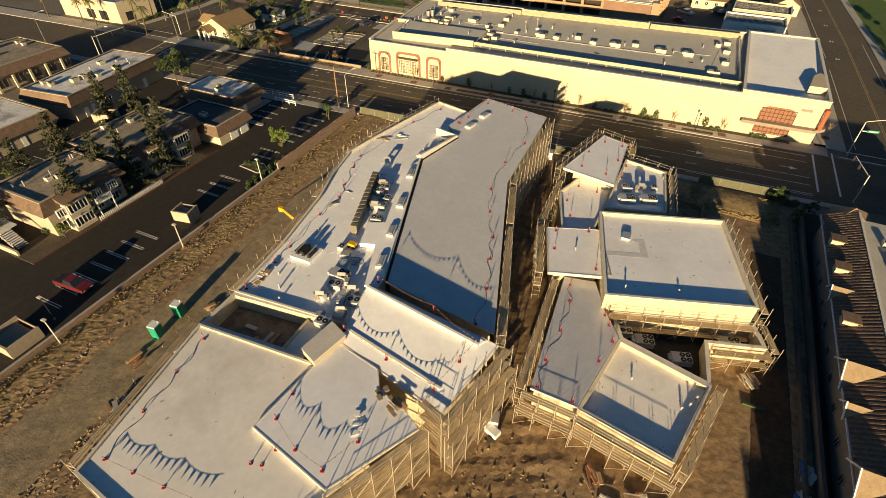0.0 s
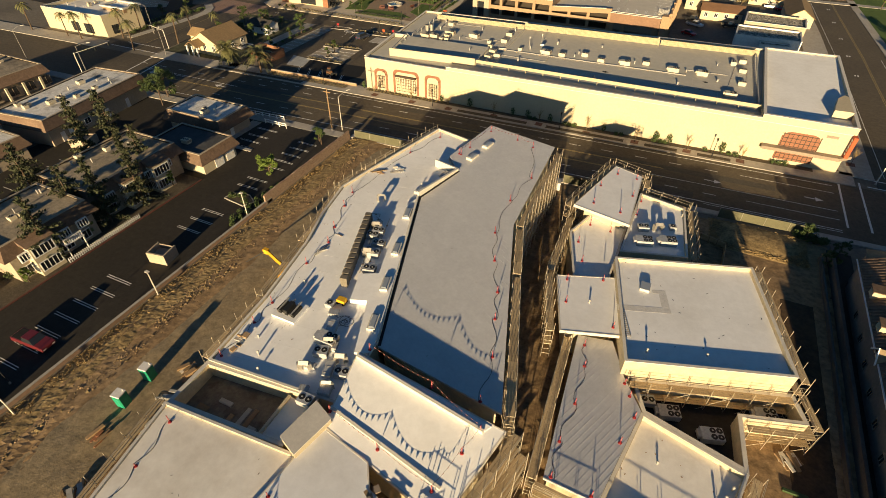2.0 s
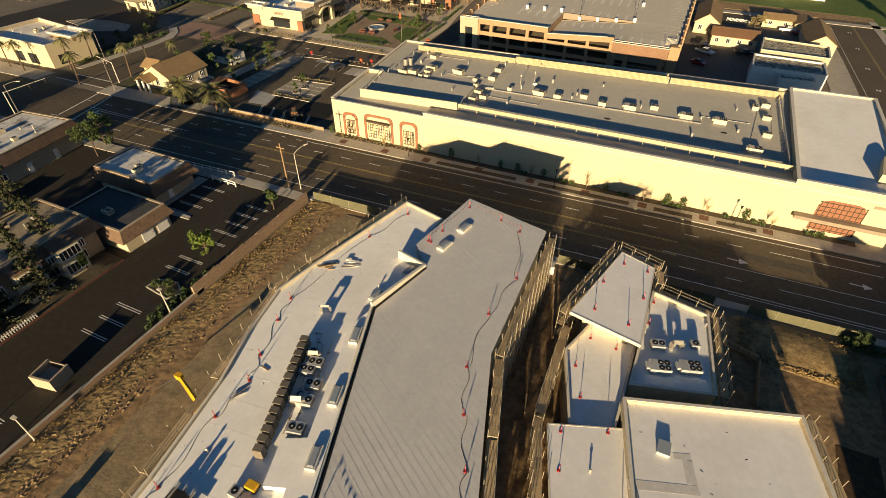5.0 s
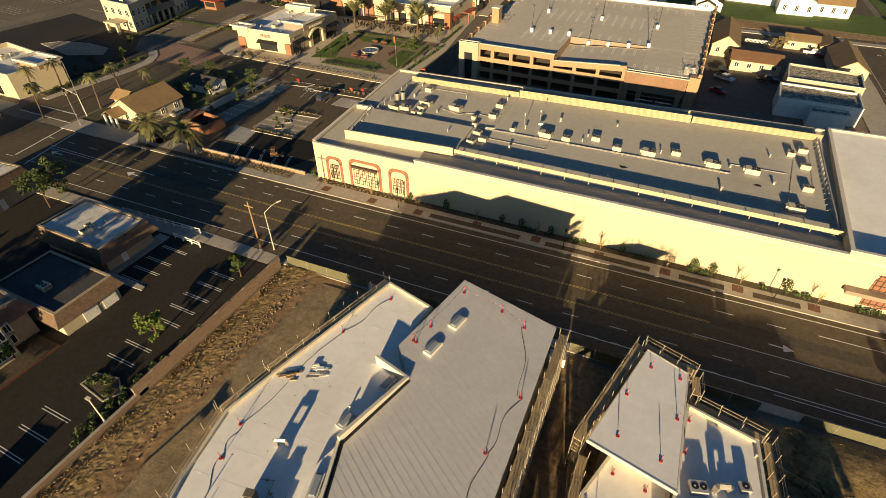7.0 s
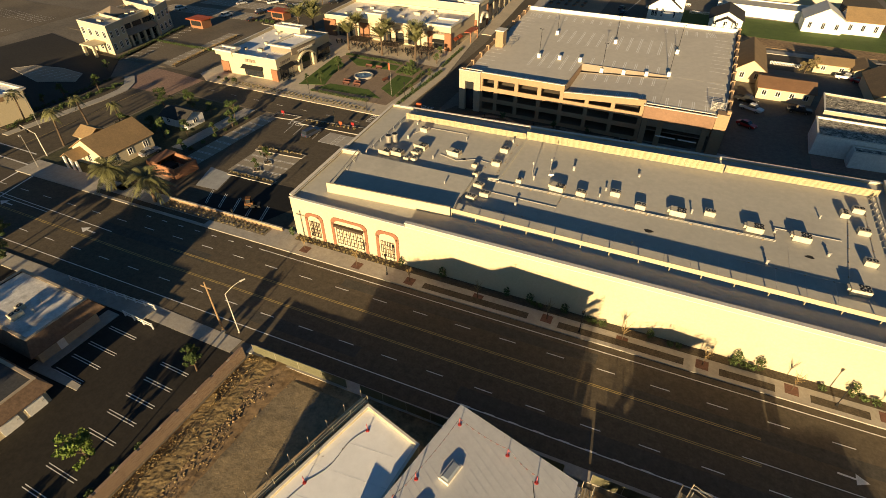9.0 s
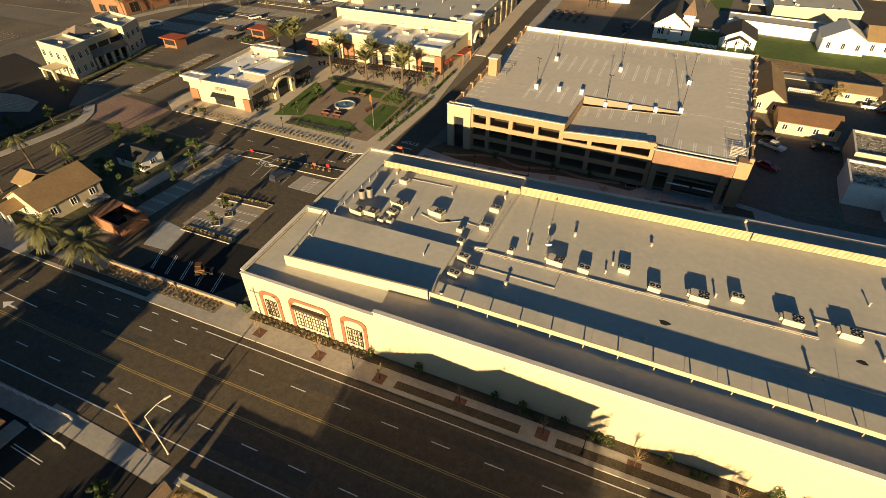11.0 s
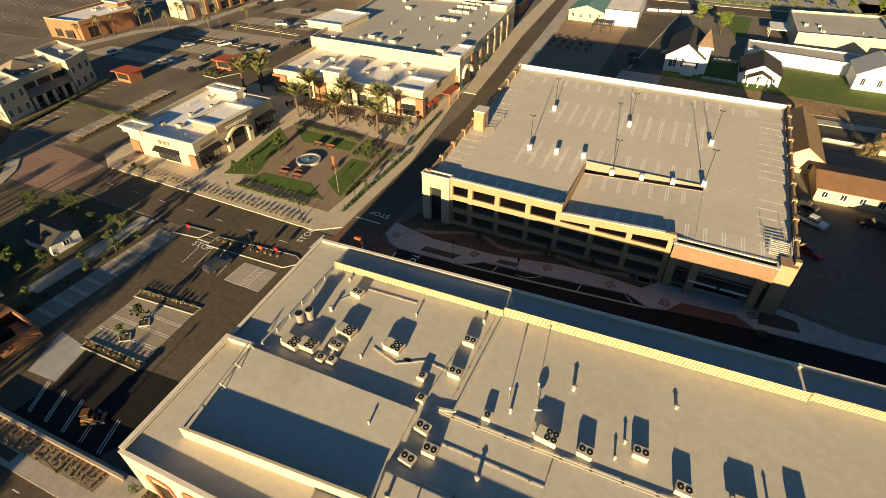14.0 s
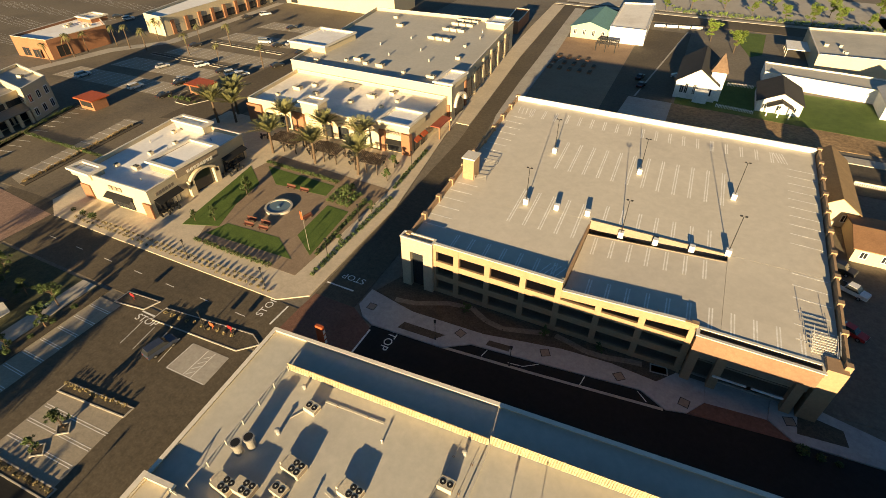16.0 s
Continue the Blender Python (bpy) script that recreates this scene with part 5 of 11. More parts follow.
def deck_lamp(x, y, h=7.2, lamp=True):
    z = gz(x, y)
    b = thing("deck_lamp" if lamp else "bollard_block", x, y, z, "black pole lamp on a white concrete block" if lamp else "white concrete block beside the ramp opening", "lamp post" if lamp else "bollard", "lamps on the garage deck" if lamp else "blocks on the garage deck")
    boxpart("block", -0.42, 0.42, -0.42, 0.42, 0, 1.1, WHITE, b, world=False, bevel=0.04)
    if lamp:
        bm = B()
        tube(bm, (0, 0, 1.1), (0, 0, h), 0.07, 6, 0.05)
        part("pole", bm, BLACK, b, world=False)
        for s in (-1, 1):
            bm = B()
            tube(bm, (0, 0, h - 0.1), (0.45 * s, 0, h), 0.03, 4)
            part("arm", bm, BLACK, b, world=False)
            bm = B()
            box(bm, 0.35 * s - 0.18, 0.35 * s + 0.18, -0.14, 0.14, h - 0.02, h + 0.1)
            part("lamp_head", bm, BLACK, b, world=False)
    return b


for x, y, l in ((-56.9, 198.3, 1), (-51.5, 198.9, 0), (-46.2, 199.4, 0), (-40, 197.3, 1), (-34.6, 197.2, 0), (-29.2, 197.3, 0), (-24.1, 198.2, 1), (-57.5, 218.0, 1), (-40.5, 216.8, 1), (-24.0, 215.0, 1)):
    deck_lamp(x, y, lamp=bool(l))
st_t = thing("stair_tower", -68.6, 203, gz(-68, 203), "cream stair tower with guard rails on the garage deck", "stair tower")
z = gz(-68, 203)
boxpart("shaft", -70.6, -68.4, 201.4, 204.2, z - 0.02, z + 4.2, STUCCO_TAN, st_t)
boxpart("roof", -70.8, -68.2, 201.2, 204.4, z + 4.2, z + 4.45, COPING, st_t)
for p, q in (((-68.2, 201.4), (-66.2, 202)), ((-66.2, 202), (-66.4, 208.6)), ((-66.4, 208.6), (-71, 208.4)), ((-71.2, 204.4), (-71.2, 208.4))):
    for zz in (0.5, 0.8, 1.1):
        bm = B()
        tube(bm, (*p, z + zz), (*q, z + zz), 0.03, 4)
        part("rail", bm, STEEL, st_t)
    bm = B()
    tube(bm, (*p, z), (*p, z + 1.1), 0.04, 4)
    part("rail_post", bm, STEEL, st_t)
# flat dark sheet on the deck paints the shade down the stairs
bm = B()
box(bm, -68.3, -66.5, 204.6, 208.2, z - 0.001, z + 0.004)
part("stairwell", bm, DARK, st_t)
st2 = thing("stair_enclosure", -12.4, 184, gz(-12, 184), "white steel stair guard at the deck corner", "stair")
z = gz(-12, 183)
for k in range(8):
    boxpart("tread", -13.6, -10.9, 182.2 + k * 0.35, 182.5 + k * 0.35, z + 0.15 + k * 0.12, z + 0.2 + k * 0.12, COPING, st2)
for x in (-13.7, -10.8):
    for zz in (0.6, 1.1, 1.9):
        bm = B()
        tube(bm, (x, 181.8, z + zz * 0.6), (x, 185.4, z + zz), 0.04, 4)
        part("rail", bm, WHITE, st2)


# the garage stands a little east of its first line
for ob in [o for o in bpy.data.objects if o.parent is None and o.name.split(".")[0] in ("parking_garage", "deck_lamp", "bollard_block", "stair_tower", "stair_enclosure")]:
    ob.location.x += 1.1


# ---- building under construction ----
def site_block(name, label, poly, h, roof, wall=SHEATHING, par=0.35, cap=COPING):
    return flat_building(name, label, poly, h, wall, roof, par, cap, "building", 0.28, 0.25)


HALL = [(-37.8, 6.6), (-20.2, 4.4), (-14.8, 18.6), (-25.2, 25.4), (-40.8, 24.4)]
big = site_block("unfinished_hall", "unfinished hall with a smooth white roof and scaffolding", HALL, 7.9, MEMBRANE_TAN, par=0.1)
# open court between the roofs
COURT = [(-40.9, 24.6), (-27.3, 25.6), (-27.2, 31.6), (-41.0, 30.2)]
COURT_FLOOR = mat("dusty_slab", (0.2, 0.17, 0.13), (0.13, 0.11, 0.085), 0.6, 3, 0.9, 0.3, stain=(0.06, 0.05, 0.04), stain_amount=0.7, mottle=0.25)
court = thing("open_court", -33.6, 26.8, 0, "roofless court with unfinished framing and cream parapets", "building")
bm = B()
ring(bm, COURT, 0.35, 0, 7.76)
part("wall", bm, SHEATHING, court)
bm = B()
ring(bm, inset(COURT, -0.05), 0.45, 7.763, 7.86)
part("coping", bm, COPING, court)
bm = B()
prism(bm, inset(COURT, 0.3), 5.6, 5.8)
part("lower_floor", bm, COURT_FLOOR, court)
for k, (x, y, w, d, z) in enumerate(((-38.6, 26.2, 1.3, 0.9, 0.12), (-36.8, 27.8, 1.6, 0.5, 0.2), (-35.2, 25.8, 0.5, 2.4, 0.1), (-34.0, 27.0, 0.5, 2.6, 0.1), (-33.2, 27.2, 0.5, 2.6, 0.1), (-32.2, 26.2, 0.9, 0.9, 0.35), (-37.6, 25.2, 1.8, 0.3, 0.15))):
    boxpart("stacked_board", x - w / 2, x + w / 2, y - d / 2, y + d / 2, 5.8, 5.8 + z, GREY_ROOF if k % 2 else WOOD, court)
boxpart("stair_landing", -30.2, -27.7, 26.0, 30.6, 5.8, 7.2, MEMBRANE_TAN, court)
boxpart("landing_kerb", -30.5, -30.2, 26.0, 30.6, 5.8, 7.5, SHEATHING, court)

W_EDGE = [(-40.9, 30.3), (-41.5, 40.4), (-43.1, 51.0), (-44.9, 57.4), (-46.0, 64.4), (-44.7, 70.0), (-40.0, 87.5), (-33.2, 85.8)]


def fz(x, y):
    return 7.6 + 0.029 * (y - 28)


long_a = site_block("unfinished_wing", "long unfinished wing with a white membrane roof", W_EDGE + [(-33.8, 78.8), (-31.0, 75.1), (-33.6, 66.0), (-31.4, 57), (-25.3, 39.8), (-24.8, 31.6)], fz, MEMBRANE, par=0.25)
M_POLY = [(-31.1, 91.0), (-18.45, 88.2), (-18.15, 65.9), (-15.6, 57.3), (-9.65, 37.5), (-25.1, 39.6), (-33.25, 66.1), (-30.65, 74.9), (-33.8, 78.6)]
metal = thing("metal_roof_wing", -22, 70, 0, "wing under a pale standing-seam metal roof", "building")


def mz(x, y):
    return 8.0 + 0.0496 * (y - 38.5)


bm = B()
prism(bm, inset(M_POLY, 0.5), 0, lambda x, y: mz(x, y) - 0.3)
part("wall", bm, SHEATHING, metal)
bm = B()
prism(bm, M_POLY, lambda x, y: mz(x, y) - 0.3, mz)
part("roof_deck", bm, SEAM, metal, "pale grey metal roof deck")


def clip_line(poly, p, d):
    """The stretches of the line p + s d that lie in the plan polygon."""
    ss = []
    for a, b in zip(poly, poly[1:] + poly[:1]):
        ex, ey = b[0] - a[0], b[1] - a[1]
        den = d[0] * ey - d[1] * ex
        if abs(den) < 1e-9:
            continue
        s = ((a[0] - p[0]) * ey - (a[1] - p[1]) * ex) / den
        u = ((a[0] - p[0]) * d[1] - (a[1] - p[1]) * d[0]) / den
        if 0 <= u < 1:
            ss.append(s)
    ss.sort()
    return [(ss[i], ss[i + 1]) for i in range(0, len(ss) - 1, 2)]


def seams(poly, d, step, zf, owner, h=0.06, w=0.06, material=SEAM):
    d = Vector(d).normalized()
    n = Vector((-d.y, d.x))
    offs = [n.dot(Vector(p)) for p in poly]
    o = min(offs) + step / 2
    while o < max(offs):
        p = n * o
        for s0, s1 in clip_line(poly, p, d):
            if s1 - s0 > 0.2:
                a, b = p + d * s0, p + d * s1
                bm = B()
                wedge(bm, a, b, w, lambda x, y: zf(x, y) - 0.01, lambda x, y: zf(x, y) + h)
                part("seam", bm, material, owner)
        o += step


seams(M_POLY, (1.0, -0.62), 0.7, mz, metal, 0.011, 0.045)
# cream edge wall between the two roofs
for p, q in (((-25.3, 39.7), (-33.5, 66.2)), ((-33.5, 66.2), (-30.9, 75.0))):
    bm = B()
    wedge(bm, p, q, 0.3, fz, lambda x, y: mz(x, y) + 0.35)
    part("edge_wall", bm, COPING, metal)
    bm = B()
    wedge(bm, (p[0] + 0.36, p[1]), (q[0] + 0.36, q[1]), 0.34, lambda x, y: mz(x, y) + 0.024, lambda x, y: mz(x, y) + 0.034)
    part("gutter", bm, BLACK, metal, "dark gutter along the metal roof")
bm = B()
wedge(bm, (-33.5, 66.2), (-30.85, 74.95), 0.35, lambda x, y: mz(x, y) + 0.3, 10.3)
part("raised_fascia", bm, COPING, metal)
bm = B()
wedge(bm, (-30.7, 75.0), (-35.2, 76.1), 0.3, 8.8, 10.28)
part("raised_fascia", bm, COPING, metal)
# upper strip of the wing beside the metal roof
bm = B()
prism(bm, [(-33.4, 66.1), (-34.3, 62.6), (-30.5, 49.3), (-32.7, 48.2), (-31.4, 43.9), (-29.4, 44.6), (-26.7, 37.4), (-25.2, 38.0), (-25.4, 39.9)], fz, lambda x, y: fz(x, y) + 0.75)
part("upper_roof", bm, MEMBRANE, long_a, "raised white roof strip")

# folded front canopies
def plate(name, label, poly, zf, thick, material=MEMBRANE):
    b = thing(name, poly[0][0], poly[0][1], 0, label, "canopy roof")
    bm = B()
    prism(bm, poly, lambda x, y: zf(x, y) - thick, zf)
    part("roof_plate", bm, material, b)
    bm = B()
    ring(bm, inset(poly, -0.04), 0.14, lambda x, y: zf(x, y) - thick - 0.03, lambda x, y: zf(x, y) + 0.03)
    part("edge_trim", bm, COPING, b)
    return b


F_POLY = [(-26.0, 37.3), (-8.5, 35.2), (-10.8, 25.6), (-24.8, 28.8)]


def cz(x, y):
    return 8.2 + 0.115 * (y - 28)


can_f = plate("front_canopy", "wide white canopy roof with two low ridges", F_POLY, cz, 0.5)
for p, q, h in (((-25.7, 36.6), (-10.4, 34.2), 0.5), ((-25.2, 30.7), (-12.0, 28.1), 0.16)):
    bm = B()
    wedge(bm, p, q, 0.3, lambda x, y: cz(x, y) - 0.01, lambda x, y: cz(x, y) + h)
    part("ridge", bm, COPING, can_f)
bm = B()
prism(bm, [(-25.8, 37.1), (-9.9, 35.1), (-10.3, 34.45), (-25.7, 36.8)], cz, lambda x, y: cz(x, y) + 0.1)
part("upper_band", bm, MEMBRANE, can_f)
bm = B()
prism(bm, inset(F_POLY, 1.2), 0, lambda x, y: cz(x, y) - 0.52)
part("wall", bm, SHEATHING, can_f)
K_POLY = [(-26.4, 16.7), (-24.9, 28.75), (-19.0, 27.5), (-17.6, 25.4), (-14.2, 24.4), (-12.0, 23.2), (-16.7, 14.6)]
can_k = plate("side_canopy", "white canopy roof with a notched edge", K_POLY, lambda x, y: 8.25, 0.4)
bm = B()
prism(bm, [(-27.4, 25.9), (-25.2, 25.0), (-24.2, 29.4), (-26.6, 30.4)], 8.0, 9.0)
bump = thing("stair_bulkhead", -25.2, 26.4, 8.0, "cream roof bulkhead box", "bulkhead")
part("box", bm, STUCCO, bump)
bm = B()
prism(bm, inset([(-27.4, 25.9), (-25.2, 25.0), (-24.2, 29.4), (-26.6, 30.4)], -0.06), 9.003, 9.1)
part("lid", bm, COPING, bump)

# ---- smaller buildings east of the lane ----
b1p = [(-8.1, 92.8), (-3.4, 91.1), (-3.2, 76.3), (-12.0, 78.1)]
plate("pointed_canopy", "white canopy roof over the corner building", b1p, lambda x, y: 6.9, 0.4)
b1 = thing("corner_building", -6, 86, 0, "unfinished corner building with yellow sheathing", "building")
bm = B()
prism(bm, inset(b1p, 1.3), 0, 6.48)
part("wall", bm, SHEATHING, b1)
b2 = site_block("low_building", "low unfinished building with a white roof and equipment well", [(-2.9, 87.9), (4.15, 86.3), (5.6, 73.8), (-3.4, 71.2), (-3.2, 78.6)], 5.2, MEMBRANE)
b2b = site_block("link_building", "small unfinished block with a white roof", [(-9.4, 78.9), (-3.5, 78.5), (-3.6, 71.0), (-3.8, 64.2), (-8.4, 64.0), (-11.2, 73.6)], 4.6, MEMBRANE)
sq = [(-10.4, 62.85), (-3.0, 65.6), (-0.5, 55.45), (-7.45, 53.2)]
plate("square_canopy", "square white canopy roof beside the hall", sq, lambda x, y: 5.2, 0.4)
b3 = thing("entry_block", -5, 60, 0, "unfinished entry block under the canopy", "building")
bm = B()
prism(bm, inset(sq, 0.8), 0, 4.78)
part("wall", bm, SHEATHING, b3)
q_poly = [(-3.8, 68.45), (13.65, 74.1), (18.2, 56.4), (0.5, 50.7)]
b4 = flat_building("square_hall", "square unfinished hall with a white membrane roof", q_poly, 6.0, SHEATHING, MEMBRANE, 0.45, COPING, "building", 0.35, 0.35)
m2 = [(-5.3, 54.4), (-1.2, 55.2), (1.0, 50.4), (3.45, 46.6), (1.15, 34.8), (-4.15, 35.0)]
b5 = thing("shed_roof_wing", 0, 45, 0, "wing under a ribbed pale metal roof", "building")
bm = B()
prism(bm, inset(m2, 0.4), 0, 3.8)
part("wall", bm, SHEATHING, b5)
bm = B()
prism(bm, m2, 3.8, 4.1)
part("roof_deck", bm, SEAM, b5)
seams(m2, (0.45, 1.0), 0.55, lambda x, y: 4.1, b5, 0.02, 0.05)
b6p = [(3.6, 46.9), (14.3, 44.2), (11.5, 33.1), (1.3, 35.1)]
b6 = flat_building("low_hall", "low unfinished hall with a tan membrane roof", b6p, 2.9, SHEATHING, MEMBRANE_TAN, 0.5, COPING, "building", 0.35, 0.35)
b7 = thing("equipment_court", 12, 51, 0, "sunken equipment court with cream parapets", "building")
cp = [(1.9, 51.0), (18.9, 56.5), (20.2, 53.0), (13.6, 51.0), (14.3, 44.35), (3.7, 47.05)]
bm = B()
ring(bm, cp, 0.35, 0, 3.4)
part("wall", bm, SHEATHING, b7)
# floor takes a near-black colour to deepen the shade inside the court
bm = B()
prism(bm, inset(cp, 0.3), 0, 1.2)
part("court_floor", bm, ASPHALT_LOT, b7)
bm = B()
ring(bm, inset(cp, -0.05), 0.45, 3.403, 3.52)
part("coping", bm, COPING, b7)


# ---- west side: parking lot, shops and offices ----
def gable(bm, x0, x1, y0, y1, z0, z1, axis, over=0.4, thick=0.15):
    """A gable roof of two slabs over a rectangle; axis: the way of the ridge."""
    x0, x1, y0, y1 = x0 - over, x1 + over, y0 - over, y1 + over
    if axis == "x":
        m = (y0 + y1) / 2
        for a, b in ((y0, m), (y1, m)):
            prism(bm, [(x0, a), (x1, a), (x1, b), (x0, b)], lambda x, y: z0 + (z1 - z0) * (1 - abs(y - m) / abs(a - m)) - thick, lambda x, y: z0 + (z1 - z0) * (1 - abs(y - m) / abs(a - m)))
    else:
        m = (x0 + x1) / 2
        for a, b in ((x0, m), (x1, m)):
            prism(bm, [(a, y0), (b, y0), (b, y1), (a, y1)], lambda x, y: z0 + (z1 - z0) * (1 - abs(x - m) / abs(a - m)) - thick, lambda x, y: z0 + (z1 - z0) * (1 - abs(x - m) / abs(a - m)))


def gable_wall(bm, x0, x1, y0, y1, h, z1, axis):
    """House walls with pointed gable ends."""
    if axis == "x":
        m = (y0 + y1) / 2
        prof, ends, mk = [(y0, 0), (y1, 0), (y1, h), (m, z1), (y0, h)], (x0, x1), (lambda e, a, z: (e, a, z))
    else:
        m = (x0 + x1) / 2
        prof, ends, mk = [(x0, 0), (x1, 0), (x1, h), (m, z1), (x0, h)], (y0, y1), (lambda e, a, z: (a, e, z))
    r = [[bm.verts.new(mk(e, a, z)) for a, z in prof] for e in ends]
    for k in range(5):
        bm.faces.new((r[0][k], r[0][(k + 1) % 5], r[1][(k + 1) % 5], r[1][k]))
    bm.faces.new(r[0])
    bm.faces.new(r[1])


def house(label, x0, x1, y0, y1, h, z1, axis, wall, roof, name="house", wins=True, over=0.5):
    b = thing(name, (x0 + x1) / 2, (y0 + y1) / 2, 0, label, "house")
    bm = B()
    gable_wall(bm, x0, x1, y0, y1, h, z1 - 0.22, axis)
    part("wall", bm, wall, b)
    bm = B()
    gable(bm, x0, x1, y0, y1, h - 0.1, z1, axis, over)
    part("roof", bm, roof, b)
    if wins:
        n = max(1, int((x1 - x0) / 3.2))
        for k in range(n):
            c = x0 + (x1 - x0) * (k + 0.5) / n
            window(b, (c - 0.6, y0), (c + 0.6, y0), h * 0.32, h * 0.78)
        n = max(1, int((y1 - y0) / 3.5))
        for k in range(n):
            c = y0 + (y1 - y0) * (k + 0.5) / n
            window(b, (x1, c - 0.6), (x1, c + 0.6), h * 0.32, h * 0.78)
    return b


def mansard(name, label, x0, x1, y0, y1, h, roof=GRAVEL_ROOF, wall=STUCCO_BEIGE, slope=TILE, out=0.9, drop=1.7, category="shop"):
    """A flat-roofed block whose wall top carries a sloping tiled band."""
    b = thing(name, (x0 + x1) / 2, (y0 + y1) / 2, 0, label, category)
    bm = B()
    ring(bm, rect(x0, x1, y0, y1), 0.3, -0.03, h)
    part("wall", bm, wall, b)
    bm = B()
    prism(bm, rect(x0 + 0.28, x1 - 0.28, y0 + 0.28, y1 - 0.28), h - 0.2, h + 0.22)
    part("roof", bm, roof, b)
    o, i = rect(x0 - out, x1 + out, y0 - out, y1 + out), rect(x0 - 0.01, x1 + 0.01, y0 - 0.01, y1 + 0.01)
    for k in range(4):
        a, c, d, e = o[k], o[(k + 1) % 4], i[(k + 1) % 4], i[k]
        bm = B()
        lo = [bm.verts.new((*p, z)) for p, z in ((a, h - drop), (c, h - drop), (d, h + 0.25), (e, h + 0.25))]
        hi = [bm.verts.new((*p, z)) for p, z in ((a, h - drop + 0.15), (c, h - drop + 0.15), (d, h + 0.4), (e, h + 0.4))]
        bm.faces.new(lo)
        bm.faces.new(hi)
        for q in range(4):
            bm.faces.new((lo[q], lo[(q + 1) % 4], hi[(q + 1) % 4], hi[q]))
        part("tiled_band", bm, slope, b)
    bm = B()
    ring(bm, rect(x0 - 0.1, x1 + 0.1, y0 - 0.1, y1 + 0.1), 0.4, h + 0.41, h + 0.52)
    part("coping", bm, STUCCO_BEIGE, b)
    return b


def door(b, p, q, h=2.1, material=WHITE):
    p, q = Vector(p), Vector(q)
    d = (q - p).normalized()
    n = Vector((d.y, -d.x))
    bm = B()
    prism(bm, [tuple(p), tuple(q), tuple(q + n * 0.08), tuple(p + n * 0.08)], 0, h)
    dr = part("door", bm, material, b)
    c = p.lerp(q, 0.85) + n * 0.11
    boxpart("door_handle", c.x - 0.04, c.x + 0.04, c.y - 0.04, c.y + 0.04, 0.98, 1.08, STEEL, dr)


def clutter(x0, x1, y0, y1, z, n, seed, group):
    """Small vents, curbs and boxes on an old roof, each a thing."""
    rr = random.Random(seed)
    for k in range(n):
        x, y = rr.uniform(x0, x1), rr.uniform(y0, y1)
        if rr.random() < 0.5:
            vent(x, y, z, rr.uniform(0.3, 0.9), rr.uniform(0.08, 0.2))
        else:
            hvac(x, y, z, rr.choice(["small", "small", "mid"]), rr.choice([0, 90]), group=group)


sh1 = mansard("shop_building", "tan shop building with a brown tiled roof band", -132.8, -119.4, 61.7, 88.6, 5.4, WHITE_OLD)
for y in (64, 66, 68, 76, 82):
    door(sh1, (-119.4, y), (-119.4, y + 1.0))
window(sh1, (-119.4, 70.2), (-119.4, 71.8), 1.0, 2.4)
sh1.rotation_euler.z = radians(7)
clutter(-130, -122, 65, 85, 5.62, 14, 3, "rooftop units of the shops")
sh2 = mansard("shop_building", "brown-roofed shop building with an arcade", -168.0, -150.0, 63.0, 84.0, 5.0)
for y in np.arange(64.5, 82, 4.2):
    boxpart("arcade_column", -148.9, -148.4, y, y + 0.5, 0, 3.2, STUCCO, sh2)
    window(sh2, (-150.0, y + 1.0), (-150.0, y + 3.4), 0.4, 2.6, frame=STUCCO_DARK)
clutter(-166, -152, 65, 82, 5.22, 6, 4, "rooftop units of the shops")
sh3 = mansard("shop_building", "tan shop building with a white parapet and brown roof band", -136.0, -117.4, 30.0, 57.4, 4.6, WHITE_OLD)
for y in (44, 47, 50):
    door(sh3, (-117.4, y), (-117.4, y + 1.0))
clutter(-134, -119, 30, 52, 4.82, 8, 5, "rooftop units of the shops")
sh4 = mansard("white_roof_shop", "low brown shop with a bright patched white roof", -102.0, -87.4, 79.4, 88.0, 4.2, WHITE_OLD, STUCCO_BEIGE, TILE, 1.0, 1.8)
clutter(-100, -91, 80, 86, 4.42, 4, 6, "rooftop units of the shops")
door(sh4, (-87.4, 82), (-87.4, 83))
sh5 = mansard("dark_roof_shop", "low tan shop with a dark flat roof and brown band", -94.2, -80.8, 67.6, 76.2, 3.9, DARK_ROOF, STUCCO, TILE, 0.8, 1.5)
hvac(-87, 70.5, 4.12, "mid", 0, group="rooftop units of the shops")
for y in (70.5, 73.5):
    door(sh5, (-80.8, y), (-80.8, y + 2.2), 2.4)
# old offices among the conifers
off = mansard("office_building", "old two-storey office building with a brown mansard roof", -94.6, -83.0, 33.2, 46.4, 6.2)
off2 = mansard("office_building", "old two-storey office building with a brown mansard roof", -97.6, -85.4, 48.2, 66.6, 6.0)
clutter(-93.6, -85, 34.4, 45, 6.42, 7, 8, "rooftop units of the offices")
clutter(-97, -88, 50, 64, 6.22, 7, 9, "rooftop units of the offices")
for b, x, ys in ((off, -83.0, (34, 37, 40, 43)), (off2, -85.4, (50, 54, 58, 62))):
    for y in ys:
        window(b, (x, y), (x, y + 2.0), 0.6, 2.2, 0.1, bars=2)
        window(b, (x + 0.95, y + 0.1), (x + 0.95, y + 1.9), 3.4, 4.8, 0.3, bars=3)
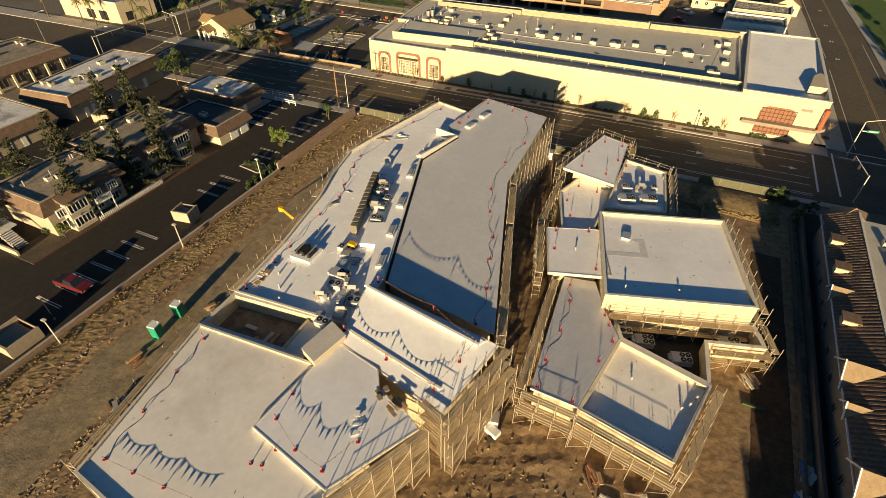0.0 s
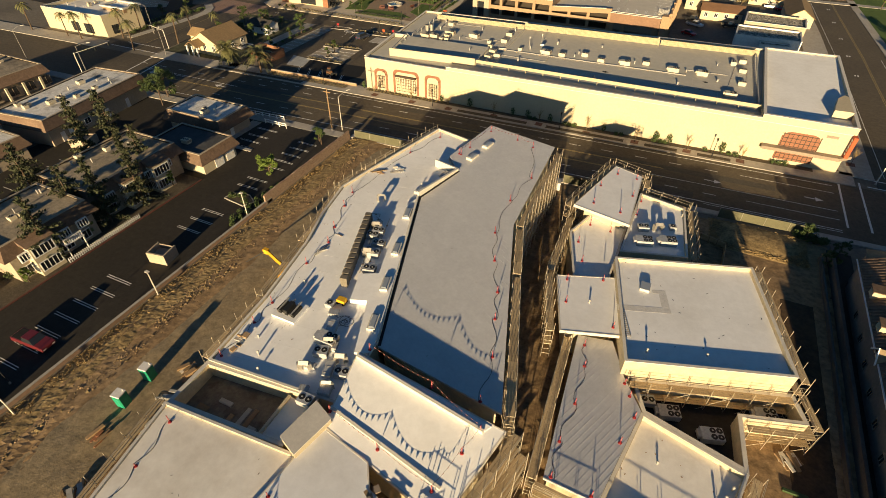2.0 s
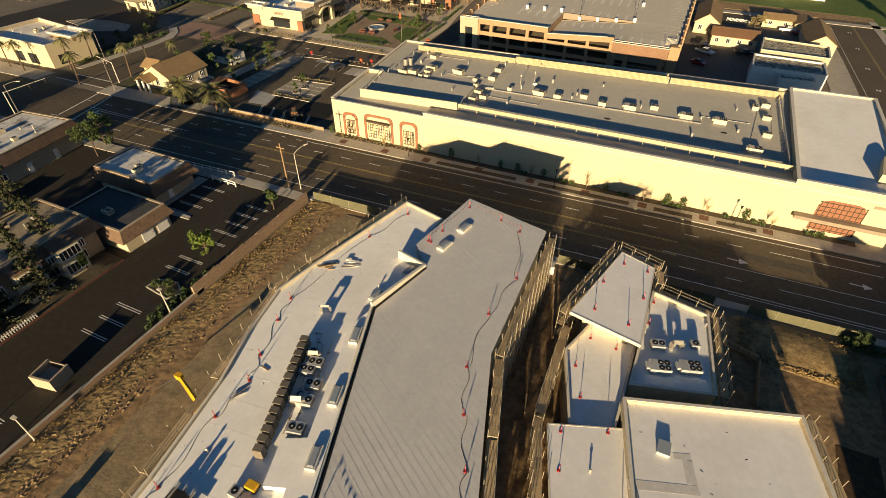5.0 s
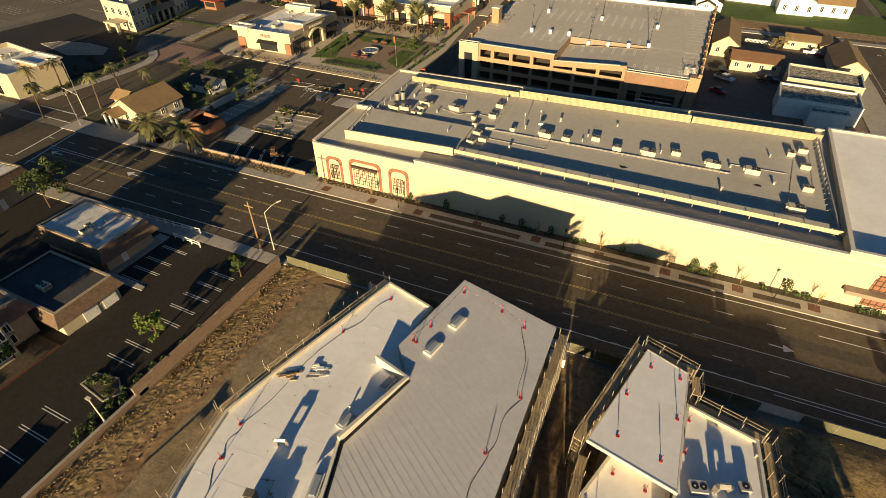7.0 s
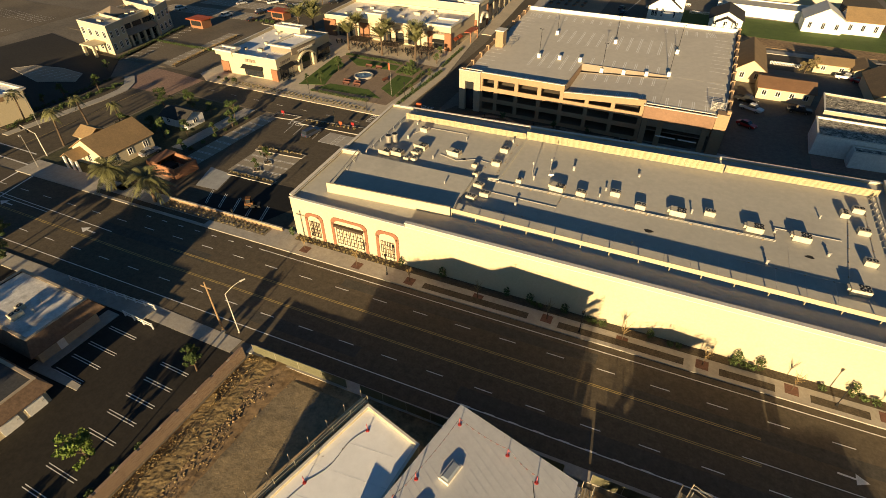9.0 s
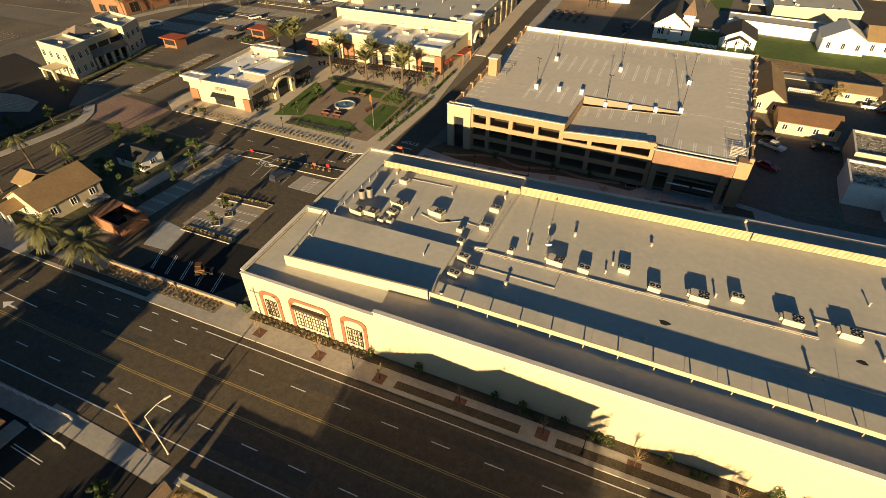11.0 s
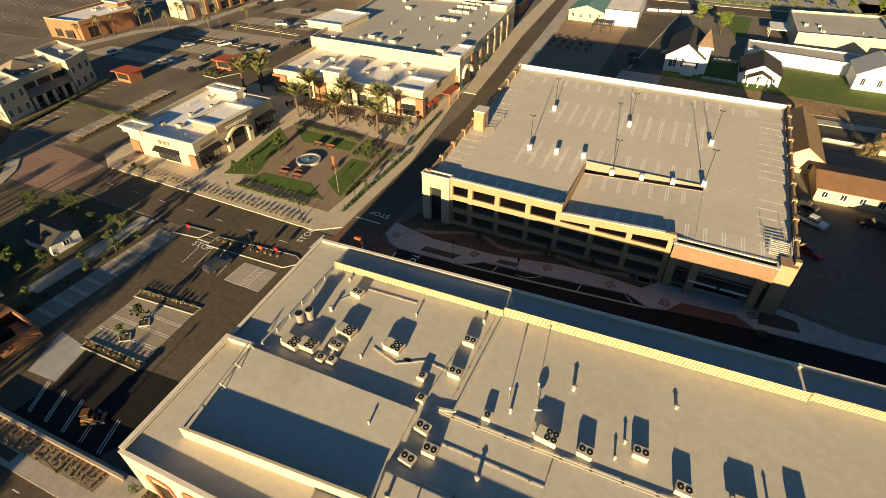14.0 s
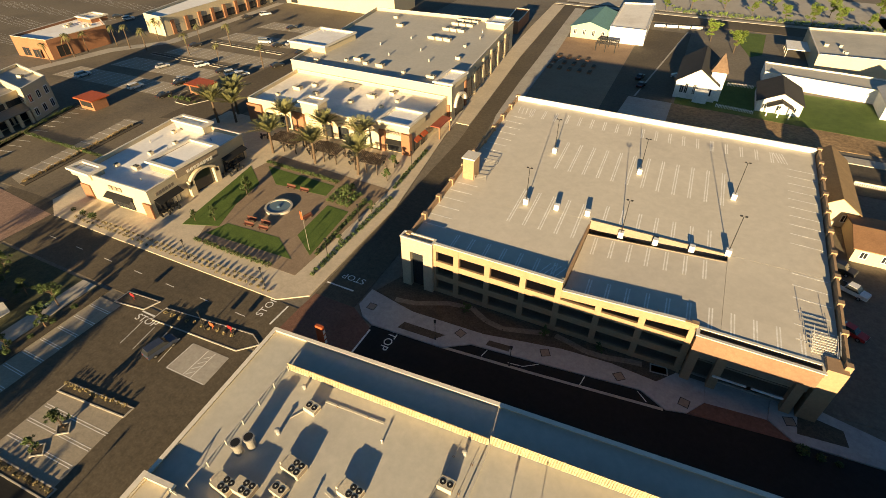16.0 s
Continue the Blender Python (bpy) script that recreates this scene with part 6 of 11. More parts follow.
for k, (x, y) in enumerate(((-83.0, 37.2), (-85.2, 55.2), (-85.2, 61.0))):
    bay = thing("bay_window", x, y, 0, "white two-storey glazed bay on the office front", "bay window")
    boxpart("bay_wall", x, x + 1.8, y - 1.8, y + 1.8, -0.02, 5.6, STUCCO, bay)
    for z0 in (0.8, 3.4):
        window(bay, (x + 1.8, y - 1.6), (x + 1.8, y + 1.6), z0, z0 + 1.7, 0.1, bars=4)
        window(bay, (x + 0.2, y - 1.8), (x + 1.7, y - 1.8), z0, z0 + 1.7, 0.1, bars=2)
    bm = B()
    prism(bm, rect(x - 0.1, x + 2.1, y - 2.1, y + 2.1), 5.6, lambda xx, yy: 5.75 + 0.35 * (x + 2.1 - xx))
    part("roof", bm, TILE, bay)
porch = thing("stair_porch", -82.6, 41.2, 0, "white timber stair porch with railings", "porch")
boxpart("landing", -83.8, -81.0, 39.8, 43.0, 2.6, 2.8, WHITE, porch)
for k in range(12):
    boxpart("step", -83.6, -82.4, 36.4 + 0.29 * k, 36.7 + 0.29 * k, 0.12 + 0.22 * k, 0.2 + 0.22 * k, WHITE, porch)
for x, y in ((-83.6, 40), (-81.2, 40), (-83.6, 42.8), (-81.2, 42.8)):
    boxpart("post", x - 0.07, x + 0.07, y - 0.07, y + 0.07, 0, 3.7, WHITE, porch)
for k in range(9):
    boxpart("baluster", -81.15, -81.05, 40.1 + 0.33 * k, 40.18 + 0.33 * k, 2.8, 3.6, WHITE, porch)
boxpart("handrail", -81.2, -81.0, 39.9, 42.9, 3.6, 3.7, WHITE, porch)
front = thing("stair_porch", -90, 29.2, 0, "cream timber stairs with white railings at the office end", "porch")
for k in range(10):
    boxpart("step", -88.4 + 0.3 * k, -88.1 + 0.3 * k, 28.2, 29.8, 2.3 - 0.22 * k, 2.4 - 0.22 * k, WHITE, front)
boxpart("landing", -92.0, -88.4, 27.8, 30.9, 2.3, 2.5, WHITE, front)
for x in np.arange(-92, -85.4, 0.45):
    z = 2.5 if x < -88.4 else max(0.1, 2.5 - 0.73 * (x + 88.4))
    boxpart("baluster", x - 0.04, x + 0.04, 27.8, 27.9, z, z + 0.95, WHITE, front)
boxpart("porch_wall", -94, -84, 27.2, 27.5, 0, 1.0, STUCCO, front)
pf = thing("picket_fence", -80.6, 45, 0, "low white picket fence along the red kerb", "fence")
for y in np.arange(39, 52, 0.35):
    boxpart("picket", -80.64, -80.56, y, y + 0.14, 0.02, 0.95, WHITE, pf)
boxpart("rail", -80.56, -80.5, 39, 52, 0.6, 0.7, WHITE, pf)
slab("planted_strip", rect(-86, -80.4, 27, 66), 0.12, MULCH, "mulched front garden strip of the offices", "planting bed", 0.2)
bm = B()
box(bm, -80.4, -80.15, 27, 66, 0, 0.16)
setting("red_kerb", bm, mat("red_kerb_paint", (0.13, 0.05, 0.04), (0.1, 0.04, 0.03), 1, 6, 0.8, 0.1), "red painted kerb", "kerb")
slab("shop_walk", [(-88.4, 78), (-79.2, 78.4), (-79.4, 79.2), (-86, 79.4), (-86, 90), (-88.4, 90)], 0.12, CONCRETE, "concrete walk beside the shops", "pavement", 0.2)

# walls, enclosures, fences
def trash_enclosure(x, y, w, d, rz, label):
    t = thing("trash_enclosure", x, y, 0, label, "trash enclosure", rz=rz)
    for a, b, c, e in ((-w / 2, w / 2, -d / 2, -d / 2 + 0.25), (-w / 2, -w / 2 + 0.25, -d / 2 + 0.25, d / 2), (w / 2 - 0.25, w / 2, -d / 2 + 0.25, d / 2)):
        boxpart("wall", a, b, c, e, 0, 1.9, STUCCO_BEIGE, t, world=False)
    boxpart("gate", -w / 2 + 0.3, w / 2 - 0.3, d / 2 - 0.12, d / 2 - 0.04, 0.1, 1.7, STUCCO_DARK, t, world=False)
    boxpart("dumpster", -w / 2 + 0.6, w / 2 - 0.6, -d / 2 + 0.5, d / 2 - 0.5, 0, 1.3, STUCCO_DARK, t, world=False, bevel=0.05)
    return t


trash_enclosure(-68.4, 46.1, 3.2, 2.8, 10, "tan stucco trash enclosure in the parking lot")
trash_enclosure(-67.4, 16.4, 4.6, 4.2, 0, "tan stucco trash enclosure beside the brick wall")
trash_enclosure(-113.0, 66.0, 4.2, 3.4, 20, "white stucco trash enclosure behind the shops")
rw = thing("red_enclosure", -112.4, 124.6, 0, "red block trash enclosure", "trash enclosure")
bm = B()
ring(bm, [(-117.6, 122.2), (-109.0, 121.8), (-108.4, 127.2), (-116.8, 127.8)], 0.3, 0, 2.4)
part("wall", bm, STUCCO_ORANGE, rw)
boxpart("dumpster", -115, -112, 123.4, 125.4, 0, 1.5, DARK, rw, bevel=0.05)
boxpart("roof_band", -117.4, -114.6, 122.2, 127.6, 2.4, 2.6, STUCCO_ORANGE, rw)

for (p, q) in (((-99.6, 92.0), (-81.9, 93.05)), ((-85.0, 90.3), (-79.1, 90.2))):
    fr = thing("white_rail_fence", p[0], p[1], 0, "white painted rail fence at the lot entrance", "fence")
    p, q = Vector(p), Vector(q)
    n = int((q - p).length / 1.8)
    for k in range(n + 1):
        c = p.lerp(q, k / n)
        boxpart("post", c.x - 0.08, c.x + 0.08, c.y - 0.08, c.y + 0.08, 0, 1.15, WHITE, fr)
    for z in (0.45, 0.95):
        bm = B()
        wedge(bm, p, q, 0.06, z, z + 0.16)
        part("rail", bm, WHITE, fr)
slab("entrance_apron", [(-86, 91.2), (-66, 91.6), (-66, 94.0), (-86, 93.8)], 0.03, CONCRETE, "concrete apron at the parking lot entrance", "driveway", 0.05)


# ---- plaza, shops and houses to the north ----
def pitched_tower(b, x0, x1, y0, y1, z0, z1, wall, name="tower"):
    """A box that rises above a roof, with an overhanging cornice and sunk top."""
    bm = B()
    ring(bm, rect(x0, x1, y0, y1), 0.3, z0, z1)
    t = part(name, bm, wall, b)
    bm = B()
    ring(bm, rect(x0 - 0.45, x1 + 0.45, y0 - 0.45, y1 + 0.45), 0.8, z1 - 0.35, z1 + 0.12)
    part("cornice", bm, COPING, t)
    bm = B()
    prism(bm, rect(x0 + 0.28, x1 - 0.28, y0 + 0.28, y1 - 0.28), z0, z1 - 0.5)
    part("tower_roof", bm, MEMBRANE, t)
    return t


def awning(b, p, q, z, d=1.2, material=BLACK):
    p, q = Vector(p), Vector(q)
    u = (q - p).normalized()
    n = Vector((u.y, -u.x))
    bm = B()
    v = [bm.verts.new(c) for c in ((*p, z), (*q, z), (*(q + n * d), z - 0.7), (*(p + n * d), z - 0.7), (*p, z - 0.08), (*q, z - 0.08), (*(q + n * d), z - 0.85), (*(p + n * d), z - 0.85))]
    for f in ((0, 1, 2, 3), (7, 6, 5, 4), (0, 3, 7, 4), (1, 5, 6, 2), (3, 2, 6, 7)):
        bm.faces.new([v[i] for i in f])
    return part("awning", bm, material, b)


def sign_bars(b, p, q, z, h, n, material=STUCCO_DARK):
    """Lettering that cannot be read, as bars on a wall."""
    p, q = Vector(p), Vector(q)
    u = (q - p).normalized()
    m = Vector((u.y, -u.x))
    L = (q - p).length
    for k in range(n):
        a, c = p + u * L * (k + 0.12) / n, p + u * L * (k + 0.85) / n
        bm = B()
        prism(bm, [tuple(a), tuple(c), tuple(c + m * 0.1), tuple(a + m * 0.1)], z, z + h)
        part("sign_bar", bm, material, b)


# corner restaurant
standing = set(bpy.data.objects)
r1 = flat_building("restaurant", "cream and brown corner restaurant with a stepped parapet", [(-147.4, 172.8), (-126.9, 173.4), (-128.6, 201.4), (-150.4, 201.0)], 5.4, STUCCO, MEMBRANE, 0.9)
pitched_tower(r1, -135.0, -127.2, 181.0, 192.4, 5.3, 7.6, STUCCO_DARK)
pitched_tower(r1, -149.0, -142.6, 172.6, 175.8, 5.3, 6.9, STUCCO)
pitched_tower(r1, -147.0, -137.5, 198.4, 201.2, 5.3, 7.6, STUCCO)
boxpart("brick_base", -147.5, -144.6, 172.55, 172.75, 0, 3.6, STUCCO_ORANGE, r1)
boxpart("brick_pier", -129.0, -126.8, 172.9, 173.25, 0, 3.4, STUCCO_ORANGE, r1)
awning(r1, (-139.4, 172.9), (-132.0, 173.1), 3.6)
window(r1, (-139.0, 172.95), (-132.4, 173.15), 0.5, 2.8, 0.1, BLACK, bars=4)
sign_bars(r1, (-138.2, 172.9), (-134.2, 173.05), 4.4, 0.9, 3)
window(r1, (-126.95, 174.2), (-127.4, 180.4), 0.4, 3.4, 0.1, BLACK, bars=5)
awning(r1, (-126.95, 174.2), (-127.4, 180.6), 3.9, 1.5)
sign_bars(r1, (-127.0, 175.0), (-127.4, 180.0), 4.4, 0.7, 6)
sign_bars(r1, (-126.75, 183.2), (-126.75, 190.4), 5.6, 0.7, 8, COPING)
for k, (y0, y1) in enumerate(((182.6, 184.0), (189.6, 191.0))):
    boxpart("arch_pier", -127.2, -126.4, y0, y1, 0, 3.6, STUCCO, r1)
bm = B()
n = 12
for k in range(n):
    t0, t1 = math.pi * k / n, math.pi * (k + 1) / n
    pr = []
    for t, r in ((t0, 3.5), (t1, 3.5), (t1, 2.9), (t0, 2.9)):
        pr.append((186.8 - r * math.cos(t) * 1.15, 2.6 + r * math.sin(t) * 0.75))
    a = [bm.verts.new((-127.2, y, z)) for y, z in pr]
    c = [bm.verts.new((-126.4, y, z)) for y, z in pr]
    bm.faces.new(a)
    bm.faces.new(c)
    for q in range(4):
        bm.faces.new((a[q], a[(q + 1) % 4], c[(q + 1) % 4], c[q]))
bmesh.ops.remove_doubles(bm, verts=bm.verts, dist=0.001)
part("entrance_arch", bm, STUCCO, r1)
boxpart("entrance_glass", -127.25, -127.1, 184.0, 189.6, 0.1, 4.6, GLASS, r1)
window(r1, (-127.9, 193.6), (-128.4, 200.4), 0.4, 3.4, 0.1, BLACK, bars=4)
awning(r1, (-127.8, 193.4), (-128.4, 200.6), 3.9, 1.3)
for x, y, k in ((-138, 180, "mid"), (-141, 186, "small"), (-136, 194, "large"), (-143, 179, "small"), (-140, 192, "small"), (-145, 196, "small")):
    hvac(x, y, 5.4, k, 0, group="rooftop units of the restaurant")
for x, y in ((-133, 177), (-139, 189), (-146, 190), (-134, 197)):
    vent(x, y, 5.4)
for o in bpy.data.objects:
    if o not in standing and o.parent is None:
        o.matrix_basis = Matrix.Translation((1.0, 1.5, 0)) @ o.matrix_basis

# long shop behind the palms
s_low = flat_building("plaza_shop", "cream plaza shop with brick piers and corner towers", [(-141.0, 219.6), (-92.2, 221.2), (-92.8, 243.0), (-143.0, 243.0)], 6.0, STUCCO, MEMBRANE_TAN, 0.9)
pitched_tower(s_low, -100.6, -92.0, 220.6, 229.0, 5.9, 8.0, STUCCO)
pitched_tower(s_low, -122.6, -117.2, 219.2, 223.0, 5.9, 9.4, STUCCO)
for x0, x1 in ((-141.2, -136.4), (-126.4, -122.8), (-100.4, -98.8), (-94.2, -91.9)):
    boxpart("brick_pier", x0, x1, 219.0 + 0.03 * (x0 + 141), 220.2 + 0.03 * (x0 + 141), 0, 5.6, STUCCO_ORANGE, s_low)
for x in (-134, -129.5, -116, -111.2, -106.4):
    yy = 219.6 + 0.033 * (x + 141)
    window(s_low, (x - 1.6, yy), (x + 1.6, yy + 0.1), 0.4, 3.8, 0.12, BLACK, bars=3)
    bm = B()
    for k in range(10):
        t0, t1 = math.pi * k / 10, math.pi * (k + 1) / 10
        pr = [(x - r * math.cos(t), 3.8 + 0.6 * r * math.sin(t)) for t, r in ((t0, 2.0), (t1, 2.0), (t1, 1.5), (t0, 1.5))]
        a = [bm.verts.new((c, yy - 0.15, z)) for c, z in pr]
        d = [bm.verts.new((c, yy + 0.06, z)) for c, z in pr]
        bm.faces.new(a)
        bm.faces.new(d)
        for q in range(4):
            bm.faces.new((a[q], a[(q + 1) % 4], d[(q + 1) % 4], d[q]))
    bmesh.ops.remove_doubles(bm, verts=bm.verts, dist=0.001)
    part("window_arch", bm, STUCCO_TAN, s_low)
window(s_low, (-98.4, 221.0), (-94.4, 221.1), 0.3, 3.0, 0.1, BLACK, bars=3)
awning(s_low, (-98.6, 220.9), (-94.2, 221.0), 3.4)
sign_bars(s_low, (-98.4, 220.5), (-94.0, 220.6), 5.0, 0.8, 5)
for y in (223, 226.5):
    window(s_low, (-92.2, y), (-92.3, y + 2.4), 0.4, 3.2, 0.1, BLACK, bars=2)
    awning(s_low, (-92.2, y - 0.1), (-92.3, y + 2.6), 3.6, 1.0, SIGN_RED)
boxpart("red_canopy_roof", -92.0, -89.4, 231.6, 238.6, 3.3, 3.55, CANOPY_RED, s_low)
for y in (231.9, 238.0):
    boxpart("canopy_post", -89.8, -89.5, y, y + 0.3, 0, 3.4, STUCCO_ORANGE, s_low)
for x, y, k in ((-134, 232, "large"), (-131, 236, "mid"), (-127, 231, "mid"), (-115, 230, "mid"), (-112, 236, "large"), (-106, 231, "small"), (-104, 236, "small"), (-108, 240, "mid"), (-120, 238, "small"), (-136, 226, "small")):
    hvac(x, y, 6.0, k, 0, group="rooftop units of the shops")

s_hi = flat_building("big_store", "large pale store with tall parapets and rooftop equipment", [(-145.0, 243.2), (-91.6, 243.4), (-99.0, 312.0), (-155.0, 308.0)], 8.4, STUCCO, GREY_ROOF, 1.0)
pitched_tower(s_hi, -155.0, -141.0, 255.0, 272.0, 8.3, 10.6, STUCCO)
pitched_tower(s_hi, -97.0, -91.9, 244, 254, 8.3, 10.2, STUCCO)
pitched_tower(s_hi, -106, -99.4, 303, 311.4, 8.3, 10.6, STUCCO)
for k in range(6):
    y = 256 + k * 9
    x = -91.6 - 0.108 * (y - 243.4)
    window(s_hi, (x, y), (x - 0.6, y + 5.4), 0.8, 6.6, 0.15, STUCCO_TAN, bars=2)
    boxpart("pilaster", x - 0.4, x + 0.5, y - 1.6, y - 0.4, 0, 8.2, STUCCO_ORANGE if k < 1 else STUCCO, s_hi)
bm = B()
for k in range(12):
    t0, t1 = math.pi * k / 12, math.pi * (k + 1) / 12
    pr = [(249.2 - r * math.cos(t), 3.2 + 0.8 * r * math.sin(t)) for t, r in ((t0, 3.8), (t1, 3.8), (t1, 3.1), (t0, 3.1))]
    a = [bm.verts.new((-92.2, y, z)) for y, z in pr]
    c = [bm.verts.new((-91.2, y, z)) for y, z in pr]
    bm.faces.new(a)
    bm.faces.new(c)
    for q in range(4):
        bm.faces.new((a[q], a[(q + 1) % 4], c[(q + 1) % 4], c[q]))
bmesh.ops.remove_doubles(bm, verts=bm.verts, dist=0.001)
part("entrance_arch", bm, COPING, s_hi)
boxpart("entrance_glass", -92.3, -91.9, 246.4, 252, 0.1, 5.4, GLASS, s_hi)
boxpart("brick_corner", -94.6, -92.0, 242.9, 243.2, 0, 4.6, STUCCO_ORANGE, s_hi)
for y in (283.4, 294.8, 302.4, 307.6):
    for x in (-117.8, -114.9, -112.0):
        hvac(x, y, 8.4, "large", 0, group="rooftop units of the big store")
for x, y, k in ((-128, 254, "large"), (-124, 252, "mid"), (-119, 252, "large"), (-110, 250, "small"), (-101, 250, "large"), (-139, 248, "mid"), (-135, 292, "large"), (-142, 301, "mid"), (-101, 268, "mid"), (-98, 258, "small"), (-104, 280, "small"), (-98.5, 251, "small"), (-131, 252, "small")):
    hvac(x, y, 8.4, k, 0, group="rooftop units of the big store")
for x, y in ((-122, 262), (-115, 270), (-108, 262), (-130, 270), (-124, 280), (-103, 290), (-105, 297)):
    vent(x, y, 8.4, 0.8, 0.2)

# fountain
ft = thing("fountain", -105.7, 188.6, 0.17, "round tiled fountain with a still pool", "fountain")
bm = B()
ring(bm, [(2.9 * math.cos(t), 2.9 * math.sin(t)) for t in np.linspace(0, math.tau, 33)[:-1]], 0.45, 0, 0.55)
part("rim", bm, CONCRETE, ft, world=False)
bm = B()
prism(bm, [(2.5 * math.cos(t), 2.5 * math.sin(t)) for t in np.linspace(0, math.tau, 33)[:-1]], 0.0, 0.38)
part("pool", bm, WATER, ft, world=False)
bm = B()
tube(bm, (0, 0, 0.38), (0, 0, 0.7), 0.5, 14, 0.2)
part("jet_base", bm, mat("blue_tile", (0.08, 0.13, 0.2), (0.05, 0.09, 0.14), 2, 8, 0.3, 0.05), ft, world=False)
for a, (x, y, rz) in enumerate(((-107.6, 182.6, 5), (-106.9, 181.0, 5), (-104.2, 182.8, 5), (-103.4, 181.2, 5), (-108.5, 196.0, 3), (-105.0, 196.1, 3), (-97.9, 188.3, 75))):
    bn = thing("park_bench", x, y, 0.17, "dark brick-red bench beside the fountain", "bench", "benches of the plaza", rz=rz)
    boxpart("seat", -1.1, 1.1, -0.28, 0.28, 0.38, 0.46, BENCH_RED, bn, world=False)
    boxpart("backrest", -1.1, 1.1, 0.24, 0.3, 0.46, 0.95, BENCH_RED, bn, world=False)
    for xx in (-0.9, 0.75):
        boxpart("leg", xx, xx + 0.15, -0.25, 0.25, 0, 0.38, BLACK, bn, world=False)
flag = thing("flag_pole", -91.2, 180.0, 0.17, "white flag pole with a hanging flag", "flag pole")
bm = B()
tube(bm, (0, 0, 0), (0, 0, 9), 0.055, 6, 0.03)
part("pole", bm, STEEL, flag, world=False)
boxpart("flag", -0.5, 0.0, -0.05, 0.05, 6.9, 8.6, SIGN_RED, flag, world=False)


def umbrella_table(x, y, rz):
    t = thing("patio_table", x, y, 0.15, "dark round patio table with four chairs", "patio table", "tables in front of the shop", rz=rz)
    bm = B()
    tube(bm, (0, 0, 0.7), (0, 0, 0.76), 0.6, 10)
    part("tabletop", bm, BLACK, t, world=False)
    bm = B()
    tube(bm, (0, 0, 0), (0, 0, 0.7), 0.06, 6, 0.04)
    part("pedestal", bm, BLACK, t, world=False)
    for k in range(4):
        a = k * math.pi / 2 + 0.4
        cx, cy = math.cos(a), math.sin(a)
        bm = B()
        box(bm, cx - 0.22, cx + 0.22, cy - 0.22, cy + 0.22, 0.4, 0.47)
        box(bm, cx * 1.2 - 0.2, cx * 1.2 + 0.2, cy * 1.2 - 0.2, cy * 1.2 + 0.2, 0.47, 0.9)
        box(bm, cx - 0.15, cx + 0.15, cy - 0.15, cy + 0.15, 0, 0.4)
        part("chair", bm, BLACK, t, world=False)
    return t


def pergola(x0, x1, y0, y1):
    """A dark timber trellis on posts over the outdoor tables."""
    p = thing("pergola", (x0 + x1) / 2, (y0 + y1) / 2, 0.15, "dark slatted timber pergola over the patio tables", "pergola", "pergolas in front of the shop", rz=2)
    hx, hy = (x1 - x0) / 2, (y1 - y0) / 2
    for sx in (-1, 0, 1):
        for sy in (-1, 1):
            boxpart("post", sx * (hx - 0.5) - 0.1, sx * (hx - 0.5) + 0.1, sy * (hy - 0.5) - 0.1, sy * (hy - 0.5) + 0.1, 0, 2.6, PERGOLA_WOOD, p, world=False)
    for sy in (-1, 1):
        boxpart("beam", -hx, hx, sy * (hy - 0.5) - 0.08, sy * (hy - 0.5) + 0.08, 2.6, 2.8, PERGOLA_WOOD, p, world=False)
    n_ = int(hx * 2 / 0.42)
    for k in range(n_ + 1):
        x = -hx + 0.1 + k * (2 * hx - 0.2) / n_
        boxpart("slat", x - 0.09, x + 0.09, -hy, hy, 2.8, 2.92, PERGOLA_WOOD, p, world=False)


PERGOLA_WOOD = mat("dark_stained_timber", (0.07, 0.05, 0.035), (0.05, 0.036, 0.026), 0.6, 6, 0.8, 0.2, vary=0.2)
for x0, x1 in ((-125.4, -117.4), (-113.2, -105.4), (-100.8, -94.0)):
    pergola(x0, x1, 208.7, 213.8)
ut = umbrella_table(-124, 212.5, 0)
for k, (x, y) in enumerate([(-121 + 3.1 * i, 211.6 + (i % 2) * 2.6) for i in range(8)] + [(-128, 214), (-131, 213), (-120.5, 215.6), (-113, 216), (-104, 215), (-96.6, 214)]):
    copy_thing(ut, pose(x, y, 0.15, 0, 0, 37 * k))
ut2 = umbrella_table(-125.4, 176.6, 0)
tagged(ut2, group="tables in front of the restaurant")
for k, y in enumerate((179, 194.5, 197.5)):
    copy_thing(ut2, pose(-125.4, y, 0.15, 0, 0, 50 * k))

# kiosks, office, far shops
for k, (x, y) in enumerate(((-189.8, 207.4), (-169.4, 229.0))):
    kb = thing("kiosk", x, y, 0, "small terracotta kiosk with a flat red roof", "kiosk", "kiosks in the parking lot")
    boxpart("wall", -3.0, 3.0, -2.2, 2.2, 0, 3.0, STUCCO_ORANGE, kb, world=False)
    boxpart("roof", -3.9, 3.9, -3.0, 3.0, 3.0, 3.3, SIGN_RED, kb, world=False)
    # dark panel on the wall paints the shaded inside of the kiosk
    boxpart("opening", -2.4, 2.4, -2.26, -2.2, 0.9, 2.6, DARK, kb, world=False)
OFC = [[(-206, 172.2), (-190.6, 171.0), (-192.9, 179.2), (-206.6, 181.0)], [(-210, 181.3), (-196.2, 179.7), (-198.8, 194.4), (-213, 196.0)], [(-214, 196.3), (-195.2, 193.6), (-199.4, 202.8), (-217, 205.6)]]
offices = [flat_building("office_block", lb, poly, h, STUCCO, GREY_ROOF, 0.7) for lb, poly, h in (("cream two-storey office pavilion with an entrance porch", OFC[0], 8.3), ("cream office wing behind an arcade", OFC[1], 7.4), ("cream two-storey office pavilion with dark windows", OFC[2], 8.5))]
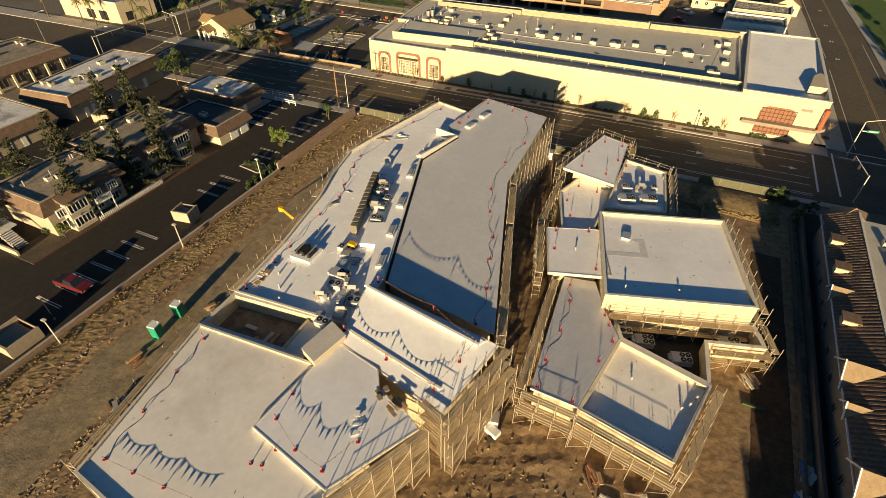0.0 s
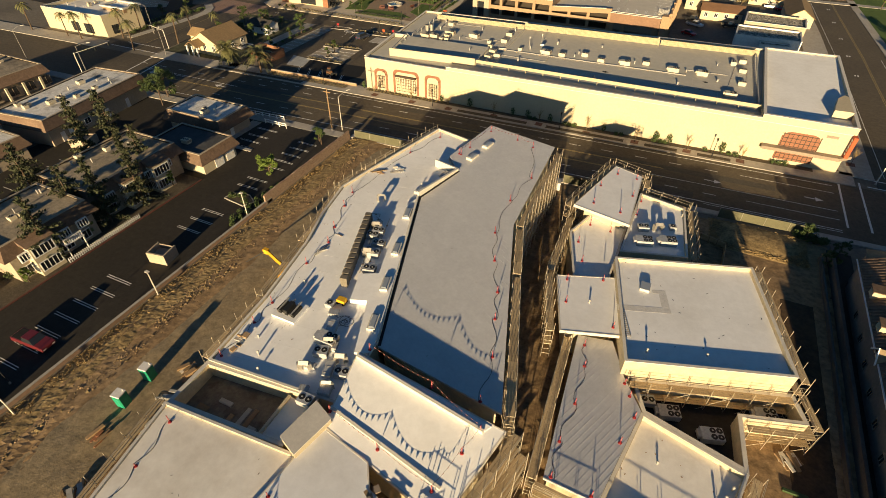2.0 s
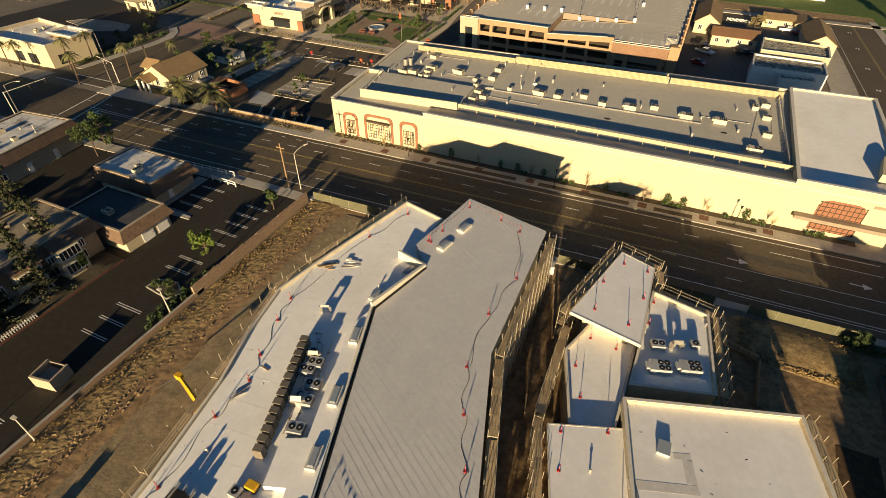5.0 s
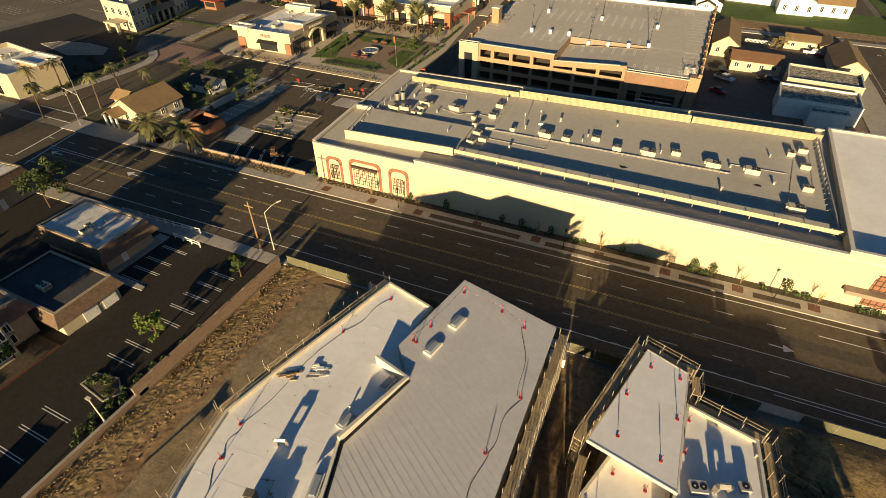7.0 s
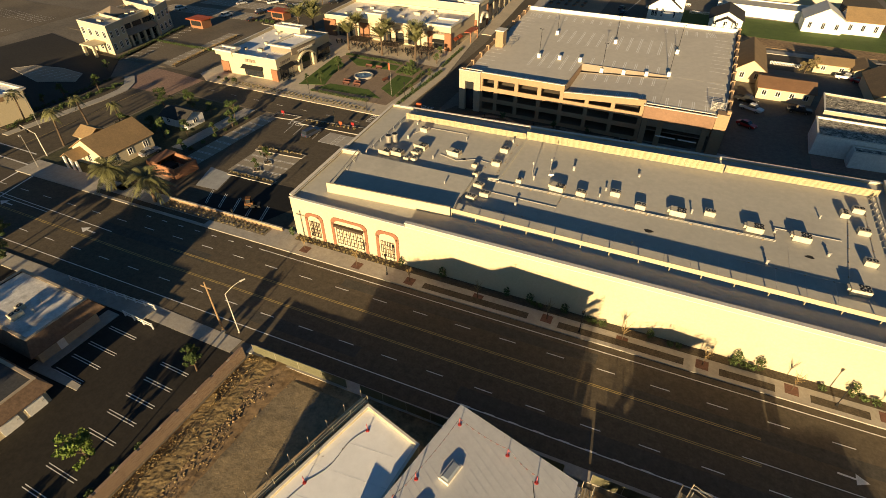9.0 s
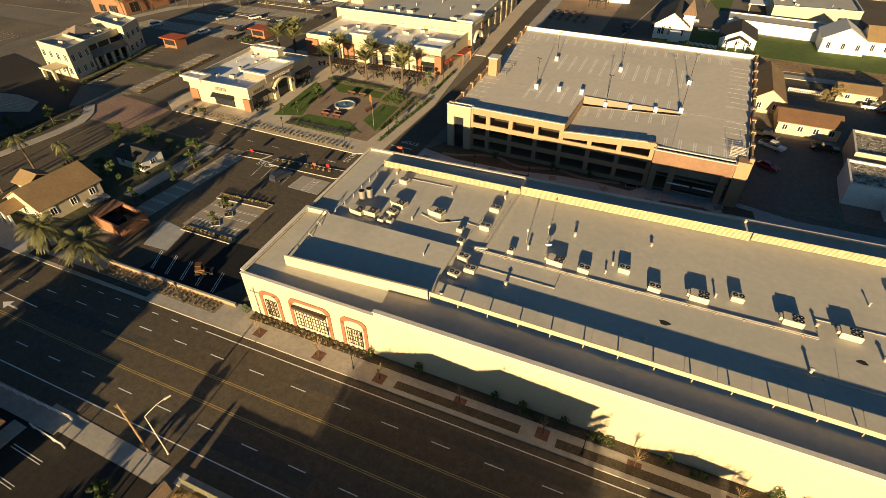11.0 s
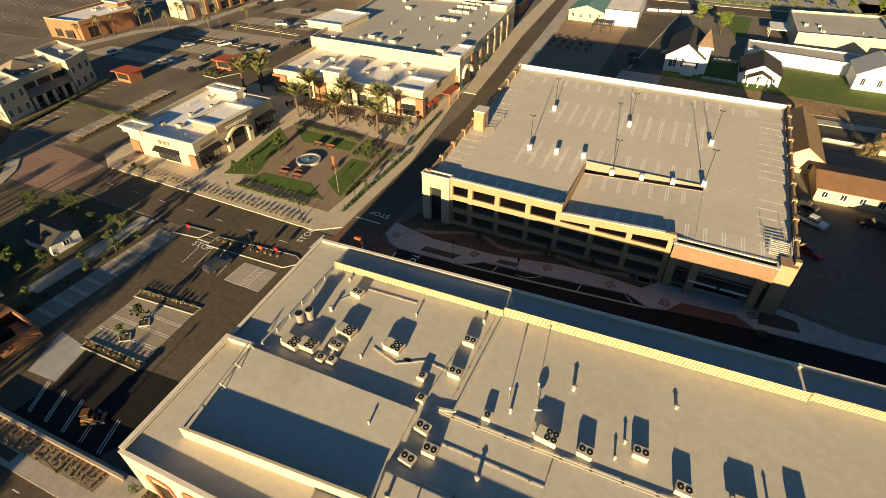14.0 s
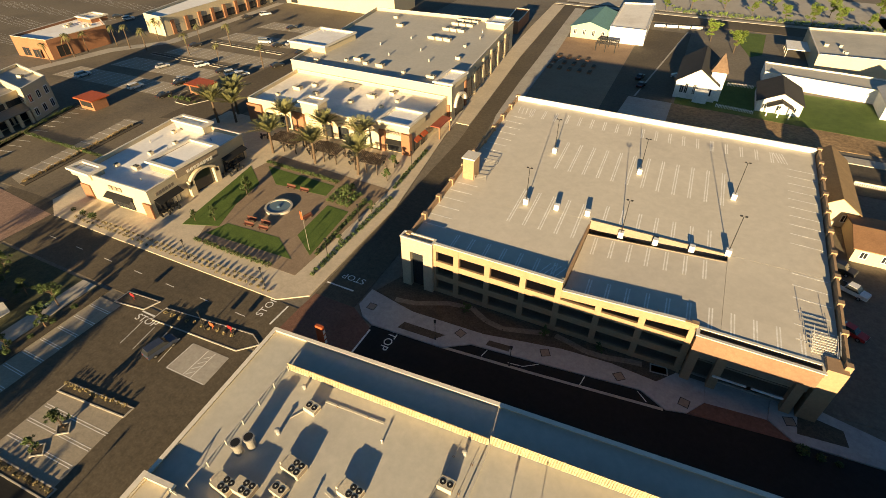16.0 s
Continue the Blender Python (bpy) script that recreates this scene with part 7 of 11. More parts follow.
for b, poly in ((offices[0], OFC[0]), (offices[2], OFC[2])):
    for z in (1.1, 4.9):
        for a, c, n in ((poly[1], poly[2], 3), (poly[0], poly[1], 4)):
            a, c = Vector(a), Vector(c)
            for k in range(n):
                window(b, a.lerp(c, (k + 0.25) / n), a.lerp(c, (k + 0.7) / n), z, z + 2.2, 0.1, WHITE, bars=1)
a, c = Vector(OFC[1][1]), Vector(OFC[1][2])
for k in range(3):
    window(offices[1], a.lerp(c, (k + 0.08) / 3), a.lerp(c, (k + 0.92) / 3), 4.7, 6.3, 0.1, BLACK, GLASS, bars=3)
    window(offices[1], a.lerp(c, (k + 0.08) / 3), a.lerp(c, (k + 0.92) / 3), 0.3, 3.0, 0.1, BLACK, GLASS, bars=3)
bm = B()
prism(bm, [(-196.1, 180.2), (-192.8, 179.6), (-195.0, 193.4), (-198.6, 194.2)], lambda x, y: 3.5 + 0.27 * (-192.9 - x - 0.16 * (y - 180)), lambda x, y: 3.72 + 0.27 * (-192.9 - x - 0.16 * (y - 180)))
part("arcade_roof", bm, STUCCO_DARK, offices[1])
for k in range(5):
    c = Vector((-193.4, 180.4)).lerp(Vector((-195.4, 192.8)), k / 4)
    boxpart("arcade_column", c.x - 0.4, c.x + 0.4, c.y - 0.4, c.y + 0.4, 0, 3.5, STUCCO, offices[1])
bm = B()
v = [bm.verts.new(p) for p in ((-211, 182.6, 8.1), (-202, 181.4, 8.1), (-203.6, 190.4, 8.1), (-212.4, 191.4, 8.1), (-207.2, 186.4, 10.2))]
bm.faces.new(v[:4])
for k in range(4):
    bm.faces.new((v[k], v[(k + 1) % 4], v[4]))
part("hip_roof", bm, STUCCO_DARK, offices[1])
boxpart("porch_roof", -199.6, -193.6, 166.2, 171.6, 3.4, 3.8, STUCCO, offices[0])
for x in (-199.1, -194.2):
    boxpart("porch_column", x - 0.4, x + 0.4, 166.5, 167.3, 0, 3.4, STUCCO, offices[0])
for x, y, h in ((-200.6, 184.6, 7.4), (-201.4, 187.6, 7.4), (-202, 190.6, 7.4), (-199, 175.6, 8.3), (-206, 200, 8.5)):
    hvac(x, y, h, "mid", 10, group="rooftop units of the offices")
bank = flat_building("corner_bank", "tan corner building with a raised entrance tower", [(-196, 115.6), (-169.0, 116.4), (-167.8, 129.6), (-196, 133)], 5.6, STUCCO, MEMBRANE_TAN, 0.9)
pitched_tower(bank, -178, -168.2, 124, 130.2, 5.5, 7.0, STUCCO_TAN)
for x in (-190, -184, -178):
    window(bank, (x, 116.0), (x + 3.4, 116.1), 0.6, 3.4, 0.1, BLACK, bars=2)
for y in (118.6, 122):
    window(bank, (-168.8, y), (-168.5, y + 2.4), 0.6, 3.2, 0.1, BLACK, bars=1)
clutter(-193, -180, 118, 130, 5.6, 6, 12, "rooftop units of the bank")
orange = flat_building("orange_restaurant", "terracotta restaurant with arched openings", [(-258.4, 226.6), (-241.4, 228.6), (-240.6, 251), (-262, 262)], 6.0, STUCCO_ORANGE, MEMBRANE, 0.8)
for y0 in (231, 237, 243):
    window(orange, (-241.35, y0), (-241.1, y0 + 4.2), 0.3, 4.2, 0.1, STUCCO_ORANGE, DARK, bars=1)
for x0 in (-255, -249):
    window(orange, (x0, 227.0), (x0 + 3.6, 227.45), 0.4, 3.4, 0.1, STUCCO_ORANGE, GLASS, bars=1)
pitched_tower(orange, -258, -250, 252, 259, 5.9, 7.8, STUCCO_ORANGE)
clutter(-256, -244, 232, 250, 6.0, 6, 13, "rooftop units of the restaurant")
far = flat_building("far_shops", "cream row of shops with brick bays", [(-240, 267.6), (-228.5, 266.4), (-229, 330), (-252, 330)], 6.4, STUCCO, MEMBRANE, 0.9)
for k in range(8):
    y = 270 + 7 * k
    boxpart("brick_bay", -229.0, -228.2, y, y + 1.6, 0, 5.4, STUCCO_ORANGE, far)
    window(far, (-228.6, y + 2), (-228.7, y + 6.4), 0.4, 3.2, 0.1, BLACK, bars=2)
far2 = flat_building("far_shops", "cream row of shops behind the parking lot", [(-222, 332), (-160, 330), (-162, 352), (-224, 352)], 6.4, STUCCO, MEMBRANE, 0.9)
for k in range(9):
    window(far2, (-219 + 6.4 * k, 331.9), (-215 + 6.4 * k, 331.7), 0.4, 3.2, 0.1, BLACK, bars=2)
clutter(-218, -166, 335, 350, 6.4, 8, 14, "rooftop units of the far shops")

# corner house under the palms
ch = house("cream bungalow with a tan shingle roof and porch", -135.2, -125.2, 118.5, 130.4, 3.4, 6.4, "y", STUCCO, SHINGLE)
bm = B()
gable(bm, -134, -130, 115.2, 119.4, 3.0, 4.4, "y", 0.3)
part("porch_roof", bm, SHINGLE, ch)
for x in (-134, -132, -130.2):
    boxpart("porch_column", x - 0.18, x + 0.18, 115.3, 115.66, 0, 3.0, WHITE, ch)
bm = B()
gable(bm, -141, -136.4, 123, 128, 3.0, 4.6, "x", 0.3)
part("side_roof", bm, SHINGLE, ch)
boxpart("side_wall", -140.6, -136.6, 123.3, 127.7, 0, 3.0, STUCCO, ch)
house("small white house behind the shrubs", -133.4, -125.4, 140.2, 145.6, 2.5, 3.9, "x", WHITE, SHINGLE_D)
# near-black and grey polygons over the lot's asphalt
slab("fresh_lot_patch", [(-98.4, 122.6), (-100, 128.2), (-82.4, 130), (-80.4, 123.4), (-83, 117.4), (-99, 117.0)], 0.012, ASPHALT_NEW, "black asphalt patch of the parking lot", "parking lot", 0.05)
slab("pale_lot_slab", [(-104, 122), (-106.8, 129), (-100.3, 128.4), (-98.7, 122.5)], 0.012, PAVE_GREY, "grey concrete slab beside the black asphalt", "parking lot", 0.05)
lines("stall_line", [((-99.6 + 3.55 * k + d, 122.2), (-97.3 + 3.4 * k + d, 117.9)) for k in range(5) for d in (0, 0.4)], 0.11, 0.016, PAINT, "white double stall line")
ldr = thing("small_loader", -88.2, 120.6, 0.02, "orange compact loader parked in the stalls", "loader", rz=35)
boxpart("body", -0.9, 0.7, -0.55, 0.55, 0.45, 1.2, LOADER, ldr, world=False, bevel=0.08)
boxpart("cab", -0.5, 0.3, -0.5, 0.5, 1.2, 2.0, BLACK, ldr, world=False, bevel=0.05)
boxpart("cab_roof", -0.6, 0.4, -0.55, 0.55, 2.0, 2.1, LOADER, ldr, world=False)
boxpart("bucket", 1.3, 1.9, -0.8, 0.8, 0.1, 0.6, BLACK, ldr, world=False, bevel=0.05)
for s_ in (-0.6, 0.6):
    bm = B()
    tube(bm, (-0.3, s_ * 0.9, 1.1), (1.4, s_ * 0.9, 0.5), 0.08, 5)
    part("lift_arm", bm, BLACK, ldr, world=False)
    for x in (-0.6, 0.5):
        bm = B()
        tube(bm, (x, s_ - 0.14, 0.4), (x, s_ + 0.14, 0.4), 0.4, 12)
        part("wheel", bm, TYRE, ldr, world=False)

# houses and church behind the garage
church = house("white chapel with a dark shingle roof", -39.0, -27.6, 288.4, 312, 5.0, 9.2, "y", WHITE, SHINGLE_D, "chapel")
bm = B()
box(bm, -30.2, -26.4, 290.0, 294.0, 0, 8.4)
part("bell_tower", bm, WHITE, church)
bm = B()
v = [bm.verts.new(p) for p in ((-30.7, 289.5, 8.4), (-25.9, 289.5, 8.4), (-25.9, 294.5, 8.4), (-30.7, 294.5, 8.4), (-28.3, 292, 13.4))]
bm.faces.new(v[:4])
for k in range(4):
    bm.faces.new((v[k], v[(k + 1) % 4], v[4]))
part("spire", bm, TILE, church)
boxpart("entry_porch", -33.4, -29.6, 286.2, 288.4, 0, 3.4, WHITE, church)
for x in (-36.4, -34.2):
    window(church, (x, 288.4), (x + 1.0, 288.4), 1.6, 4.6)
dh = house("dark-roofed white cottage with a porch", -16.6, -5.4, 287.6, 303, 3.2, 6.0, "y", WHITE, SHINGLE_D)
bm = B()
gable(bm, -14, -8, 284.4, 289, 2.8, 4.4, "y", 0.3)
part("porch_roof", bm, SHINGLE_D, dh)
for x in (-13.8, -11, -8.2):
    boxpart("porch_column", x - 0.15, x + 0.15, 284.5, 284.8, 0, 2.8, WHITE, dh)
house("white clapboard house beside the lawn", 14.4, 27.0, 295.6, 309, 4.6, 8.4, "y", WHITE, COPING)
house("white clapboard house with a pale roof", 27.4, 39.0, 298, 311, 4.6, 8.0, "x", WHITE, SHINGLE)
flat_building("long_white_block", "long low white building behind the lawn", [(-15, 311.4), (20, 307), (22, 319), (-15, 322)], 3.6, WHITE, GREY_ROOF, 0.3)
flat_building("grey_roof_block", "low tan building with a grey flat roof", [(0, 330), (30, 333), (30, 368), (-1, 364)], 5.4, STUCCO, GREY_ROOF, 0.6)
clutter(3, 24, 334, 345, 5.4, 6, 15, "rooftop units of the far blocks")
tb = house("cream workshop with a teal metal roof", -83.0, -68.8, 335.6, 362, 4.2, 6.4, "y", STUCCO, TEAL, "workshop")
flat_building("white_block", "white two-storey block with a tan flat roof", [(-68.2, 335.4), (-55, 335.6), (-57.5, 380), (-70.5, 376)], 5.2, WHITE, MEMBRANE_TAN, 0.4)
flat_building("red_block", "dark red timber shop beside the side street", [(-108, 330), (-103, 330), (-105, 350), (-111, 350)], 4.5, STUCCO_ORANGE, TILE, 0.3)
pv = thing("garden_pavilion", -66.4, 326, 0, "dark steel garden pavilion beside raised beds", "pavilion")
for x in (-70, -66.5, -63):
    for y in (322, 329):
        boxpart("post", x - 0.12, x + 0.12, y - 0.12, y + 0.12, 0, 2.8, BLACK, pv)
for k in range(8):
    boxpart("slat", -70.3, -62.7, 321.8 + k * 1.0, 322.1 + k * 1.0, 2.8, 2.95, BLACK, pv)
for k in range(14):
    x, y = -80 + (k % 5) * 3.4, 298 + (k // 5) * 6
    rb = thing("raised_bed", x, y, 0, "weathered timber raised garden bed", "raised bed", "beds of the sandy yard")
    boxpart("frame", -0.6, 0.6, -1.4, 1.4, 0, 0.5, STUCCO_ORANGE, rb, world=False)
    boxpart("soil", -0.5, 0.5, -1.3, 1.3, 0.5, 0.55, MULCH, rb, world=False)
for p, q in (((-27, 285.4), (-17, 284.4)), ((-24.6, 305), (-17, 305.6)), ((-38, 316), (-25, 317)), ((3.5, 252.0), (12.6, 251.8))):
    pk = thing("picket_fence", p[0], p[1], 0, "white picket fence round the lawn", "fence")
    p, q = Vector(p), Vector(q)
    n = int((q - p).length / 0.4)
    for k in range(n):
        c = p.lerp(q, (k + 0.5) / n)
        boxpart("picket", c.x - 0.08, c.x + 0.08, c.y - 0.03, c.y + 0.03, -0.05, 1.1, WHITE, pk)
    bm = B()
    wedge(bm, p, q, 0.05, 0.7, 0.82)
    part("rail", bm, WHITE, pk)

# cottages east of the garage
SHINGLE_R = mat("rust_brown_shingle", (0.27, 0.15, 0.08), (0.21, 0.115, 0.062), 0.3, 5, 0.9, 0.3)
house("cream cottage with a brown shingle roof", -6.6, 1.0, 232.0, 256.0, 3.6, 6.4, "y", STUCCO, SHINGLE)
house("long cream cottage with a brown roof", -0.6, 12.6, 220.6, 232.0, 3.2, 4.4, "x", STUCCO, SHINGLE_R)
house("cream cottage with a brown shingle roof", 26.2, 34.0, 223.5, 244, 3.4, 6.0, "y", STUCCO, SHINGLE)
house("small shed with a tan shingle roof", 15.0, 24.4, 249.6, 257.4, 2.8, 4.0, "x", STUCCO, SHINGLE)
house("small cream garage with a shingle roof", 24.6, 30.6, 246.4, 256, 2.8, 4.2, "y", STUCCO, SHINGLE)
OLD_ROOF = mat("tarred_old_roof", (0.5, 0.46, 0.38), (0.035, 0.032, 0.028), 0.9, 1.6, 0.9, 0.4, mottle=0.4)
t1 = flat_building("tan_block", "tan stucco block with a patched tar roof", [(12.5, 204.7), (29.8, 204.4), (30.6, 215.6), (13.4, 217.1)], 4.6, STUCCO_BEIGE, OLD_ROOF, 0.4)
t2 = flat_building("pale_block", "white stucco block with a weathered tar roof", [(10.2, 190.6), (28.0, 191.0), (28.4, 201.4), (10.8, 201.6)], 4.2, WHITE, OLD_ROOF, 0.35)
t3 = flat_building("pale_annex", "low white annex in front of the old block", [(17.0, 186.9), (25.2, 187.6), (25.0, 190.5), (17.0, 190.4)], 3.4, WHITE, OLD_ROOF, 0.25)
slab("red_apron", [(10.4, 183.4), (29.6, 184.2), (29.6, 190.8), (10.4, 190.4)], 0.012, PAVER_WORN, "worn red paving in front of the white annex", "paving", 0.05)
rubble = random.Random(60)
for label, x0, x1, y0, y1, z in (("broken tar and pale rubble on the old roof", 13.6, 29.2, 205.6, 214.6, 4.6), ("torn pale sheets on the weathered roof", 11.4, 27.2, 191.8, 200.4, 4.2)):
    bm = B()
    for k in range(420):
        clod(bm, rubble, rubble.uniform(x0, x1), rubble.uniform(y0, y1), z + 0.03, rubble.uniform(0.06, 0.22), rubble.uniform(0.6, 1.4))
    tagged(part("roof_rubble", bm, OLD_ROOF), label, "rubble", kind="stuff")


# ---- trees, palms and shrubs ----
def leaf_cloud(bm, rr, centre, radii, n, size, flat=0.0):
    """n leaves, each a bent quad, spread in an ellipsoid that is denser at its skin."""
    for _ in range(n):
        while True:
            p = Vector((rr.uniform(-1, 1), rr.uniform(-1, 1), rr.uniform(-1, 1)))
            if 0.25 < p.length < 1:
                break
        c = Vector(centre) + Vector((p.x * radii[0], p.y * radii[1], p.z * radii[2]))
        e = Euler((rr.uniform(-1.2, 1.2), rr.uniform(-1.2, 1.2), rr.uniform(0, 6.28))).to_matrix()
        s = size * rr.uniform(0.6, 1.3)
        q = [c + e @ Vector(v) for v in ((-s, -s * 0.5, 0), (s, -s * 0.5, 0.1 * s), (s, s * 0.5, 0), (-s, s * 0.5, 0.15 * s))]
        bm.faces.new([bm.verts.new(v) for v in q])


def tree(seed, h, r, leaf, label, name="street_tree", trunk_r=0.16, n=900, size=0.22, low=0.35):
    rr = random.Random(seed)
    t = thing(name, 0, 0, 0, label, "tree")
    bm = B()
    top = Vector((rr.uniform(-0.2, 0.2), rr.uniform(-0.2, 0.2), h * 0.62))
    tube(bm, (0, 0, -0.1), top, trunk_r, 7, trunk_r * 0.45)
    part("trunk", bm, BARK, t, world=False)
    bm = B()
    clumps = []
    for k in range(16):
        a = k * 2.4 + rr.uniform(-0.5, 0.5)
        z = h * rr.uniform(low, 0.95)
        d = r * rr.uniform(0.2, 0.95) * (1.1 - 0.75 * max(0, (z / h - 0.45)))
        c = Vector((d * math.cos(a), d * math.sin(a), z))
        clumps.append(c)
        tube(bm, top * min(0.9, max(0.3, (z / h - 0.15) / 0.62)), c, trunk_r * 0.35, 5, trunk_r * 0.1)
    part("limb", bm, BARK, t, world=False)
    bm = B()
    for c in clumps + [Vector((0, 0, h * 0.85))]:
        k = rr.uniform(0.18, 0.4)
        for q in range(3):
            o = c + Vector((rr.uniform(-1, 1), rr.uniform(-1, 1), rr.uniform(-0.7, 0.7))) * r * 0.18
            leaf_cloud(bm, rr, o, (r * k * rr.uniform(0.5, 0.9), r * k * rr.uniform(0.5, 0.9), r * k * rr.uniform(0.3, 0.6)), n // 40, size * 0.8)
    leaf_part("crown", bm, leaf, t)
    return t


def conifer(seed, h, r, label):
    rr = random.Random(seed)
    t = thing("conifer", 0, 0, 0, label, "tree")
    bm = B()
    tube(bm, (0, 0, -0.1), (rr.uniform(-0.3, 0.3), rr.uniform(-0.3, 0.3), h), 0.26, 7, 0.04)
    part("trunk", bm, BARK, t, world=False)
    limbs, crown = B(), B()
    z, turn = h * 0.12, 0.0
    while z < h * 0.98:
        w = r * (1 - (z / h) ** 1.5) + 0.35
        turn += rr.uniform(0.7, 1.9)
        for k in range(rr.randint(2, 3)):
            a = turn + k * 2.2 + rr.uniform(-0.4, 0.4)
            L = w * rr.uniform(0.4, 1.3)
            rise = rr.uniform(0.1, 0.35) * L
            pts = [Vector((L * u * math.cos(a), L * u * math.sin(a), z + rise * u - 0.55 * L * max(0, u - 0.45) ** 1.5)) for u in (0, 0.35, 0.7, 1.0)]
            for p, q in zip(pts, pts[1:]):
                tube(limbs, p, q, 0.045, 4, 0.02)
            for u in np.arange(0.3, 1.05, 0.4 / max(0.6, L)):
                p = pts[0].lerp(pts[-1], min(u, 1.0)) + Vector((0, 0, rise * 0.25))
                leaf_cloud(crown, rr, p, (0.34 + 0.1 * L, 0.34 + 0.1 * L, 0.2), rr.randint(9, 17), 0.17)
                leaf_cloud(crown, rr, p - Vector((0, 0, 0.3)), (0.2, 0.2, 0.25), 5, 0.14)
        z += h * rr.uniform(0.03, 0.055)
    part("limb", limbs, BARK, t, world=False)
    leaf_part("crown", crown, NEEDLE, t)
    return t


def palm(seed, h, r, label, n=34, droop=1.0, tr=0.22, lo=-0.45, hi=1.25, leaflet=0.13):
    rr = random.Random(seed)
    t = thing("palm_tree", 0, 0, 0, label, "palm tree")
    bm = B()
    lean = Vector((rr.uniform(-0.4, 0.4), rr.uniform(-0.4, 0.4), h))
    for k in range(5):
        tube(bm, lean * (k / 5), lean * ((k + 1) / 5), tr * (1.15 - 0.06 * k), 8, tr * (1.05 - 0.06 * k))
    part("trunk", bm, BARK, t, world=False)
    bm = B()
    for k in range(n):
        a = k * 2.39996
        up = rr.uniform(lo, hi)
        L = r * rr.uniform(0.8, 1.1)
        d = Vector((math.cos(a), math.sin(a), 0))
        side = Vector((-d.y, d.x, 0))
        pts = []
        for i in range(7):
            s = i / 6
            pts.append(lean + d * L * s * math.cos(up * 0.8) + Vector((0, 0, L * (math.sin(up) * s - droop * 0.75 * s * s))))
        for i in range(6):
            p, q = pts[i], pts[i + 1]
            for sd in (-1, 1):
                w = leaflet * L * math.sin(0.5 + 2.3 * (i / 6)) + 0.05
                o = side * sd * w + (q - p) * 0.9 + Vector((0, 0, -0.25 * w))
                for f in range(2):
                    b0, b1 = p.lerp(q, f / 2), p.lerp(q, f / 2 + 0.33)
                    bm.faces.new([bm.verts.new(v) for v in (b0, b1, b1 + o * 0.95, b0 + o)])
    leaf_part("frond", bm, FROND, t)
    return t


def shrub(seed, w, h, leaf, label, name="shrub", n=160, size=0.12):
    rr = random.Random(seed)
    t = thing(name, 0, 0, 0, label, "shrub")
    bm = B()
    for k in range(4):
        a = rr.uniform(0, 6.28)
        tube(bm, (0, 0, -0.05), (0.3 * w * math.cos(a), 0.3 * w * math.sin(a), h * 0.7), 0.03, 4, 0.01)
    part("stem", bm, BARK, t, world=False)
    bm = B()
    leaf_cloud(bm, rr, (0, 0, h * 0.55), (w / 2, w / 2, h / 2), n, size)
    leaf_part("foliage", bm, leaf, t)
    return t


def put(proto, places, scale=(0.85, 1.15), seed=1, z=0.0, group=""):
    """The first place takes the prototype, the others copies."""
    rr = random.Random(seed)
    for k, p in enumerate(places):
        s = rr.uniform(*scale)
        m = pose(p[0], p[1], p[2] if len(p) > 2 else z, 0, 0, rr.uniform(0, 360)) @ Matrix.Scale(s, 4)
        if group:
            proto["group"] = group
        if k == 0:
            first = m
        else:
            o = copy_thing(proto, Matrix())
            o.matrix_basis = m
    proto.matrix_basis = first


put(conifer(1, 13.5, 3.0, "tall dark conifer with sparse drooping limbs"), [(-84.0, 49.2), (-83.0, 55.4), (-88.6, 61.5), (-97.6, 63.4), (-101.0, 59.6)], (0.85, 1.2), 4, group="conifers among the offices")
put(conifer(2, 12.5, 3.3, "tall dark conifer with a ragged crown"), [(-87.6, 46.8), (-82.6, 38.4), (-91.6, 29.0), (-104, 42), (-98.0, 47.0)], (0.7, 1.05), 5, group="conifers among the offices")
put(tree(3, 8.5, 3.6, LEAF, "broad street tree with an open green crown", n=1500), [(-113.7, 87.2), (-116.2, 91.2)], (0.8, 1.0), 6)
put(tree(5, 3.6, 2.1, LEAF_B, "small round bright green tree in the parking lot", n=1600, size=0.16, low=0.4), [(-69.5, 72.9)], (1.1, 1.1), 7)
put(tree(6, 4.6, 1.3, LEAF, "slim young tree at the lot entrance", n=700, size=0.17), [(-67.7, 87.4), (-68.9, 88.4)], (0.8, 1.0), 8)
put(tree(7, 5.0, 1.5, LEAF_B, "small bright green tree among the offices", n=600, size=0.2), [(-83.4, 62.0), (-82.0, 33.6), (-106.8, 40.6), (-83.6, 44.4)], (0.6, 0.95), 9)
put(tree(8, 6.5, 3.0, LEAF, "leafy garden tree beside the corner house", n=1500, size=0.16), [(-139, 134), (-131.4, 135.4), (-127.0, 134.6), (-133.6, 149.6), (-122.6, 137.6), (-127, 149.4), (-141, 147), (-119.6, 150), (-137.6, 152)], (0.4, 0.85), 10)
put(tree(9, 5.0, 1.7, LEAF, "slim young street tree with thin foliage", n=600, size=0.2), [(-117, 140.6), (-116.6, 146), (-116.8, 131), (-96.9, 132.2), (-96.9, 135.8), (-96.2, 198.6), (-95.0, 200.4), (-94.4, 197.6), (-115.2, 189.6), (-116.4, 191.2), (-118.0, 177.6), (-114.4, 179.4), (-87.6, 196), (-87, 184), (-91, 208), (-92.6, 214), (-152, 180), (-180, 160), (-168, 148), (-171, 140), (-176, 133), (-172, 135)], (0.5, 0.95), 11)
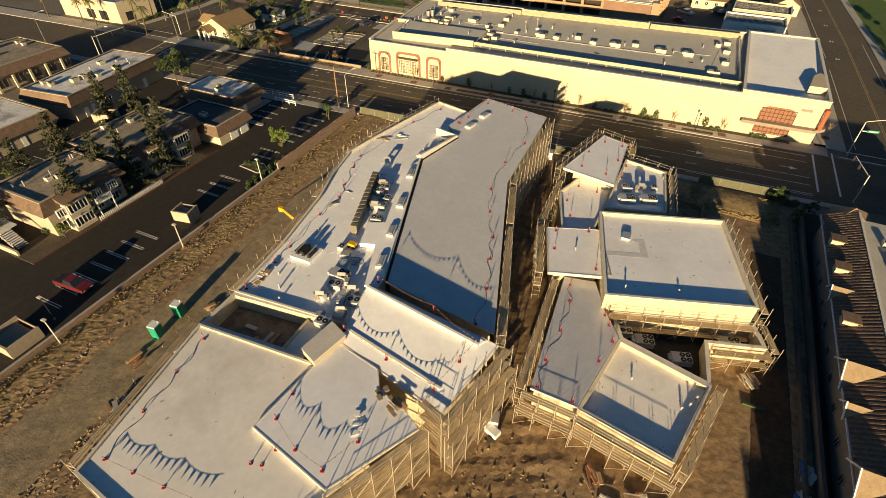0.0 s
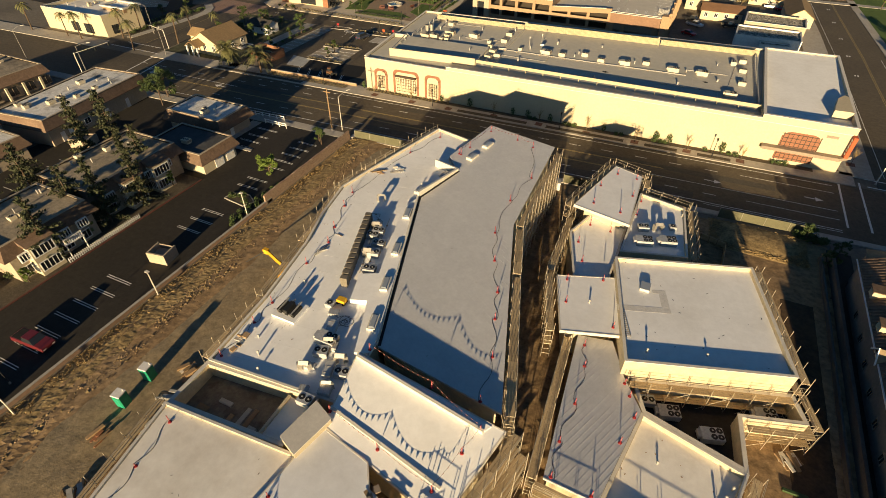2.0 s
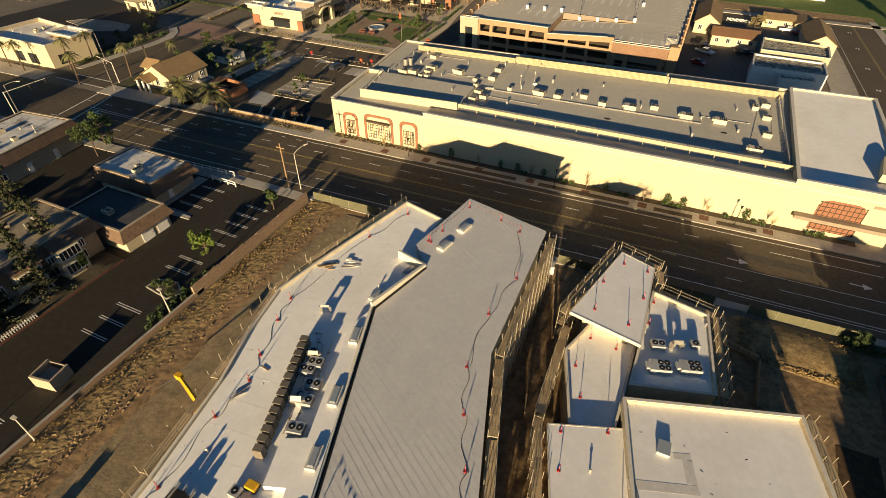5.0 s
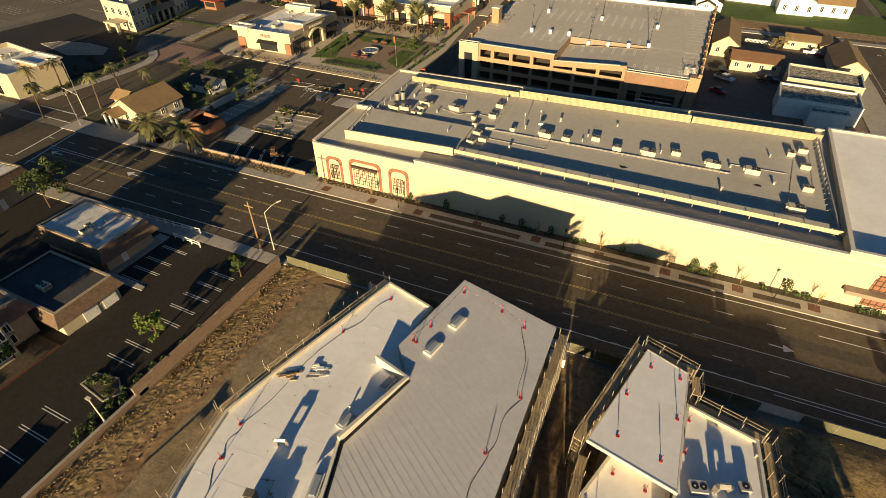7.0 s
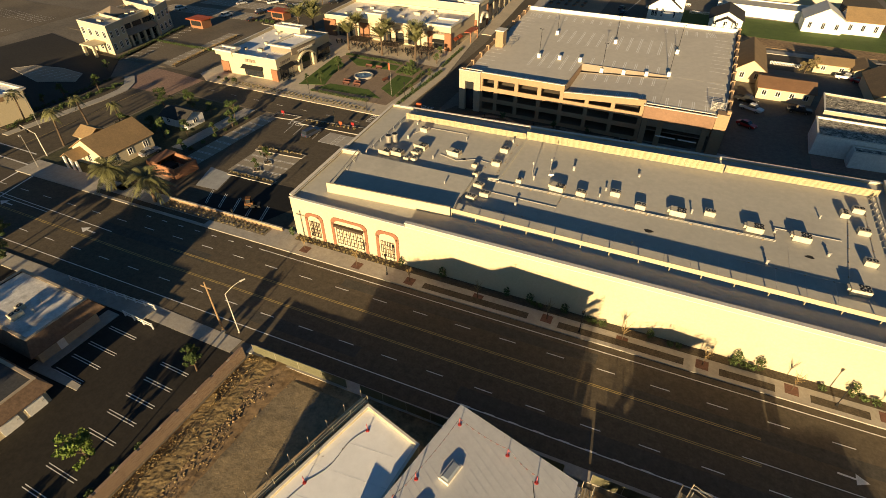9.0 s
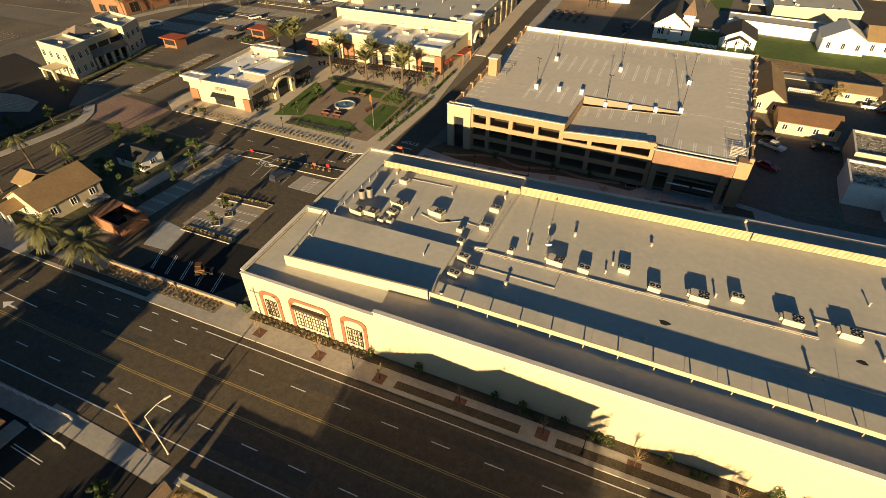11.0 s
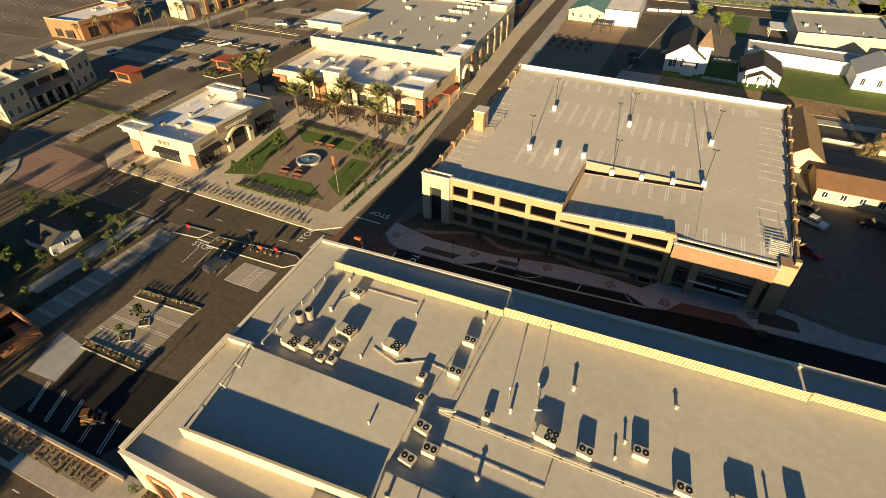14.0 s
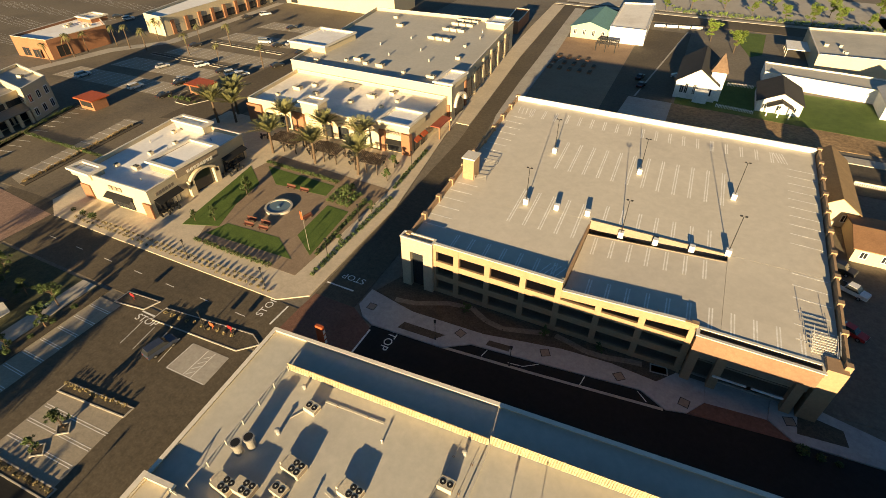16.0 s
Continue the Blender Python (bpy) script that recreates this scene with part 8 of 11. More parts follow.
put(tree(10, 8.0, 3.8, LEAF_B, "large yellow-green tree beyond the chapel", n=1600), [(-32.5, 353), (-24, 341), (-18.5, 402), (-6, 397), (4, 394), (14, 398), (24, 395), (36, 399), (48, 396), (60, 392), (-30, 408), (-44, 404), (-54, 394), (12, 412), (30, 414), (-10, 416), (64, 340), (62, 300), (60, 262), (60, 215), (59, 180), (61, 150), (57, 130)], (0.7, 1.15), 12)
put(tree(31, 4.0, 2.6, TUFT, "dry brownish garden tree beside the shed", "garden_tree", n=1300, size=0.18, low=0.2), [(15.4, 250.6), (12.8, 247.4)], (0.7, 1.0), 33)
put(tree(12, 7.0, 3.2, LEAF, "dense dark tree beside the apartments", n=1500), [(26.6, 88.6), (23.8, 94.0), (28.6, 92.6), (41, 92)], (0.35, 0.6), 13)
put(palm(1, 5.4, 4.3, "date palm with a wide feathery crown", 58, 0.75, 0.3, -0.5, 1.3), [(-117.3, 113.8), (-106.2, 114.0)], (0.95, 1.0), 14)
put(palm(2, 7.5, 2.2, "tall palm with a small crown", 26, 1.1, 0.18), [(-164.6, 118.2), (-165.8, 126.0), (-145.0, 121.8), (-147.6, 130.4), (-152.4, 111.8), (-139.8, 133.6), (-175, 111.6), (-182, 112), (-198, 111)], (0.8, 1.1), 15)
put(palm(3, 5.6, 5.2, "plaza palm with steep grey-green fronds", 50, 0.42, 0.3, 0.62, 1.5, 0.1), [(-123.4, 207.4, 0.15), (-110.6, 207.5, 0.15), (-98.4, 207.6, 0.15), (-126.8, 217.4, 0.15), (-114.4, 217.6, 0.15), (-102.6, 216.6, 0.15), (-149, 214.8, 0.15), (-148, 221.4, 0.15), (-144.6, 217.0, 0.15)], (0.9, 1.15), 16)
put(palm(4, 7.0, 1.9, "slim palm in the parking lot", 26, 1.0, 0.16), [(-236, 249.8), (-229, 249.9), (-220, 250), (-202.2, 253.8), (-187.5, 253.4), (-168.0, 254.3), (-239, 240), (-238, 234), (-239, 226), (-212, 268), (-196, 268), (-228, 262)], (0.8, 1.15), 17)
put(shrub(1, 1.3, 2.2, LEAF, "tall narrow dark shrub against the wall"), [(-53.4, sf(-53.4) - 0.6, 0.15), (-35.2, sf(-35) - 0.7, 0.15), (-31.6, sf(-31) - 0.7, 0.15), (-26.3, sf(-26) - 0.8, 0.15), (-14.2, sf(-14) - 0.8, 0.15), (-3.1, sf(-3) - 0.8, 0.15), (-0.4, sf(0) - 0.8, 0.15), (10, sf(10) - 0.8, 0.15), (-74.9, 116.6, 0.15), (-46, sf(-46) - 0.6, 0.15)], (0.7, 1.15), 18, group="shrubs along the store wall")
put(shrub(2, 1.5, 1.0, LEAF, "low rounded green shrub"), [(x, y) for x, y in [(-116.6, 122 + 3.6 * k) for k in range(9)]] + [(-144 + 3 * k, 169.4) for k in range(3)] + [(-85.6, 29 + 4.2 * k) for k in range(8)] + [(-70.6, 63.8), (-69.0, 64.6), (-67.4, 63.4)] + [(-176 + 2.6 * k, 222) for k in range(5)] + [(-65.0, 70 + 3.2 * k) for k in range(3)] + [(-10.4 + 2 * k, 174) for k in range(3)], (0.6, 1.3), 19)
def hedge_row(label, pts, w, h, leaf, seed, n=70, size=0.12, category="hedge"):
    """Low plants in a row that nobody could count, as one object."""
    rr = random.Random(seed)
    bm = B()
    for x, y, z in pts:
        k = rr.uniform(0.8, 1.2)
        leaf_cloud(bm, rr, (x + rr.uniform(-0.15, 0.15), y + rr.uniform(-0.15, 0.15), z + h * 0.45 * k), (w / 2 * k, w / 2 * k, h / 2 * k), n, size)
    return tagged(leaf_part("low_hedge", bm, leaf, None), label, category, kind="stuff")


for label, pts in (("row of grey-green grass tufts on a parking island", [(-103.2 + 0.95 * k, 140.4 + 0.09 * k, 0.12) for k in range(12)]), ("row of grey-green grass tufts on a kerbed island", [(-101 + 0.95 * k, 129.0 + 0.04 * k, 0.12) for k in range(12)]),
                   ("long row of grey-green grass tufts along the kerb", [(-141 + 1.3 * k, 167.8, 0.15) for k in range(40)] + [(-141 + 1.3 * k, 169.0, 0.15) for k in range(38)]), ("grey-green grass tufts on the entrance island", [(-102 + 1.5 * k, 156.4 + 0.1 * k, 0.12) for k in range(10)])):
    hedge_row(label, pts, 0.7, 0.42, TUFT, 20, 40, 0.1)
hedge_row("rows of grey-green tufts under the wall arches", [(-73.6 + 0.95 * k, sf(-73.6 + 0.95 * k) - 0.6 - 0.75 * r, 0.17) for r in range(2) for k in range(21)], 0.55, 0.36, TUFT, 22, 32, 0.09)
for label, pts in (("sparse low shrubs along the store wall", [(-31 + 1.15 * k, sf(-31 + 1.15 * k) - 0.8, 0.15) for k in (0, 1, 7, 8, 9, 17, 18, 24, 25, 26, 33, 37, 38, 44, 45, 46)]),
                   ("clipped hedge beside the lawn", [(-121.2 + 0.9 * k, 203.0 - 0.03 * k, 0.17) for k in range(24)]), ("low planting along the plaza lawn", [(-89.2 - 0.075 * k, 179.5 + 1.0 * k, 0.17) for k in range(20)]), ("shrub bed at the lawn corner", [(-98.2 + 1.25 * (k % 5), 195.4 + 1.2 * (k // 5), 0.17) for k in range(25)]), ("hedge along the plaza walk", [(-86.4, 174.5 + 1.3 * k, 0.15) for k in range(22)]), ("hedge along the shop walk", [(-88 - 0.12 * k, 206 + 1.4 * k, 0.15) for k in range(14)]),
                   ("hedge at the plaza corner", [(-113 + 1.2 * k, 173.0, 0.17) for k in range(16)]), ("long hedge beside the parking stalls", [(-190 + 1.3 * k, 187.4, 0.05) for k in range(26)]), ("hedge on the verge of the lot", [(-170 - 0.1 * k, 121 + 1.6 * k, 0.05) for k in range(22)]), ("dark shrubs at the site corner", [(22.4 + 0.35 * k, 95.2 - 0.5 * (k % 3), 0.1) for k in range(14)])):
    hedge_row(label, pts, 1.2, 0.8, LEAF, 21, 80)


def bare_tree(seed, h):
    rr = random.Random(seed)
    t = thing("bare_street_tree", 0, 0, 0, "slim leafless street tree in a tree well", "tree", "street trees of the store")
    bm = B()
    tube(bm, (0, 0, 0), (0, 0, h * 0.45), 0.06, 6, 0.04)
    part("trunk", bm, BARK, t, world=False)
    bm = B()
    for k in range(26):
        a, z = rr.uniform(0, 6.28), h * rr.uniform(0.35, 0.6)
        e = Vector((math.cos(a) * rr.uniform(0.3, 0.9), math.sin(a) * rr.uniform(0.3, 0.9), z + h * rr.uniform(0.2, 0.45)))
        tube(bm, (0, 0, z * 0.9), e, 0.022, 4, 0.008)
    part("twig", bm, DRY, t, world=False)
    return t


put(bare_tree(1, 3.6), [(-60.1, 114.6, 0.15), (-70.5, 114.4, 0.15), (-50.4, 114.9, 0.15), (-39.2, 116.0, 0.15), (-28.3, 116.3, 0.15), (-17.6, 116.7, 0.15), (-7.1, 117.0, 0.15), (3.5, 117.6, 0.15), (13.8, 117.9, 0.15), (34.2, 126, 0.15), (34.2, 134, 0.15), (34.2, 142, 0.15)], (0.85, 1.15), 22)
for x, y in ((-60.1, 114.6), (-70.5, 114.4), (-50.4, 114.9), (-39.2, 116.0), (-28.3, 116.3), (-17.6, 116.7), (-7.1, 117.0), (3.5, 117.6), (13.8, 117.9), (34.2, 126), (34.2, 134), (34.2, 142)):
    slab("tree_well", rect(x - 0.8, x + 0.8, y - 0.8, y + 0.8), 0.158, PAVER, "dark red tree well in the pavement", "tree well", 0.05)
for v0, x0, x1 in ((113.0, -48, -31), (113.0, -26.5, -9.4), (113.0, -5, 1.6), (113.0, 5.6, 12), (112.9, -120, -92)):
    slab("verge", st(x0, x1, v0 + 0.3, v0 + 1.5), 0.17, MULCH, "narrow planted verge at the kerb", "planting bed", 0.05)
slab("wall_bed", [(x, sf(x) - d) for x, d in ((-74, 1.5), (27, 1.5), (27, 0.02), (-74, 0.02))], 0.17, MULCH, "narrow planting bed along the store wall", "planting bed", 0.05)
put(tree(21, 2.2, 1.0, LEAF, "small green tree in a garage planting bed", n=300, size=0.16), [(-45, 178.6), (-58, 178.2), (-37, 179)], (0.6, 0.9), 23)
hedge_row("green shrubs and cacti along the block wall", [(-64.7 - 0.5 * (k % 3), 57 + 0.7 * k, 0.05) for k in range(20)], 1.1, 0.9, LEAF, 25, 60)


# ---- vehicles ----
def car(label, paint, kind="sedan"):
    L, W = {"sedan": (4.6, 1.8), "suv": (4.8, 1.95), "pickup": (5.7, 2.0), "van": (5.2, 2.0)}[kind]
    c = thing("parked_car" if kind != "pickup" else "pickup_truck", 0, 0, 0, label, "car" if kind != "pickup" else "pickup truck")
    prof = {"sedan": [(-2.3, 0.35), (2.3, 0.35), (2.3, 0.7), (2.1, 0.85), (1.05, 0.95), (-1.7, 0.98), (-2.25, 0.9)],
            "suv": [(-2.4, 0.4), (2.4, 0.4), (2.4, 0.8), (2.2, 0.98), (1.2, 1.08), (-2.3, 1.1), (-2.4, 0.9)],
            "pickup": [(-2.85, 0.5), (2.85, 0.5), (2.85, 0.9), (2.7, 1.1), (1.5, 1.18), (-2.8, 1.15)],
            "van": [(-2.6, 0.4), (2.6, 0.4), (2.6, 0.9), (2.3, 1.15), (1.7, 1.2), (-2.6, 1.2)]}[kind]
    cab = {"sedan": [(1.0, 0.94), (0.3, 1.42), (-1.0, 1.44), (-1.75, 0.97)], "suv": [(1.2, 1.07), (0.5, 1.7), (-2.0, 1.72), (-2.35, 1.08)],
           "pickup": [(1.5, 1.17), (0.8, 1.8), (-0.5, 1.82), (-0.75, 1.14)], "van": [(1.7, 1.18), (1.0, 1.95), (-2.5, 1.97), (-2.58, 1.18)]}[kind]

    def loft(bm, prof, w0, w1, zlow):
        a = [bm.verts.new((x, -(w0 if z <= zlow else w1), z)) for x, z in prof]
        b = [bm.verts.new((x, (w0 if z <= zlow else w1), z)) for x, z in prof]
        k = len(prof)
        for i in range(k):
            bm.faces.new((a[i], a[(i + 1) % k], b[(i + 1) % k], b[i]))
        bm.faces.new(a[::-1])
        bm.faces.new(b)
    bm = B()
    loft(bm, prof, W / 2, W / 2 - 0.06, 0.75)
    part("body", bm, paint, c, world=False, bevel=0.05)
    bm = B()
    loft(bm, cab, W / 2 - 0.1, W / 2 - 0.26, cab[0][1] + 0.03)
    cb = part("cabin_glass", bm, GLASS, c, world=False)
    bm = B()
    (x0, z0), (x1, z1) = cab[1], cab[2]
    box(bm, x1 - 0.05, x0 + 0.05, -(W / 2 - 0.27), W / 2 - 0.27, max(z0, z1) - 0.02, max(z0, z1) + 0.05)
    part("roof", bm, paint, c, world=False)
    if kind == "pickup":
        boxpart("load_bed", -2.65, -0.85, -0.8, 0.8, 1.12, 1.19, DARK, c, world=False)
    for x in (-L * 0.3, L * 0.3):
        for s in (-1, 1):
            bm = B()
            tube(bm, (x, s * (W / 2 - 0.22), 0.34), (x, s * (W / 2 + 0.01), 0.34), 0.34, 12)
            wh = part("wheel", bm, TYRE, c, world=False)
            bm = B()
            tube(bm, (x, s * (W / 2 + 0.005), 0.34), (x, s * (W / 2 + 0.025), 0.34), 0.2, 8)
            part("rim", bm, RIM, wh, world=False)
    for s in (-1, 1):
        boxpart("headlight", L / 2 - 0.06, L / 2 + 0.02, s * 0.62 - 0.2, s * 0.62 + 0.2, 0.62, 0.76, COPING, c, world=False)
        boxpart("tail_light", -L / 2 - 0.02, -L / 2 + 0.08, s * 0.66 - 0.16, s * 0.66 + 0.16, 0.66, 0.82, RED, c, world=False)
    return c


def paint(name, col, rough=0.3):
    return mat(name, col, tuple(v * 0.9 for v in col), 2, 9, rough, 0.0, metal=0.1, spec=0.6)


P_WHITE, P_RED, P_BLACK, P_SILVER, P_BLUE = paint("white_car_paint", (0.75, 0.74, 0.72)), paint("red_car_paint", (0.4, 0.02, 0.02)), paint("black_car_paint", (0.02, 0.02, 0.022)), paint("silver_car_paint", (0.4, 0.4, 0.4)), paint("dark_blue_car_paint", (0.04, 0.05, 0.08))


def park(proto, places):
    for k, (x, y, rz) in enumerate(places):
        m = pose(x, y, 0.02, 0, 0, rz)
        if k == 0:
            proto.matrix_basis = m
        else:
            copy_thing(proto, m)


park(car("white pickup truck parked beside the garage", P_WHITE, "pickup"), [(-1.6, 210.6, -28), (23.2, 246.6, 0)])
park(car("bright red car parked beside the garage", P_RED), [(-2.6, 199.8, -30), (26.4, 244.6, -10)])
park(car("dark grey pickup truck parked on asphalt", P_BLACK, "pickup"), [(-2.8, 216.6, -25), (9.4, 214.4, 0)])
park(car("dark blue hatchback parked in a stall", P_BLUE, "suv"), [(-96.4, 150.8, 80)])
park(car("white car parked on the shopping lot", P_WHITE, "suv"), [(-188.4, 246.5, 70), (-173.3, 245.0, 70), (-191.7, 222.7, 85), (-216.7, 222.5, 85), (-169.1, 245.3, 70), (-214.9, 308.9, 60), (-264, 277, 60)])
park(car("black car parked on the shopping lot", P_BLACK), [(-177.9, 221.6, 85), (-177.8, 245.3, 70), (-219.0, 301.6, 60), (-179.4, 275.4, 60), (-272, 277.6, 60), (-164.6, 257.6, 60), (-181.9, 231.2, 85), (-190, 296.6, 60), (-208, 262, 70), (-166, 272, 70)])
park(car("silver car parked on the shopping lot", P_SILVER), [(-176.4, 279.4, 70), (-200, 240, 70), (-39.3, 305.6, 0), (-184.0, 233.5, 85)])
park(car("silver van parked on the shopping lot", P_SILVER, "van"), [(-186.6, 276.7, 20)])
park(car("white pickup truck parked at the street", P_WHITE, "pickup"), [(-11.6, 263.6, 2)])
park(car("grey sedan parked at the street", P_SILVER), [(-24.6, 263.0, 2), (-16, 263.4, 2), (-123.6, 127.6, 80)])
park(car("dark sedan parked beside the yard", P_BLACK), [(-48.9, 292.8, 80), (-50.4, 300, 80)])
park(car("dark red stake-bed truck in the parking lot", paint("dark_red_truck_paint", (0.14, 0.02, 0.025)), "pickup"), [(-70.0, 26.4, 4)])


# ---- scaffolding ----
GALV = mat("scaffold_tube", (0.52, 0.45, 0.34), (0.42, 0.36, 0.27), 1, 6, 0.5, 0.0, metal=0.3)
PLANK = mat("scaffold_plank", (0.5, 0.38, 0.22), (0.38, 0.28, 0.16), 1, 5, 0.85, 0.1, vary=0.25)
FRAMES, BAYS = {}, {}
BAY_MESH = {}


def scaffold_frame(lifts, top):
    """One end frame: two posts with rungs, a lift two metres high."""
    if (lifts, top) not in FRAMES:
        bm = B()
        h = lifts * 2.0 + top
        for y in (0, 1.0):
            tube(bm, (0, y, 0), (0, y, h), 0.035, 5)
        for k in range(lifts):
            for z in (0.5, 1.2, 1.95):
                tube(bm, (0, 0, 2 * k + z), (0, 1.0, 2 * k + z), 0.025, 4)
        FRAMES[(lifts, top)] = mesh_of(bm, "end_frame", GALV)
    return FRAMES[(lifts, top)]


def bay_mesh(kind, L):
    key = (kind, round(L, 1))
    if key not in BAY_MESH:
        bm = B()
        if kind == "plank":
            for k in range(3):
                box(bm, 0, L, 0.06 + 0.31 * k, 0.33 + 0.31 * k, 1.98, 2.03)
            BAY_MESH[key] = mesh_of(bm, "plank", PLANK)
        elif kind == "brace":
            tube(bm, (0, 0, 0.1), (L, 0, 1.9), 0.022, 4)
            tube(bm, (0, 1.0, 1.9), (L, 1.0, 0.1), 0.022, 4)
            BAY_MESH[key] = mesh_of(bm, "brace", GALV)
        else:
            for z in (0.55, 1.05):
                tube(bm, (0, 0, z), (L, 0, z), 0.024, 4)
            BAY_MESH[key] = mesh_of(bm, "guard_rail", GALV)
    return BAY_MESH[key]


def scaffold(p, q, h, side=1, top=1.1, skip=0):
    """A run of scaffolding from p to q, its outer face to the right of the way."""
    p, q = Vector(p), Vector(q)
    L = (q - p).length
    n = max(1, round(L / 2.2))
    bay = L / n
    a = math.degrees(math.atan2(q.y - p.y, q.x - p.x))
    lifts = max(1, int(round(h / 2.0)))
    s = thing("scaffold", p.x, p.y, 0.04, "galvanized tube scaffolding with timber planks beside the building", "scaffolding", "scaffolding round the new buildings", rz=a)
    z0 = h - lifts * 2.0
    for k in range(n + 1):
        m = piece("end_frame", scaffold_frame(lifts, top), s, Matrix.Translation((k * bay, -0.5, 0)) @ Matrix.Diagonal((1, 1, h / (lifts * 2.0), 1)))
    for k in range(n):
        for l in range(lifts):
            sc = Matrix.Translation((k * bay, -0.5, l * h / lifts)) @ Matrix.Diagonal((bay / round(bay, 1), 1, h / (lifts * 2.0), 1))
            if l >= skip:
                piece("plank", bay_mesh("plank", bay), s, sc)
            if (k + l) % 2 == 0:
                piece("brace", bay_mesh("brace", bay), s, sc)
            piece("guard_rail", bay_mesh("guard_rail", bay), s, Matrix.Translation((k * bay, -0.5, (l + 1) * h / lifts)) @ Matrix.Diagonal((bay / round(bay, 1), 1, 1, 1)))
    return s


for p, q, h in (((-17.5, 88.6), (-17.2, 66.0), 9.2), ((-17.2, 66.0), (-14.6, 57.0), 8.6), ((-14.6, 57.0), (-8.8, 37.6), 7.9),
                ((-7.4, 35.8), (-10.0, 24.8), 8.2), ((-10.0, 24.8), (-13.0, 25.8), 8.4), ((-6.5, 35.4), (-9.2, 24.0), 5.9), ((-11.3, 23.2), (-16.0, 13.8), 8.0), ((-16.0, 13.8), (-19.2, 5.2), 7.6),
                ((-42.0, 24.6), (-39.2, 6.9), 7.4), ((-42.5, 40.5), (-41.9, 30.6), 7.4), ((-44.1, 51.1), (-42.5, 40.5), 7.9), ((-47.0, 64.4), (-44.1, 51.1), 8.2), ((-45.7, 70.3), (-47.0, 64.4), 8.4), ((-41.0, 88.3), (-45.7, 70.3), 8.8),
                ((-12.9, 78.0), (-8.9, 93.6), 6.4), ((-8.6, 93.8), (-2.6, 91.9), 6.4), ((-2.5, 91.6), (-2.2, 89.0), 6.2), ((-2.0, 88.8), (5.0, 87.2), 5.0), ((5.2, 87.0), (6.6, 74.4), 5.0),
                ((-8.6, 52.8), (-11.4, 62.9), 5.0), ((-11.6, 64.2), (-11.9, 77.6), 4.6), ((-5.2, 34.6), (-6.3, 53.6), 3.9), ((1.2, 33.8), (-4.8, 34.1), 3.8), ((11.5, 32.1), (1.4, 34.0), 3.2), ((15.3, 44.2), (12.5, 32.5), 3.2),
                ((19.2, 56.4), (14.6, 74.4), 5.8), ((1.6, 49.8), (18.6, 55.2), 3.9), ((21.2, 52.6), (19.8, 57.0), 3.4), ((14.4, 50.2), (20.8, 52.1), 3.0), ((1.2, 32.6), (-5.0, 33.0), 2.4), ((11.9, 30.9), (1.4, 32.8), 2.4)):
    scaffold(q, p, h)


# ---- safety posts, pennants ----
def safety_post_proto():
    t = thing("safety_post", -38.8, 23.0, 7.9, "red weighted safety post on the white roof", "safety post", "safety posts of the roofs")
    bm = B()
    tube(bm, (0, 0, 0), (0, 0, 0.1), 0.2, 10, 0.15)
    part("base", bm, RED, t, world=False)
    bm = B()
    tube(bm, (0, 0, 0.1), (0, 0, 1.15), 0.035, 6)
    part("post", bm, RED, t, world=False)
    bm = B()
    tube(bm, (0, 0, 0.5), (0, 0, 0.95), 0.06, 8, 0.045)
    part("sleeve", bm, mat("pink_plastic", (0.5, 0.17, 0.17), (0.42, 0.14, 0.14), 1, 5, 0.5, 0.0), t, world=False)
    return t


SP = safety_post_proto()
ROOFPOSTS = {
    "metal": (mz, [(-30.3, 88.9), (-25.0, 87.9), (-21.8, 86.6), (-19.3, 77.8), (-20.4, 70.9), (-19.9, 63.1), (-18.0, 57.8), (-15.7, 52.7), (-14.5, 48.6), (-12.9, 43.5), (-12.1, 37.9), (-31.7, 82.4), (-32.6, 79.8), (-32.2, 79.7)]),
    "flat": (fz, [(-38.6, 85.1), (-41.1, 78.2), (-43.8, 63.9), (-43.0, 60.4), (-41.5, 55.5), (-40.4, 52.4), (-40.6, 47.6), (-40.2, 40.1), (-40.1, 36.7), (-40.2, 31.4)]),
    "hall": (lambda x, y: 7.9, [(-38.1, 18.4), (-37.4, 13.6), (-36.6, 8.6), (-33.2, 8.8), (-29.7, 9.0), (-24.3, 13.9), (-23.3, 14.2), (-23.1, 15.9)]),
    "canopy": (cz, [(-25.0, 38.0), (-16.9, 36.6), (-10.7, 34.3), (-25.0, 30.3), (-18.8, 28.9), (-12.6, 27.6), (-11.5, 31.7)]),
    "side": (lambda x, y: 8.25, [(-25.2, 21.2), (-24.9, 18.3), (-21.3, 16.5), (-17.9, 15.9), (-16.5, 19.6)]),
    "square": (lambda x, y: 5.2, [(-8.9, 62.5), (-8.0, 58.3), (-4.4, 64.4), (-1.6, 56.4)]),
    "ribbed": (lambda x, y: 4.1, [(-4.2, 53.1), (-3.5, 50.0), (-3.3, 44.5), (-3.7, 39.4), (-3.5, 35.4), (0.5, 35.2), (2.0, 41.9), (2.9, 45.5), (2.0, 48.0), (1.2, 49.5)]),
    "pointed": (lambda x, y: 6.9, [(-7.4, 90.2), (-4.2, 89.9), (-9.3, 85.3), (-9.3, 79.8), (-4.0, 84.4), (-5.0, 78.9)]),
    "low": (lambda x, y: 5.2, [(-2.5, 86.1), (-2.6, 82.0)]),
    "link": (lambda x, y: 4.6, [(-8.8, 77.0), (-9.5, 72.0), (-5.6, 76.6), (-8.0, 67.9)]),
}
POST_H = {"hall": 0.42, "side": 0.78}
